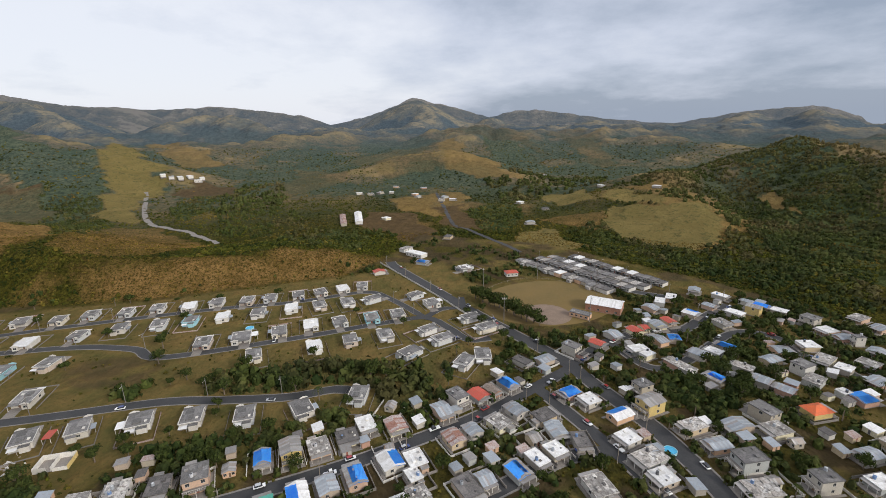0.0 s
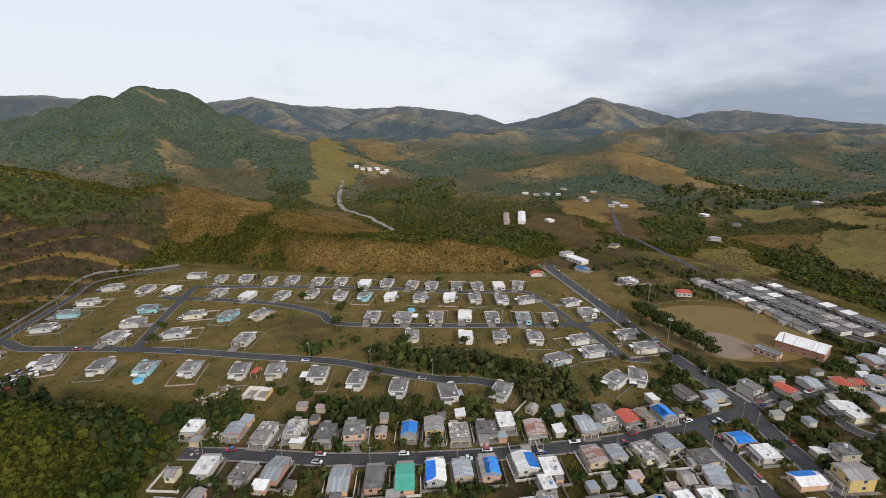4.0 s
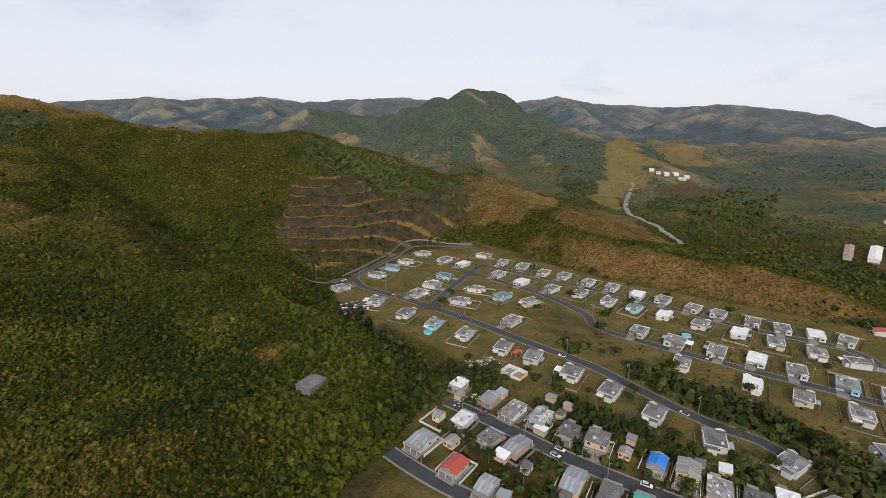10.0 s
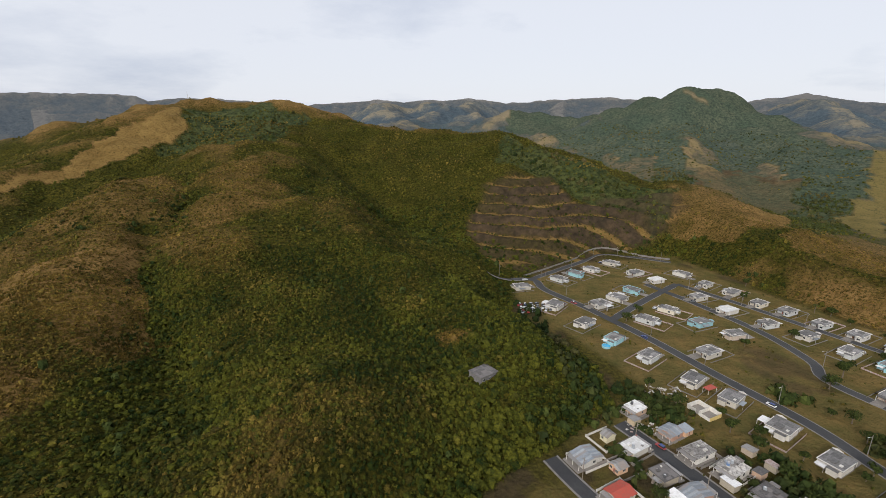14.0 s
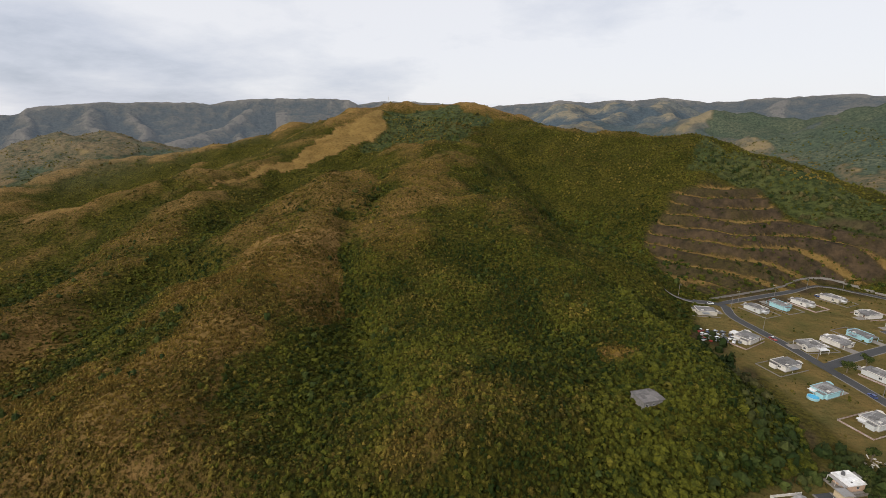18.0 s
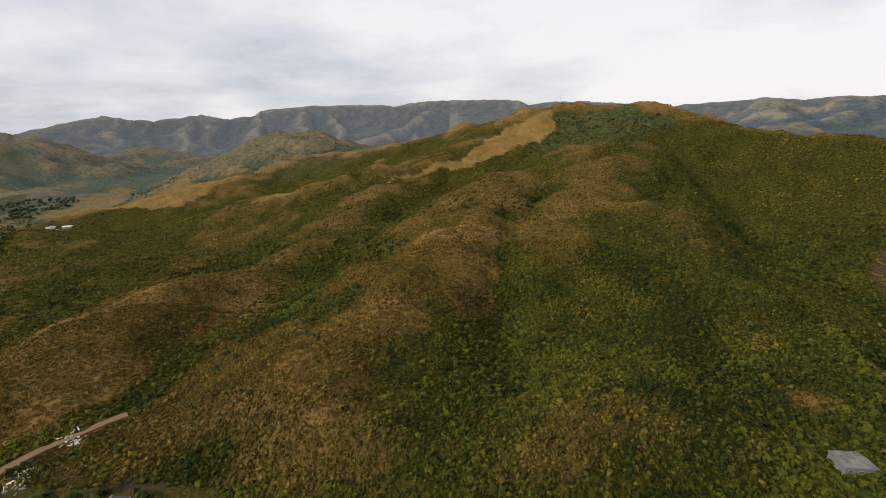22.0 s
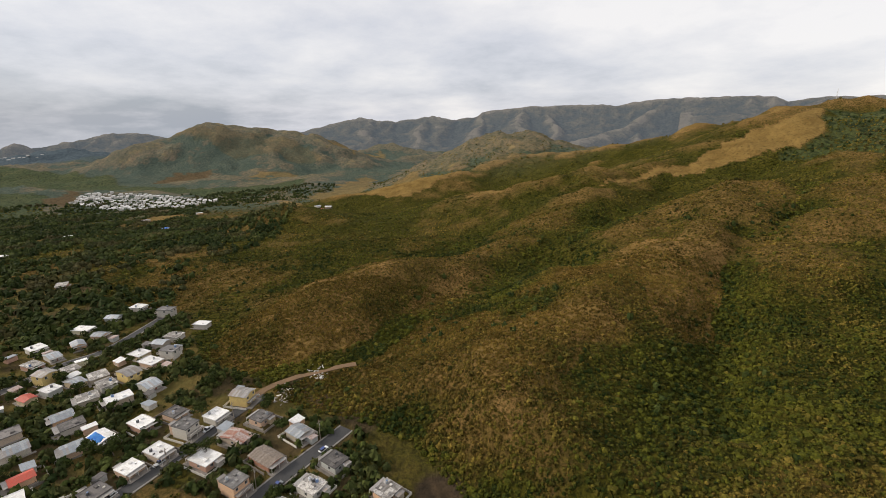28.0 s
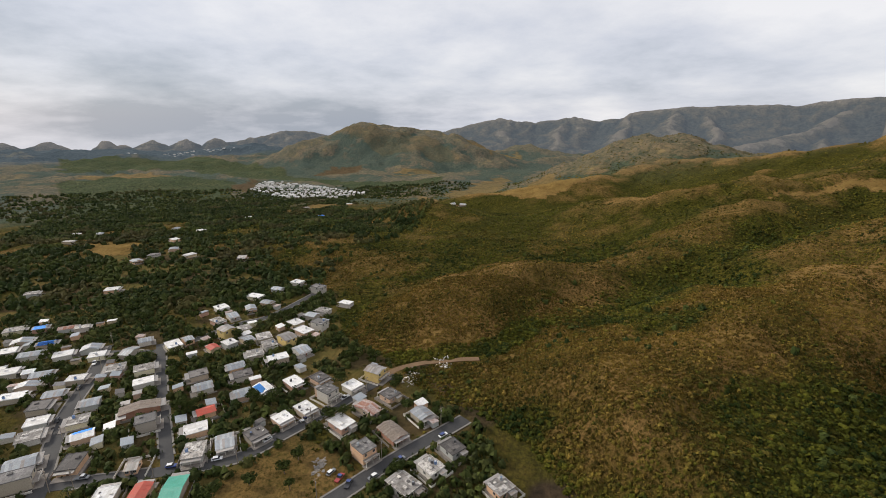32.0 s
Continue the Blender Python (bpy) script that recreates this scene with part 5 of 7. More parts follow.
        for i in range(3):
            bm.faces.new((lo[i], lo[(i + 1) % 3], hi[(i + 1) % 3], hi[i]))
    bmesh.ops.recalc_face_normals(bm, faces=bm.faces)
    return bm


def hip_roof(w, d, h, rise, over):
    bm = bmesh.new()
    a, b = w / 2 + over, d / 2 + over
    top = max(0.2, (d - w) / 2)
    v = [bm.verts.new(p) for p in ((-a, -b, h), (a, -b, h), (a, b, h), (-a, b, h), (0, -top, h + rise), (0, top, h + rise))]
    for f in ((3, 2, 1, 0), (0, 1, 4), (1, 2, 5, 4), (2, 3, 5), (3, 0, 4, 5)):
        bm.faces.new([v[i] for i in f])
    return bm


def tarpaulin(w, d, h, rise, x0, x1):
    """A sheet that follows a roof, creased, and hangs a little over its edges."""
    bm = bmesh.new()
    n, k = 9, 7
    rng = random.Random(int(w * 31 + d * 17 + x0 * 7))
    grid = []
    for i in range(n):
        row = []
        for j in range(k):
            x = -w / 2 + w * (x0 + (x1 - x0) * i / (n - 1))
            y = -d / 2 - 0.25 + (d + 0.5) * j / (k - 1)
            z = h + rise * (1 - abs(x) / (w / 2)) + 0.16 + rng.uniform(-0.04, 0.06) - (0.3 if j in (0, k - 1) else 0)
            row.append(bm.verts.new((x + rng.uniform(-0.12, 0.12), y, z)))
        grid.append(row)
    for i in range(n - 1):
        for j in range(k - 1):
            bm.faces.new((grid[i][j], grid[i + 1][j], grid[i + 1][j + 1], grid[i][j + 1]))
    bmesh.ops.solidify(bm, geom=list(bm.faces), thickness=0.03)
    return bm


def flat_roof(w, d, h, over, rim=0.18):
    a, b = w / 2 + over, d / 2 + over
    bm = patched_slab(bmesh.new(), -a, -b, h, a, b, h + 0.2, round(w * 100 + d * 7 + h))
    for q in ((-a, -b, a, -b + 0.18), (-a, b - 0.18, a, b), (-a, -b + 0.18, -a + 0.18, b - 0.18), (a - 0.18, -b + 0.18, a, b - 0.18)):
        box(bm, q[0], q[1], h + 0.2, q[2], q[3], h + 0.2 + rim)
    return bm


KINDS = {  # frontage, depth, storeys, form of roof, roof, wall, what it looks like
    "W": (8.2, 9.5, 1, "flat", "white_roof", "wall", "concrete house with a white-sealed flat roof"),
    "M": (8.0, 9.0, 1, "gable", "metal", "wall", "small house with a bluish-grey sheet metal roof"),
    "T": (8.5, 9.5, 1, "flat", "patchy", "wall_white", "cluttered concrete house with a stained flat roof"),
    "D": (8.2, 9.0, 1, "flat", "dark_roof", "wall", "concrete house with a dark flat roof"),
    "A": (8.0, 9.0, 2, "flat", "concrete", "wall", "two-storey concrete house with a balcony and grey flat roof"),
    "S": (5.0, 5.5, 1, "gable", "metal_grey", "wall", "small shed with a grey metal roof"),
    "B": (7.8, 9.5, 1, "tarp", "metal_grey", "wall", "house whose damaged roof is covered by blue tarpaulin"),
    "Y": (8.2, 9.5, 2, "gable", "metal_grey", "wall_yellow", "yellow two-storey house with a balcony and pale roof"),
    "P": (8.6, 9.5, 1, "flat", "patchy", "wall", "concrete house with a peeling white flat roof"),
    "U": (7.5, 10.0, 1, "gable", "rust", "wall", "wooden house with a rusty zinc roof"),
    "R": (7.0, 8.5, 1, "gable", "red_roof", "wall", "house with a red-painted metal roof"),
    "N": (8.5, 14.0, 1, "gable", "brown_roof", "wall_brick", "long house with a brown-grey roof"),
    "G": (8.0, 12.0, 1, "gable", "green_roof", "wall", "house with a green-painted metal roof"),
    "C": (8.0, 9.5, 1, "half", "white_roof", "wall", "house with a pale roof partly covered by blue tarpaulin"),
    "O": (9.0, 11.0, 1, "hip", "orange_roof", "wall_yellow", "ochre house with an orange hipped tile roof"),
}
MADE = {}


def village_house(kind, variant, plain=False):
    w, d, storeys, form, roof, wall, label = KINDS[kind]
    w, d = w * (1, 0.92, 1.06)[variant], d * (1, 1.1, 0.9)[variant]
    h = 2.6 * storeys
    rise = 0.0 if form in ("flat",) else (0.9, 1.1, 0.75)[variant]
    along_x = variant == 1 and form == "gable"
    root = thing("house" if kind != "S" else "shed", label, "house" if kind != "S" else "shed", "village houses")
    if form in ("gable", "tarp", "half"):
        part("wall", gable_walls(w, d, h, rise, along_x), M[wall], root)
        part("roof", gable_roof(w, d, h, rise, 0.45, along_x), M[roof], root)
    elif form == "hip":
        part("wall", boxes((-w / 2, -d / 2, 0, w / 2, d / 2, h)), M[wall], root)
        part("roof", hip_roof(w, d, h, 2.0, 0.6), M[roof], root)
    else:
        part("wall", boxes((-w / 2, -d / 2, 0, w / 2, d / 2, h)), M[wall], root)
        part("roof", flat_roof(w, d, h, 0.3), M[roof], root)
    if form == "tarp":
        part("tarpaulin", tarpaulin(w + 0.9, d + 0.6, h, rise, 0.02, 0.98 if variant else 0.75), M["tarp"], root, "bright blue tarpaulin")
    if form == "half":
        part("tarpaulin", tarpaulin(w + 0.9, d + 0.6, h, rise, 0.5, 1.0) if variant else tarpaulin(w + 0.9, d + 0.6, h, rise, 0.0, 0.45), M["tarp"], root, "bright blue tarpaulin")
    if form == "flat":
        part("roof_hatch", boxes((w * 0.12, d * 0.1, h + 0.2, w * 0.12 + 1.3, d * 0.1 + 1.6, h + 0.75)), M[roof], root)
        if variant != 1 and not plain:
            part("roof_extension", flat_roof(w * 0.46, 2.6, h - 0.35, 0.0, 0.08), M["metal_grey"], root, "grey metal lean-to roof").matrix_basis = pose(-w * 0.2, d / 2 + 1.35, 0)
            part("extension_wall", boxes((-w * 0.2 - w * 0.21, d / 2, 0, -w * 0.2 + w * 0.21, d / 2 + 2.4, h - 0.35)), M[wall], root)
    if form == "flat" and not plain:
        rng = random.Random(ord(kind) + variant)
        for _ in range(4 if kind in "TP" else 2):
            x, y, s, k = rng.uniform(-0.42, 0.42) * w, rng.uniform(-0.42, 0.42) * d, rng.uniform(0.25, 0.7), rng.uniform(0.3, 1.2)
            part("roof_block", boxes((x - s, y - s * k, h + 0.19, x + s, y + s * k, h + 0.2 + rng.uniform(0.1, 0.5))), M[rng.choice(("wall_white", "metal_grey", "dark_roof"))], root)
    opening("door", 0.4, -d / 2, 0.08, 0.95, 2.05, 0, root, True)
    opening("window", -w * 0.30, -d / 2, 1.0, 1.3, 1.1, 0, root)
    if not plain:
        opening("window", w * 0.33, -d / 2, 1.0, 1.2, 1.1, 0, root)
    if not plain:
        opening("window", w / 2, 0.6, 1.0, 1.3, 1.1, 1, root)
        opening("window", w * 0.15, d / 2, 1.0, 1.3, 1.1, 2, root)
    if kind != "S":
        # a porch along the front
        part("porch_roof", boxes((-w / 2, -d / 2 - 2.2, 2.35, w / 2, -d / 2, 2.5)), M["metal_grey"] if storeys == 1 else M["slab"], root)
        for x in () if plain else (-w / 2 + 0.15, 0, w / 2 - 0.15):
            part("post", boxes((x - 0.09, -d / 2 - 2.15, 0.12, x + 0.09, -d / 2 - 1.97, 2.35)), M["wall_white"], root)
        part("foundation", boxes((-w / 2 - 0.15, -d / 2 - 0.02, -1.5, w / 2 + 0.15, d / 2 + 0.15, 0.02), (-w / 2 - 0.8, -d / 2 - 3.2, -0.6, w / 2 + 0.8, -d / 2 - 0.02, 0.12), (w / 2 + 0.15, -d / 2, -0.6, w / 2 + 1.3, d / 2 + 1.6, 0.06)), M["slab"], root)
    if storeys == 2:
        for x in (-w * 0.3, w * 0.3):
            opening("window", x, -d / 2, 3.5, 1.3, 1.2, 0, root)
            opening("window", x * 0.8, d / 2, 3.5, 1.3, 1.2, 2, root)
        opening("window", w / 2, 0.6, 3.5, 1.3, 1.2, 1, root)
        rail = boxes((-w / 2, -d / 2 - 2.18, 3.3, w / 2, -d / 2 - 2.1, 3.4))
        for i in range(13):
            x = -w / 2 + 0.05 + (w - 0.1) * i / 12
            box(rail, x - 0.04, -d / 2 - 2.17, 2.5, x + 0.04, -d / 2 - 2.11, 3.3)
        part("balcony_railing", rail, M["wall_white"], root)
    return root


def lean_to(kind):
    """A backyard shed of sheet metal or blocks."""
    w, d, h = ((3.6, 4.6, 2.3), (4.4, 3.4, 2.4), (5.4, 4.2, 2.5))[kind % 3]
    root = thing("backyard_shed", "small backyard shed with a sloping sheet roof", "shed", "backyard sheds")
    part("wall", boxes((-w / 2, -d / 2, -0.5, w / 2, d / 2, h)), M["wall"], root)
    bm = boxes((-w / 2 - 0.3, -d / 2 - 0.3, h, w / 2 + 0.3, d / 2 + 0.3, h + 0.1))
    for v in bm.verts:
        v.co.z += 0.12 * (v.co.y + d / 2)
    part("roof", bm, M[("metal", "rust", "white_roof", "metal_grey", "dark_roof", "metal")[kind]], root)
    opening("door", 0, -d / 2, 0.05, 0.85, 1.95, 0, root, True)
    return root


ESTATE_KINDS = {
    "e": ("concrete", "wall_estate", "low concrete estate house with a grey flat roof"),
    "w": ("white_roof", "wall_white", "low estate house with a white-sealed flat roof"),
    "t": ("concrete", "wall_aqua", "low estate house with aqua walls and grey roof"),
    "f": ("concrete", "wall_white", "enlarged estate house with a carport and grey flat roof"),
}


def estate_house(kind, variant):
    roof, wall, label = ESTATE_KINDS[kind]
    w, d, h = (8.4, 9.8, 2.8) if kind != "f" else (10.0, 9.8, 2.8)
    s = -1 if variant == 1 else 1
    root = thing("estate_house", label, "house", "estate houses")
    a = boxes((-w / 2, -d / 2, 0, w / 2, d / 2, h))
    box(a, *sorted((s * w * 0.12, s * w / 2))[:1], -d / 2 - 2.2, 0, sorted((s * w * 0.12, s * w / 2))[1], -d / 2, h)
    box(a, *sorted((s * -w * 0.40, s * w * 0.02))[:1], d / 2, -0.5, sorted((s * -w * 0.40, s * w * 0.02))[1], d / 2 + 2.0, h - 0.3)
    part("wall", a, M[wall], root)
    lo, hi = sorted((s * (w * 0.12 - 0.3), s * (w / 2 + 0.3)))
    r = patched_slab(bmesh.new(), -w / 2 - 0.35, -d / 2 - 0.35, h, w / 2 + 0.35, d / 2 + 0.35, h + 0.2, ord(kind) + 7 * variant)
    box(r, lo, -d / 2 - 2.6, h, hi, -d / 2 - 0.36, h + 0.2)
    box(r, *sorted((s * -w * 0.42, s * w * 0.05))[:1], d / 2 + 0.36, h - 0.3, sorted((s * -w * 0.42, s * w * 0.05))[1], d / 2 + 2.2, h - 0.12)
    part("roof", r, M[roof], root)
    # the gabled parapet over the front wing
    g = bmesh.new()
    m = (lo + hi) / 2
    q = [(lo, h + 0.2), (hi, h + 0.2), (hi, h + 0.45), (m, h + 1.15), (lo, h + 0.45)]
    rows = [[g.verts.new((x, y, z)) for x, z in q] for y in (-d / 2 - 2.6, -d / 2 - 2.35)]
    g.faces.new(rows[0])
    g.faces.new(rows[1][::-1])
    for i in range(5):
        g.faces.new((rows[0][i], rows[1][i], rows[1][(i + 1) % 5], rows[0][(i + 1) % 5]))
    bmesh.ops.recalc_face_normals(g, faces=g.faces)
    x1, y1 = w / 2 + 0.35, d / 2 + 0.35
    for q in ((-x1, y1 - 0.3, x1, y1), (-x1, -y1 + 0.3, -x1 + 0.3, y1 - 0.3), (x1 - 0.3, -y1 + 0.3, x1, y1 - 0.3)):
        box(g, q[0], q[1], h + 0.2, q[2], q[3], h + 0.42)
    part("parapet", g, M["wall_white"] if kind != "t" else M[wall], root)
    if variant == 0:
        part("roof_block", boxes((-w * 0.1, -d * 0.05, h + 0.2, w * 0.22, d * 0.3, h + 0.75)), M[roof], root)
    part("solar_heater", boxes((-w * 0.36, d * 0.12, h + 0.2, -w * 0.36 + 1.1, d * 0.12 + 1.5, h + 0.5)), M["wall_white"], root)
    # carport beside the front wing
    c0, c1 = sorted((s * -w / 2, s * (w * 0.12 - 0.32)))
    part("carport_roof", boxes((c0, -d / 2 - 2.6, h - 0.12, c1, -d / 2 - 0.37, h + 0.06)), M[roof], root)
    for x in ((c0 + 0.15) if s > 0 else (c1 - 0.15),):
        part("post", boxes((x - 0.1, -d / 2 - 2.5, 0, x + 0.1, -d / 2 - 2.3, h - 0.12)), M[wall], root)
    part("driveway", boxes((c0, -d / 2 - 7.5, -0.6, c1, -d / 2, 0.06)), M["slab"], root)
    part("foundation", boxes((-w / 2 - 0.3, -d / 2 + 0.01, -1.5, w / 2 + 0.3, d / 2 + 0.3, 0.03)), M["slab"], root)
    opening("door", s * -w * 0.1, -d / 2, 0.06, 0.95, 2.05, 0, root, True)
    opening("window", s * w * 0.31, -d / 2 - 2.2, 1.0, 1.6, 1.1, 0, root)
    for x in (-w * 0.1,):
        opening("window", x, d / 2, 1.0, 1.4, 1.1, 2, root)
    opening("window", w / 2 * s, 1.2, 1.0, 1.4, 1.1, 1 if s > 0 else 3, root)
    a0, a1 = (0.5, w / 2 - 0.2) if variant == 0 else (-w / 2 - 2.6, -w / 2 - 0.36)
    b0, b1 = (d / 2 + 0.36, d / 2 + 3.0) if variant == 0 else (-1.5, 3.2)
    part("awning", boxes((a0, b0, 2.25, a1, b1, 2.33)), M[("white_roof", "metal")[variant]], root, "pale sheet awning")
    part("awning_post", boxes((a0 + 0.1, b1 - 0.2, -0.3, a0 + 0.2, b1 - 0.1, 2.25)), M["frame"], root)
    if kind == "f":
        part("terrace_roof", boxes((w / 2 + 0.36, -2.2, h - 0.2, w / 2 + 4.0, 3.6, h - 0.05)), M["white_roof"], root)
        for y in (-2.0, 3.4):
            part("post", boxes((w / 2 + 3.7, y - 0.1, 0, w / 2 + 3.9, y + 0.1, h - 0.2)), M[wall], root)
    return root


def yard_wall(kind):
    """A low wall on three sides of a plot."""
    w, back, front, tall, thick, label = ((7.4, 12.5, -8.5, 0.55, 0.10, "low grey block wall round a house plot"), (7.3, 13.5, -7.0, 0.8, 0.06, "thin rusty wire fence round a house plot"), (5.7, 7.6, -5.4, 1.2, 0.16, "stained concrete wall round a back yard"), (5.9, 7.0, -5.4, 1.1, 0.16, "whitewashed wall round a village plot"))[kind]
    bm = boxes((-w, front, -0.6, -w + thick, back, tall), (w - thick, front, -0.6, w, back, tall), (-w + thick, back - thick, -0.6, w - thick, back, tall))
    for x in (-w + thick / 2, w - thick / 2):
        for i in range(6):
            y = front + (back - front) * i / 5
            box(bm, x - thick, y - 0.14, -0.6, x + thick, y + 0.14, tall + 0.12)
    me = bpy.data.meshes.new("plot_fence")
    bm.to_mesh(me)
    bm.free()
    me.materials.append(M[("kerb", "rust", "slab", "wall_white")[kind]])
    return tagged(new("plot_fence", me), label, "fence", "plot fences")


def placed(key, build, m, scale=(1, 1, 1)):
    """A thing built once and copied after that."""
    if key not in MADE:
        ob = MADE[key] = build()
        ob.matrix_basis = m
    else:
        MADE[key].scale, old = (1, 1, 1), MADE[key].scale.copy()
        ob = copy_thing(MADE[key], m)
        MADE[key].scale = old
    ob.scale = scale
    return ob


def ground_z(x, y):
    return float(height(np.array([x]), np.array([y]))[0])


# ---- plants in quantity ----
def shrub_shapes(count, blades, seed, tall=1.0, k=5):
    """Shapes of unit size: a lumpy dome under loose sprays of leaves, as triangles (count, tris, 3, 3)."""
    rng = np.random.default_rng(seed)
    out = []
    for _ in range(count):
        tris = []
        a = np.arange(k) * 2 * np.pi / k + rng.random()
        rim = np.stack([np.cos(a), np.sin(a), 0 * a], -1) * rng.uniform(0.55, 1.0, (k, 1)) * 0.85 + (0, 0, -0.15)
        mid = np.stack([np.cos(a + 0.5), np.sin(a + 0.5), 0 * a], -1) * rng.uniform(0.4, 0.75, (k, 1)) + np.stack([0 * a, 0 * a, rng.uniform(0.35, 0.8, k)], -1)
        top = np.array([rng.uniform(-0.2, 0.2), rng.uniform(-0.2, 0.2), rng.uniform(0.75, 1.0)])
        for i in range(k):
            j = (i + 1) % k
            tris += [(rim[i], rim[j], mid[i]), (mid[i], mid[j], top)] if i % 2 else [(rim[i], rim[j], mid[i]), (mid[i], rim[j], mid[j]), (mid[i], mid[j], top)]
        for _ in range(blades):
            d = rng.normal(size=3)
            d[2] = abs(d[2]) + 0.15
            d /= np.linalg.norm(d)
            c = d * rng.uniform(0.65, 1.0)
            u = np.cross(d, rng.normal(size=3))
            u /= np.linalg.norm(u)
            w = np.cross(u, d) * 0.8 + d * rng.uniform(-0.5, 0.7)
            size = rng.uniform(0.22, 0.42) * (0.72 if blades > 12 else 1)
            tris.append((c - u * size, c + u * size, c + w * size * 1.6))
        t = np.array(tris)
        t[..., 2] *= tall
        out.append(t)
    n = min(len(t) for t in out)
    return np.stack([t[:n] for t in out])


def tufts(count, blades, seed):
    """Tufts of tall grass of unit size, as triangles."""
    rng = np.random.default_rng(seed)
    a, r = rng.random((count, blades)) * 2 * np.pi, rng.uniform(0.1, 0.9, (count, blades))
    foot = np.stack([np.cos(a) * r, np.sin(a) * r, 0 * a], -1)
    lean = rng.normal(0, 0.35, (count, blades, 3)) * (1, 1, 0) + np.stack([0 * a, 0 * a, rng.uniform(0.5, 1.0, (count, blades))], -1)
    b = rng.random((count, blades)) * 2 * np.pi
    side = np.stack([np.cos(b), np.sin(b), 0 * b], -1) * rng.uniform(0.25, 0.5, (count, blades, 1))
    return np.stack([foot - side, foot + side, foot + lean], 2)


def plants(name, shapes, x, y, size, dry, tone, material, label, sink=0.1, category="shrubs"):
    """One mesh of many plants, each a shape turned, sized and set on the ground."""
    rng = np.random.default_rng(len(x))
    pick, turn = rng.integers(0, len(shapes), len(x)), rng.random(len(x)) * 2 * np.pi
    t = shapes[pick].copy()
    c, s = np.cos(turn)[:, None, None], np.sin(turn)[:, None, None]
    px, py = t[..., 0] * c - t[..., 1] * s, t[..., 0] * s + t[..., 1] * c
    k = size[:, None, None]
    verts = np.stack([px * k + x[:, None, None], py * k + y[:, None, None], t[..., 2] * k * rng.uniform(0.75, 1.25, len(x))[:, None, None] + (height(x, y) - sink * size)[:, None, None]], -1).reshape(-1, 3)
    faces = np.arange(len(verts)).reshape(-1, 3)
    per = shapes.shape[1] * 3
    leafy = np.clip(np.repeat(tone, per) + np.repeat(rng.normal(0, 0.13, len(faces)), 3), 0, 1)
    me = mesh_of(name, verts, faces, material, False, [("dry", np.repeat(dry, per)), ("tone", leafy)])
    return tagged(new(name, me), label, category, kind="stuff")

# ---- houses along the streets: kinds, then places ----
ESTATE_NORTH = "eeweettfefeteeeeeeeeeweeefeteeefeeee", [(141, 338), (150, 315), (158, 299), (183, 312), (120, 323), (105, 313), (132, 280), (117, 267), (90, 302), (103, 257), (141, 247), (149, 229), (159, 214), (122, 233), (135, 196), (188, 290), (197, 275), (202, 256), (211, 244), (217, 226), (170, 267), (176, 246), (187, 227), (197, 212), (59, 287), (74, 255), (84, 230), (93, 210), (103, 192), (113, 171), (121, 157), (128, 138), (133, 120), (137, 101), (144, 81), (156, 63)]
ESTATE_EAST = "weeeeeweeetweweeeefeweteeweeeeeefeeeee", [(230, 195), (238, 182), (243, 165), (249, 153), (256, 138), (262, 126), (270, 114), (277, 103), (225, 212), (204, 194), (211, 180), (218, 165), (226, 148), (235, 132), (241, 117), (248, 102), (255, 89), (189, 156), (197, 140), (206, 124), (216, 111), (222, 97), (229, 81), (236, 68), (180, 123), (192, 98), (201, 83), (209, 67), (218, 47), (209, 38), (193, 51), (265, 64), (254, 52), (236, 27), (225, 17), (188, 24), (195, 16), (322, 40)]
STREET_NORTH = "WMTTDASBYPDWUSMARNB", [(79, 151), (86, 137), (90, 126), (97, 118), (101, 107), (105, 97), (111, 90), (117, 82), (121, 74), (125, 66), (131, 58), (139, 54), (140, 43), (151, 48), (151, 28), (159, 23), (163, 15), (167, 10), (173, 4)]
STREET_SOUTH = "SWDSMMRMMDGCMBCW", [(62, 135), (69, 129), (73, 116), (60, 120), (51, 125), (79, 108), (56, 109), (61, 97), (86, 87), (92, 78), (97, 70), (104, 63), (109, 56), (114, 49), (122, 40), (124, 32)]
CROSSROADS = "UMPMDMBWWDSMDPBWCWPWAYMDADRMWAWSP", [(136, 21), (141, 15), (147, 6), (155, 0), (115, 14), (119, 9), (124, -1), (130, -7), (135, -13), (141, -22), (140, -6), (146, -14), (153, -10), (121, -25), (170, -21), (166, -28), (158, -38), (145, -38), (136, -43), (128, -45), (177, -50), (165, -50), (195, -12), (192, -2), (206, -25), (203, -29), (215, -38), (225, -47), (211, -56), (156, 25), (117, 31), (128, 42), (110, 28)]
EAST_QUARTER = "MBWPPMWBBMRRRCMWMWWMPWYBWMAWMAMWMPWAPM", [(222, -68), (225, -76), (206, -59), (200, -69), (195, -73), (210, -83), (213, -90), (219, -98), (189, -82), (240, -72), (245, -79), (231, -59), (235, -64), (258, -94), (270, -108), (287, -120), (295, -108), (280, -90), (273, -82), (263, -74), (247, -106), (261, -118), (265, -129), (274, -137), (267, -143), (279, -132), (255, -152), (244, -154), (237, -157), (233, -161), (223, -163), (226, -136), (219, -121), (212, -135), (205, -139), (202, -121), (193, -121), (184, -106)]
EAST_SLOPE = "MPMOAPMPMAPSSMPMPMBAPMAWBW", [(209, -112), (200, -97), (190, -100), (171, -110), (166, -90), (157, -90), (158, -78), (155, -62), (146, -67), (138, -73), (127, -72), (151, -93), (131, -77), (196, -147), (211, -152), (184, -147), (262, -179), (250, -182), (213, -169), (174, -147), (155, -126), (148, -113), (132, -91), (135, -108), (182, -132), (185, -127)]
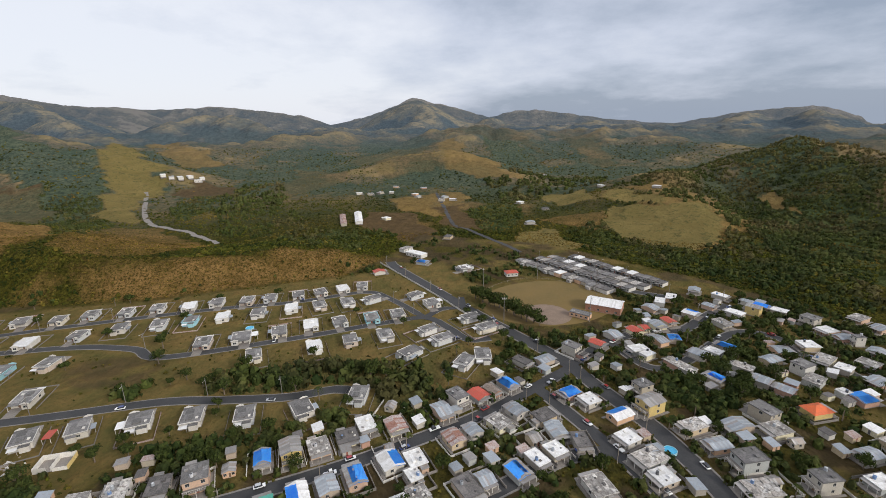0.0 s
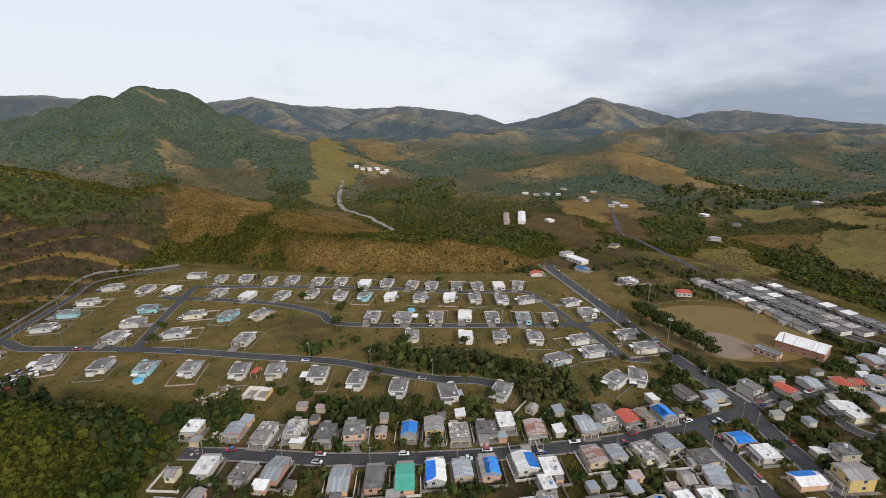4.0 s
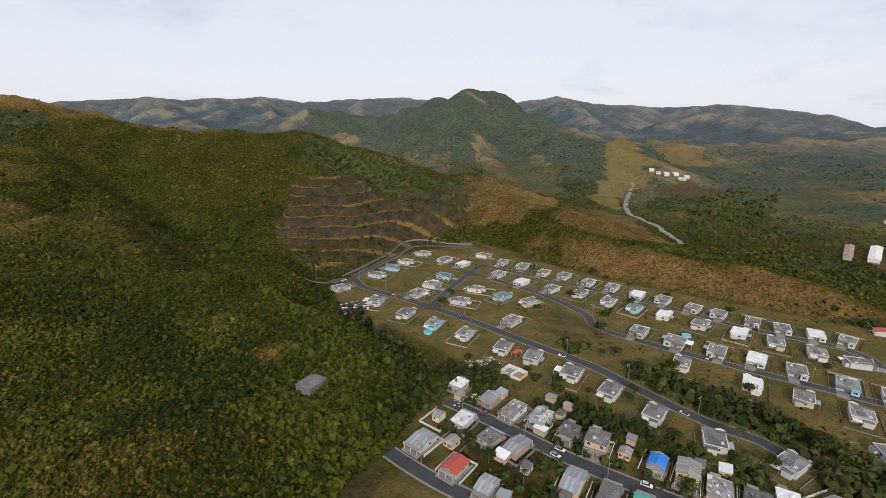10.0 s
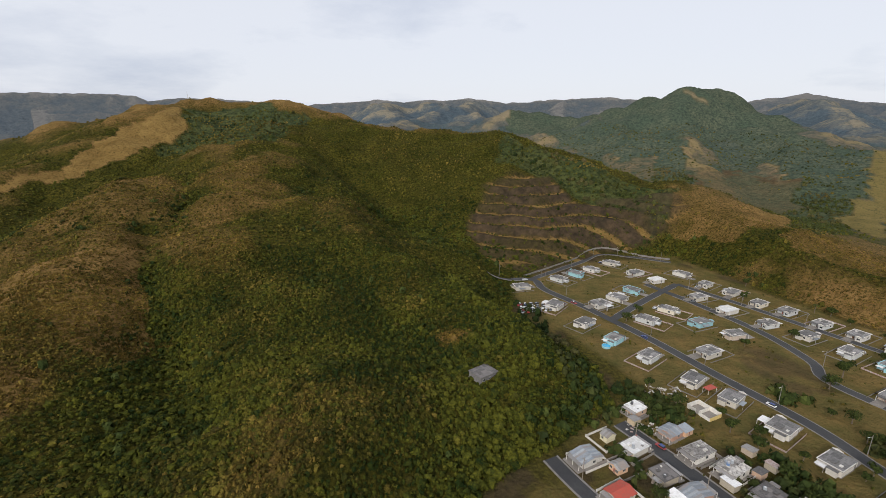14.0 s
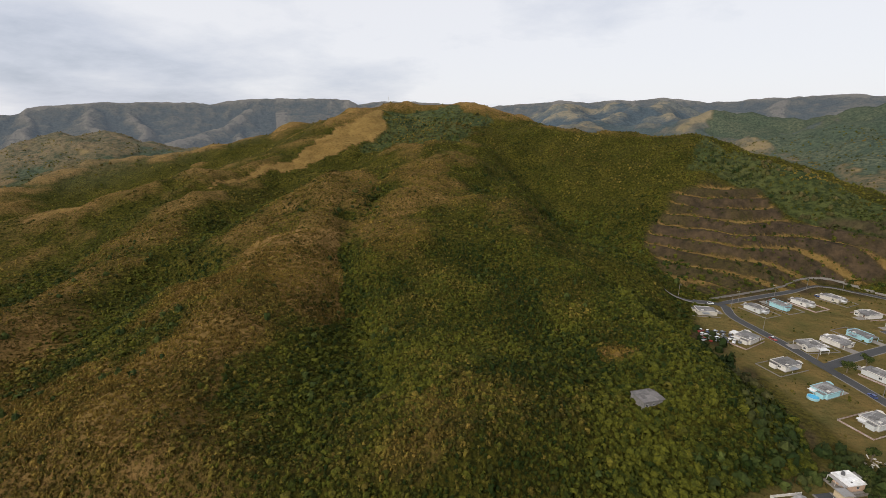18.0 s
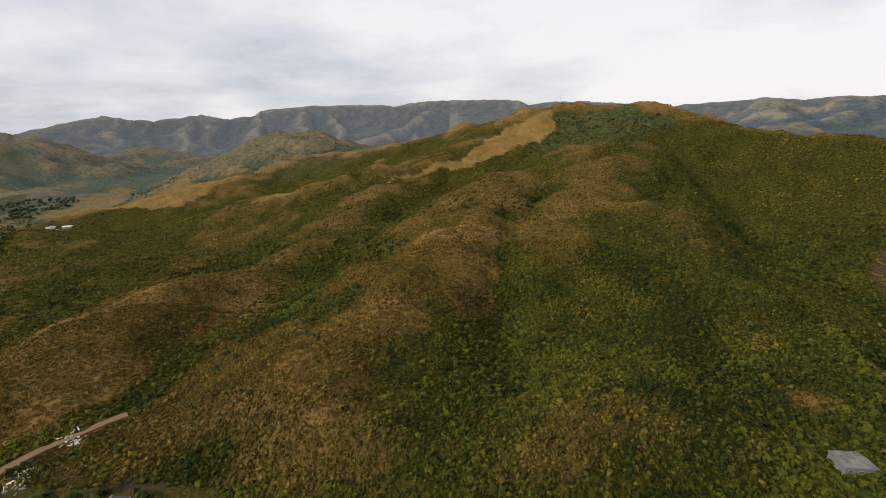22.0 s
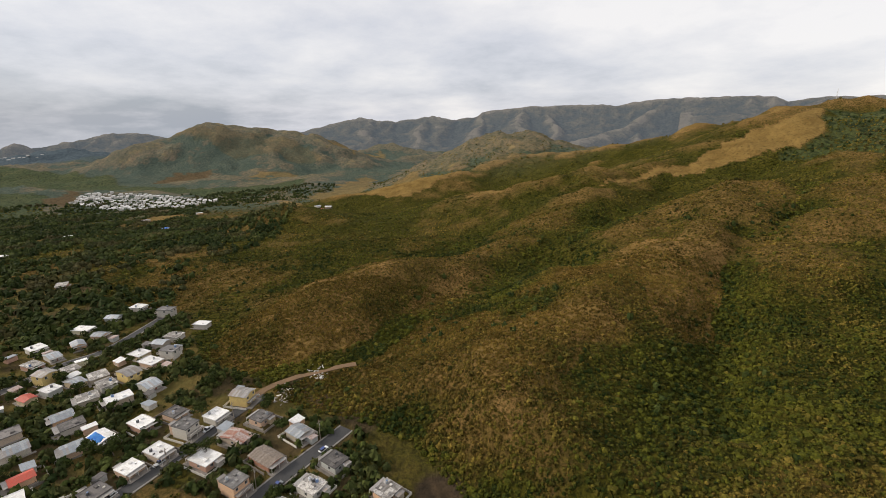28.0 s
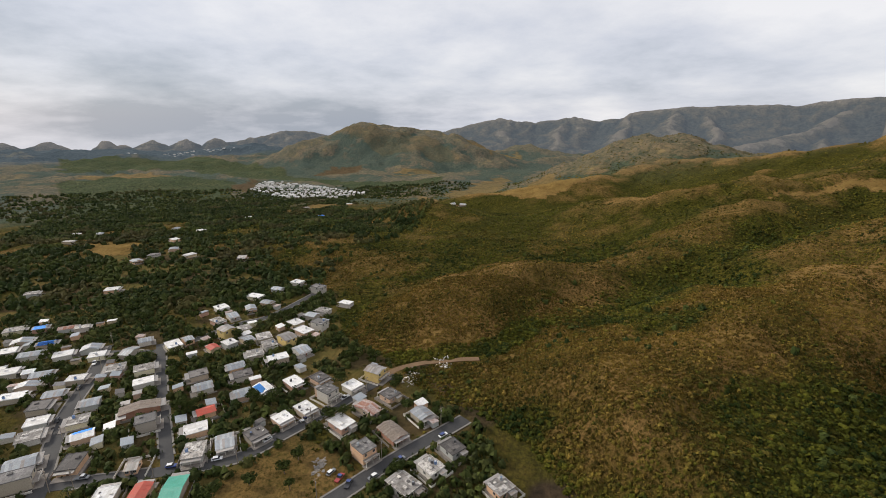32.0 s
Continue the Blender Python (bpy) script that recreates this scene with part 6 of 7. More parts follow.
WEST_STREET = "WWWUAWYDMNADTPPDMPWRMCWDDMD", [(-160, -54), (-165, -46), (-154, -31), (-162, -21), (-174, -38), (-179, -28), (-187, -18), (-170, -12), (-155, 0), (-146, -12), (-136, -22), (-134, 9), (-126, 0), (-119, -9), (-114, 21), (-152, -62), (-149, -72), (-145, -81), (-158, -85), (-169, -85), (-180, -74), (-183, -66), (-186, -54), (-188, -43), (-199, -98), (-188, -92), (-196, -78)]
WEST_QUARTER = "WMPYPMWRWAWPYPMWMMWMWAMMWMPMWP", [(-209, -65), (-216, -55), (-224, -72), (-228, -64), (-215, -77), (-204, -83), (-229, -93), (-225, -100), (-239, -57), (-244, -49), (-250, -63), (-246, -90), (-241, -98), (-234, -77), (-232, -85), (-231, -121), (-238, -138), (-236, -116), (-320, -73), (-308, -84), (-296, -96), (-302, -56), (-284, -86), (-276, -94), (-279, -112), (-266, -102), (-259, -108), (-259, -55), (-275, -36), (-265, -49)]
WEST_BLOCK = "MADCPWPMDMWWMMWMWWMWMPPWNAMBPBUPWRGSP", [(-147, -137), (-138, -132), (-145, -120), (-160, -125), (-162, -144), (-171, -147), (-170, -132), (-182, -134), (-182, -153), (-191, -153), (-191, -169), (-203, -151), (-200, -169), (-209, -169), (-213, -185), (-230, -187), (-235, -200), (-228, -171), (-233, -161), (-225, -154), (-226, -140), (-210, -138), (-208, -125), (-196, -120), (-175, -112), (-164, -105), (-246, -201), (-242, -187), (-262, -215), (-263, -203), (-261, -188), (-260, -180), (-128, -101), (-128, -91), (-127, -81), (-141, -99), (-322, -245)]

VACANT = [(-150, -47), (-138, -31), (-128, -25), (-119, -34), (-112, -44), (-106, -62), (-124, -72), (-137, -62)]
SITES, HOUSES = [], []
for group, (kinds, places) in (("estate", ESTATE_NORTH), ("estate", ESTATE_EAST), ("village", STREET_NORTH), ("village", STREET_SOUTH), ("village", CROSSROADS), ("village", EAST_QUARTER),
                               ("village", EAST_SLOPE), ("village", WEST_STREET), ("village", WEST_QUARTER), ("village", WEST_BLOCK)):
    rng = random.Random(len(places))
    for kind, (x, y) in zip(kinds, places):
        x, y = x * K, y * K
        gap, heading, side = road_angle(x, y)
        turn = math.degrees(heading) + (0 if side > 0 else 180) + rng.uniform(-4, 4)
        variant = rng.randrange(3)
        if group == "estate":
            if (kinds, places) == ESTATE_NORTH and len(SITES) > 24:
                turn += 16  # the lowest row stands askew to its street
            scale = (rng.uniform(0.94, 1.05),) * 2 + (1,)
            ob = placed(("estate", kind, variant % 2), lambda: estate_house(kind, variant % 2), pose(x, y, ground_z(x, y) + 0.1, 0, 0, turn), scale)
        else:
            crowd = min((math.hypot(x - a, y - b) for a, b, _ in SITES), default=99)
            if crowd < 5.5:
                continue
            k = min(1.0, max(0.66, crowd / 10.6)) * rng.uniform(0.86, 1.04)
            plain = math.hypot(x, y) > 215
            ob = placed((kind, variant, plain), lambda: village_house(kind, variant, plain), pose(x, y, ground_z(x, y) + 0.25, 0, 0, turn), (k * rng.uniform(0.86, 1.0), k * rng.uniform(0.94, 1.1), rng.uniform(0.94, 1.12)))
        SITES.append((x, y, 5.6))
        HOUSES.append((ob, kind, group))

# ---- walls and fences round the plots ----
for i, (ob, kind, group) in enumerate(HOUSES):
    x, y = ob.location.x, ob.location.y
    if group == "estate" and i % 5 != 2:
        k = i % 3 % 2
    elif group == "village" and i % 5 and math.hypot(x, y) < 250:
        k = 2 + i % 2
    else:
        continue
    placed(("yard", k), lambda: yard_wall(k), pose(x, y, ground_z(x, y), 0, 0, math.degrees(ob.rotation_euler.z)))

# ---- sheds and lean-tos that fill the back yards ----
def fill_yards():
    rng = random.Random(404)
    roads = np.vstack(ROAD_LINES)
    for x0, x1, y0, y1, count in ((60, 170, 10, 150, 22), (110, 285, -170, 20, 50), (-300, -105, -215, 5, 50)):
        done = tries = 0
        while done < count and tries < 4000:
            tries += 1
            x, y = K * rng.uniform(x0, x1), K * rng.uniform(y0, y1)
            if inside(np.array([x / K]), np.array([y / K]), ESTATE_PLOT)[0] or outside_valley(np.array([x]), np.array([y]))[0] > -1 or math.hypot(x / K - 270, y / K + 17) < 46:
                continue
            near = sorted(math.hypot(x - a, y - b) for a, b, _ in SITES)
            if near[0] < 6.6 or near[0] > 13 or np.hypot(roads[:, 0] - x, roads[:, 1] - y).min() < 6:
                continue
            kind = rng.randrange(6)
            placed(("lean_to", kind), lambda: lean_to(kind), pose(x, y, ground_z(x, y) + 0.1, 0, 0, math.degrees(road_angle(x, y)[1]) + rng.choice((0, 90, 180, 270))))
            SITES.append((x, y, 3.2))
            done += 1


fill_yards()


# ---- single buildings ----
def simple_building(name, label, w, d, h, roof, wall, form="flat", windows=3, over=0.3, rise=1.2):
    root = thing(name, label, "building")
    if form == "gable":
        part("wall", gable_walls(w, d, h, rise, True), M[wall], root)
        part("roof", gable_roof(w, d, h, rise, over, True), M[roof], root)
    elif form == "hip":
        part("wall", boxes((-w / 2, -d / 2, 0, w / 2, d / 2, h)), M[wall], root)
        part("roof", hip_roof(d, w, h, rise, over), M[roof], root).matrix_basis = pose(0, 0, 0, 0, 0, 90)
    else:
        part("wall", boxes((-w / 2, -d / 2, 0, w / 2, d / 2, h)), M[wall], root)
        part("roof", flat_roof(w, d, h, over), M[roof], root)
    for i in range(windows):
        x = -w / 2 + w * (i + 0.5) / windows
        opening("window", x, -d / 2, 1.0, 1.4, 1.1, 0, root)
        opening("window", x, d / 2, 1.0, 1.4, 1.1, 2, root)
    part("plinth", boxes((-w / 2 - 0.2, -d / 2 - 0.2, -2.5, w / 2 + 0.2, d / 2 + 0.2, 0.05)), M["slab"], root)
    return root


def stand(ob, x, y, turn, up=0.1, clear=8):
    x, y = x * K, y * K
    ob.matrix_basis = pose(x, y, ground_z(x, y) + up, 0, 0, turn)
    SITES.append((x, y, clear))
    return ob


stand(simple_building("sports_hall", "sports hall with red walls and a white metal roof", 23, 15, 5.0, "white_roof", "wall_brick", "gable", 4, 0.5, 2.0), 262, -49, 70, clear=14)
stand(simple_building("changing_rooms", "low grey changing rooms beside the ball field", 13, 6, 3.0, "concrete", "wall", "flat", 4), 249, -34, 62)
stand(simple_building("club_house", "cream club house with a red hipped roof", 10, 7, 3.2, "red_roof", "wall", "hip", 3, 0.6, 1.8), 314, 6, 110)
stand(simple_building("school_building", "white low building with a flat roof beside the road", 20, 9, 3.4, "white_roof", "wall_white", "flat", 5), 352, 83, 60, clear=13)
stand(simple_building("school_wing", "white low wing with a grey flat roof", 12, 7, 3.2, "patchy", "wall_white", "flat", 3), 365, 95, 150)
stand(simple_building("farm_shed", "long poultry shed with a white metal roof", 64, 9, 3.0, "white_roof", "wall_white", "gable", 8, 0.5, 1.4), 481, 178, 21, clear=10)
stand(simple_building("farm_shed", "long derelict shed with a rusty dark roof", 60, 7, 2.8, "rust", "wall", "gable", 8, 0.5, 1.2), 471, 192, 23, clear=10)
stand(simple_building("hut", "abandoned grey concrete hut among the scrub", 10.5, 8.5, 3.0, "dark_roof", "concrete", "flat", 3), 19, 156, 35, -0.9, clear=4.5)
for x, y, turn, w in ((682, 555, 45, 26), (677, 567, 40, 16), (697, 549, 50, 20), (691, 530, 130, 14), (679, 584, 45, 18), (708, 535, 45, 12)):
    stand(simple_building("hilltop_building", "white building of a walled hilltop compound", w, 9, 4.5, "white_roof" if w != 16 else "metal", "wall_white", "flat", 3), x, y, turn)
for k, (x, y) in enumerate(((611, 92), (622, 104), (601, 105), (481, 146), (478, -10), (590, 2), (557, -28), (593, -160), (641, 217), (626, 143), (656, 189), (645, 151), (702, 150), (655, 206), (322, 40), (332, 74), (305, 100),
                            (-539, -341), (-539, -317), (-487, -318), (-531, -210), (-559, -247), (-473, -214), (-411, -206), (-407, -176), (-391, -129), (-394, -213), (-323, -196), (-701, -204), (-432, -199), (-817, -136),
                            (-852, -65), (-689, -97), (-695, 107), (-701, 118), (-716, 105), (847, -41), (657, -106), (716, 199), (650, 237), (410, 66))):
    kind = "WMPWMWDWPMWWMPWBR"[k % 17]
    stand(placed((kind, k % 3, True), lambda: village_house(kind, k % 3, True), pose(0, 0, 0)), x, y, k * 47 % 360, 0.3, 9)


ROW_KINDS = [  # roof, wall, label
    ("concrete", "wall", "narrow grey row house with a flat concrete roof"), ("patchy", "wall", "narrow row house with a stained flat roof"), ("dark_roof", "wall_white", "narrow cream row house with a dark weathered roof"),
    ("concrete", "wall_white", "narrow pale row house with a grey flat roof"), ("white_roof", "wall", "narrow row house with a white sealed roof")]


def row_house(variant):
    roof, wall, label = ROW_KINDS[variant]
    root = thing("row_house", label, "house", "row houses")
    w, d, h = 6.0, (7.6, 8.6, 8.0, 9.2, 8.8)[variant], (2.8, 2.7, 2.9, 2.8, 3.1)[variant]
    part("wall", boxes((-w / 2, -d / 2, 0, w / 2, d / 2, h)), M[wall], root)
    part("roof", flat_roof(w, d, h, 0.15, 0.14 + 0.05 * variant), M[roof], root)
    part("carport", boxes((-w / 2 + 0.1, -d / 2 - 2.8, 2.45, 0.6, -d / 2, 2.6), (-w / 2 + 0.1, -d / 2 - 2.8, 0, -w / 2 + 0.3, -d / 2, 2.45)), M["concrete"], root)
    if variant % 2:
        part("rear_lean_to", boxes((-w / 2 + 0.3, d / 2, 0, 0.9, d / 2 + 2.2, 2.2)), M["patchy"], root)
    opening("door", 0.6, -d / 2, 0.06, 0.95, 2.05, 0, root, True)
    opening("window", 2.0, -d / 2, 1.0, 1.3, 1.1, 0, root)
    return root


def place_row_houses():
    rng = random.Random(15)
    for offset, count, turn in ((0, 15, 43.8), (14.5, 15, 223.8), (23.5, 15, 43.8), (39, 14, 223.8)):
        for i in range(count):
            along = (i - (count - 1) / 2) * 5.6 + 0.4 * offset + rng.uniform(-0.35, 0.35)
            off = offset + rng.uniform(-0.9, 0.9)
            x, y = 317 + 0.69 * off - 0.72 * along, -28 - 0.72 * off - 0.69 * along
            v = rng.choice((0, 0, 1, 1, 2, 2, 3, 4) if i % 2 else (0, 1, 2, 2, 3))
            stand(placed(("row", v), lambda: row_house(v), pose(0, 0, 0)), x, y, turn + rng.uniform(-2, 2), 0.1, 6)


place_row_houses()

# the ball field
def disc(name, cx, cy, radius, up, material, squash=1.0, turn=0.0):
    cx, cy, radius = cx * K, cy * K, radius * K
    bm = bmesh.new()
    c, s = math.cos(radians(turn)), math.sin(radians(turn))
    rings = []
    for low in (0, 0.4):
        ring = []
        for i in range(48):
            a = 2 * math.pi * i / 48
            u, w = radius * math.cos(a), radius * squash * math.sin(a)
            ring.append(bm.verts.new((cx + u * c - w * s, cy + u * s + w * c, up - low)))
        rings.append(ring)
    bm.faces.new(rings[0])
    for i in range(48):
        j = (i + 1) % 48
        bm.faces.new((rings[0][j], rings[0][i], rings[1][i], rings[1][j]))
    me = bpy.data.meshes.new(name)
    bm.to_mesh(me)
    bm.free()
    me.materials.append(material)
    return new(name, me)


tagged(disc("ball_field", 270, -17, 42, 0.06, M["field"], 0.80, 120), "dry brown grass of a baseball field", "sports field", kind="structure")
tagged(disc("infield", 250, -16, 14, 0.10, M["clay"], 0.95, 20), "brown clay infield of the baseball field", "sports field", kind="structure")

# ---- scrub on the hills ----
def scatter_scrub():
    rng = np.random.default_rng(11)

    def spots(count, near, far, low, high):
        a = np.radians(rng.uniform(low, high, count))
        r = K * np.sqrt(rng.uniform(near ** 2, far ** 2, count))
        return -np.sin(a) * r, np.cos(a) * r

    def clear_of(x, y, margin):
        free = np.ones(len(x), bool)
        for sx, sy, sr in SITES:
            free &= (np.abs(x - sx) > sr + margin) | (np.abs(y - sy) > sr + margin)
        for line, (_, width, _) in zip(ROAD_LINES, ROADS):
            lo, hi = line.min(0) - 12, line.max(0) + 12
            box_in = np.flatnonzero((x > lo[0]) & (x < hi[0]) & (y > lo[1]) & (y < hi[1]))
            if len(box_in):
                free[box_in] &= to_segments(x[box_in], y[box_in], line)[0] > width / 2 + 1 + margin
        return free

    def thin(x, y, power):
        out = outside_valley(x, y)
        d = dryness(x, y)
        clump = NOISE_C.many(x, y, 14, 3)
        keep = (out > 2) & (rng.random(len(x)) < np.clip(1.0 - 0.5 * step01(0.45, 0.7, d) - power * 0.6 * step01(0.75, 0.98, d), 0.03, 1) * step01(0.14, 0.32, clump + 0.12 * (1 - d) - 0.17 * step01(-60, -130, x / K) * step01(0.15, 0.4, d)))
        keep &= (bench_mask(x, y) < 0.3) | (rng.random(len(x)) < 0.28)
        keep &= (x > -90 * K) | (d < 0.45) | (rng.random(len(x)) < 0.45 + 0.55 * step01(0.44, 0.54, NOISE_A.many(x, y, 17, 3)))
        keep &= (x < 150 * K) | (d < 0.30) | (rng.random(len(x)) < 0.16)
        keep &= clear_of(x, y, 0.5)
        return x[keep], y[keep], d[keep]

    near = shrub_shapes(16, 3, 5, 1.0, 4)
    close = shrub_shapes(18, 15, 25, 1.0, 5)
    xa, ya = spots(84000, 55, 270, -75, 100)
    xb, yb = spots(56000, 270, 440, -125, 125)
    x, y, d = thin(np.concatenate([xa, xb]), np.concatenate([ya, yb]), 0.85)
    tone = np.clip(NOISE_A.many(x, y, 26, 4) * 1.5 - 0.32 + rng.normal(0, 0.27, len(x)), 0, 1)
    hollow = np.clip(HOLLOWS(x, y), 0, 1)
    size = 0.78 * rng.uniform(0.7, 1.6, len(x)) * (1 + 0.9 * (rng.random(len(x)) < 0.05 + 0.25 * hollow)) * (1.12 - 0.35 * d) * (1 + 0.25 * step01(240, 480, np.hypot(x, y))) * (1 + 0.3 * step01(-20, 20, x) * step01(330, 240, y))
    dry = np.clip(d * 1.1 - 0.06 + 0.35 * step01(0.52, 0.75, NOISE_B.many(x, y, 24, 3)) + rng.normal(0, 0.22, len(x)) - 0.3 * hollow - 0.22 * step01(-30, 30, x) * step01(330, 240, y) - 0.04, 0, 1)
    at_hand = np.hypot(x, y) < 185 * K
    plants("close_scrub", close, *(v[at_hand] for v in (x, y, size, dry, tone)), M["leaf"], "leafy olive scrub on the slope below the hill", 0.15)
    x, y, size, dry, tone = (v[~at_hand] for v in (x, y, size, dry, tone))
    plants("hillside_scrub", near, x, y, size, dry, tone, M["leaf"], "dense olive and brown scrub covering the hillsides", 0.15)
    # tall dry grass between the shrubs
    gx, gy = spots(90000, 55, 270, -75, 100)
    hx, hy = spots(50000, 270, 440, -125, 125)
    x, y = np.concatenate([gx, hx]), np.concatenate([gy, hy])
    d = dryness(x, y)
    keep = (outside_valley(x, y) > 1) & (rng.random(len(x)) < step01(0.12, 0.45, d)) & (bench_mask(x, y) < 0.2)
    keep &= clear_of(x, y, 0.0)
    x, y, d = x[keep], y[keep], d[keep]
    tone = np.clip(NOISE_A.many(x, y, 20, 3) * 1.6 - 0.3 + rng.normal(0, 0.25, len(x)), 0, 1)
    plants("dry_grass", tufts(8, 6, 15), x, y, rng.uniform(0.6, 1.25, len(x)), np.clip(0.35 + 0.7 * d + rng.normal(0, 0.22, len(x)), 0, 1), tone, M["leaf"], "tall withered grass between the shrubs", 0.0, "grass")
    far = shrub_shapes(10, 1, 6, 1.0, 4)
    xa, ya = spots(26000, 440, 660, -125, 115)
    xb, yb = spots(17000, 660, 1250, -125, 115)
    x, y = np.concatenate([xa, xb]), np.concatenate([ya, yb])
    x, y, d = thin(x, y, 0.93)
    tone = np.clip(NOISE_A.many(x, y, 60, 4) * 1.4 - 0.2 + rng.normal(0, 0.15, len(x)), 0, 1)
    size = rng.uniform(1.1, 2.2, len(x)) * (1.1 - 0.45 * d) * (1 + 0.45 * step01(700, 1000, np.hypot(x, y)))
    dry = np.clip(d * 0.8 + 0.5 * step01(0.5, 0.75, NOISE_B.many(x, y, 60, 3)) + rng.normal(0, 0.1, len(x)), 0, 1)
    plants("distant_scrub", far, x, y, size, dry, tone, M["leaf"], "scrub and low woods on the farther hills", 0.15)

    # woods: closed stands of broad trees in the valleys
    crowns = shrub_shapes(12, 8, 9, 1.25)
    xs, ys, big = [], [], []
    stands = WOODS + [(o, 7.5, 2.0, 3.4) if math.hypot(*o[0]) < 600 else (o, 10.5, 1.6, 2.8) for kind, o in COVERS if kind == "wood"]
    stands.append(([(-1420, -220), (-1500, 200), (-1150, 330), (-1000, 150), (-1120, 0)], 12, 3.0, 4.6))
    frayed = [o for kind, o in COVERS if kind == "wood"]
    for poly, gap, low, high in stands:
        p = np.array(poly, float) * K
        area = (p[:, 0].max() - p[:, 0].min()) * (p[:, 1].max() - p[:, 1].min())
        count = int(area / (gap * K) ** 2)
        x, y = rng.uniform(p[:, 0].min(), p[:, 0].max(), count), rng.uniform(p[:, 1].min(), p[:, 1].max(), count)
        keep = (inside(x, y, p.tolist()) | (poly in frayed)) & (NOISE_B.many(x, y, 45, 4) > 0.36)
        x, y = x[keep], y[keep]
        on = plan_covers(x / K, y / K)
        keep = clear_of(x, y, 1.5) & (np.hypot(x, y) < np.where(x < 0, 1300, 850) * K) & ((on["wood"] > 0.5) | (poly not in frayed)) & (on["grass"] + on["tan"] + on["field"] < 0.5)
        xs.append(x[keep])
        ys.append(y[keep])
        big.append(rng.uniform(low, high, keep.sum()) * 1.12)
    x, y, size = np.concatenate(xs), np.concatenate(ys), np.concatenate(big)
    tone = np.clip(NOISE_A.many(x, y, 30, 4) * 1.3 - 0.36 + rng.normal(0, 0.18, len(x)), 0, 1)
    out_far = step01(330, 620, np.hypot(x, y)) * step01(100, 300, x)
    # relief brought out in the leaf colour: lighter ridges, darker hollows
    lie = HOLLOWS(x, y)
    tone = np.clip(tone + 0.26 * out_far - 0.28 * lie, 0, 1)
    dry = np.clip(0.7 * step01(0.58 - 0.1 * out_far, 0.75, NOISE_C.many(x, y, 50, 3)) + rng.normal(0, 0.1, len(x)) + 0.12 * out_far + 0.30 * np.maximum(-lie, 0), 0, 1)
    plants("valley_woods", crowns, x, y, size, dry, tone, M["tree_leaf"], "dark green woods filling the valley floors", 0.05, "trees")
    # single trees on the hillsides
    x, y = spots(900, 75, 430, -70, 110)
    keep = (outside_valley(x, y) > 6) & (NOISE_C.many(x, y, 60, 3) + 0.25 * HOLLOWS(x, y) > 0.5) & clear_of(x, y, 2)
    x, y = x[keep], y[keep]
    plants("hillside_trees", crowns, x, y, rng.uniform(1.5, 2.9, len(x)), np.zeros(len(x)), rng.uniform(0.1, 0.8, len(x)), M["tree_leaf"], "small dark green trees among the hillside scrub", 0.05, "trees")
    # weeds and bushes in the yards
    x, y = rng.uniform(60, 290, 9000), rng.uniform(-170, 160, 9000)
    x2, y2 = rng.uniform(-330, -90, 9000), rng.uniform(-230, 20, 9000)
    x, y = K * np.concatenate([x, x2]), K * np.concatenate([y, y2])
    plot = inside(x / K, y / K, ESTATE_PLOT) | (inside(x / K, y / K, VACANT) & (NOISE_C.many(x, y, 9, 2) < 0.62)) | (np.hypot(x / K - 270, y / K + 17) < 44)
    keep = (outside_valley(x, y) < 0) & ~plot & (NOISE_A.many(x, y, 16, 3) > 0.45)
    x, y = x[keep], y[keep]
    keep = clear_of(x, y, -0.8)
    x, y = x[keep], y[keep]
    tone = np.clip(rng.normal(0.45, 0.25, len(x)), 0, 1)
    xt, yt = rng.uniform(60, 290, 8500), rng.uniform(-180, 160, 8500)
    xv, yv = rng.uniform(285, 425, 1500), rng.uniform(-25, 150, 1500)
    keep = NOISE_C.many(xv * K, yv * K, 26, 3) > 0.55
    xt, yt = np.concatenate([xt, xv[keep]]), np.concatenate([yt, yv[keep]])
    xu, yu = rng.uniform(-330, -90, 8500), rng.uniform(-235, 25, 8500)
    xt, yt = K * np.concatenate([xt, xu]), K * np.concatenate([yt, yu])
    plot = inside(xt / K, yt / K, ESTATE_PLOT) | inside(xt / K, yt / K, VACANT) | (np.hypot(xt / K - 270, yt / K + 17) < 44)
    keep = (outside_valley(xt, yt) < 0) & ~plot & (NOISE_B.many(xt, yt, 20, 3) > 0.41)
    xt, yt = xt[keep], yt[keep]
    keep = clear_of(xt, yt, 0.0)
    xt, yt = xt[keep], yt[keep]
    plants("yard_trees", crowns, xt, yt, rng.uniform(1.4, 3.3, len(xt)), np.clip(rng.normal(0.1, 0.15, len(xt)), 0, 1), np.clip(rng.normal(0.35, 0.25, len(xt)), 0, 1), M["tree_leaf"], "dark green fruit trees crowding the back yards", 0.0, "trees")
    # hedges and bushes on the estate's lawns
    xe, ye = K * rng.uniform(50, 310, 5000), K * rng.uniform(10, 350, 5000)
    keep = inside(xe / K, ye / K, ESTATE_PLOT) & (NOISE_A.many(xe, ye, 11, 3) > 0.60)
    xe, ye = xe[keep], ye[keep]
    keep = clear_of(xe, ye, 0.3)
    x, y, tone = np.concatenate([x, xe[keep]]), np.concatenate([y, ye[keep]]), np.concatenate([tone, rng.uniform(0.1, 0.7, keep.sum())])
    plants("yard_bushes", near, x, y, rng.uniform(0.5, 1.35, len(x)), np.clip(rng.normal(0.15, 0.2, len(x)), 0, 1), tone, M["leaf"], "bushes and weeds between the village houses", 0.1)


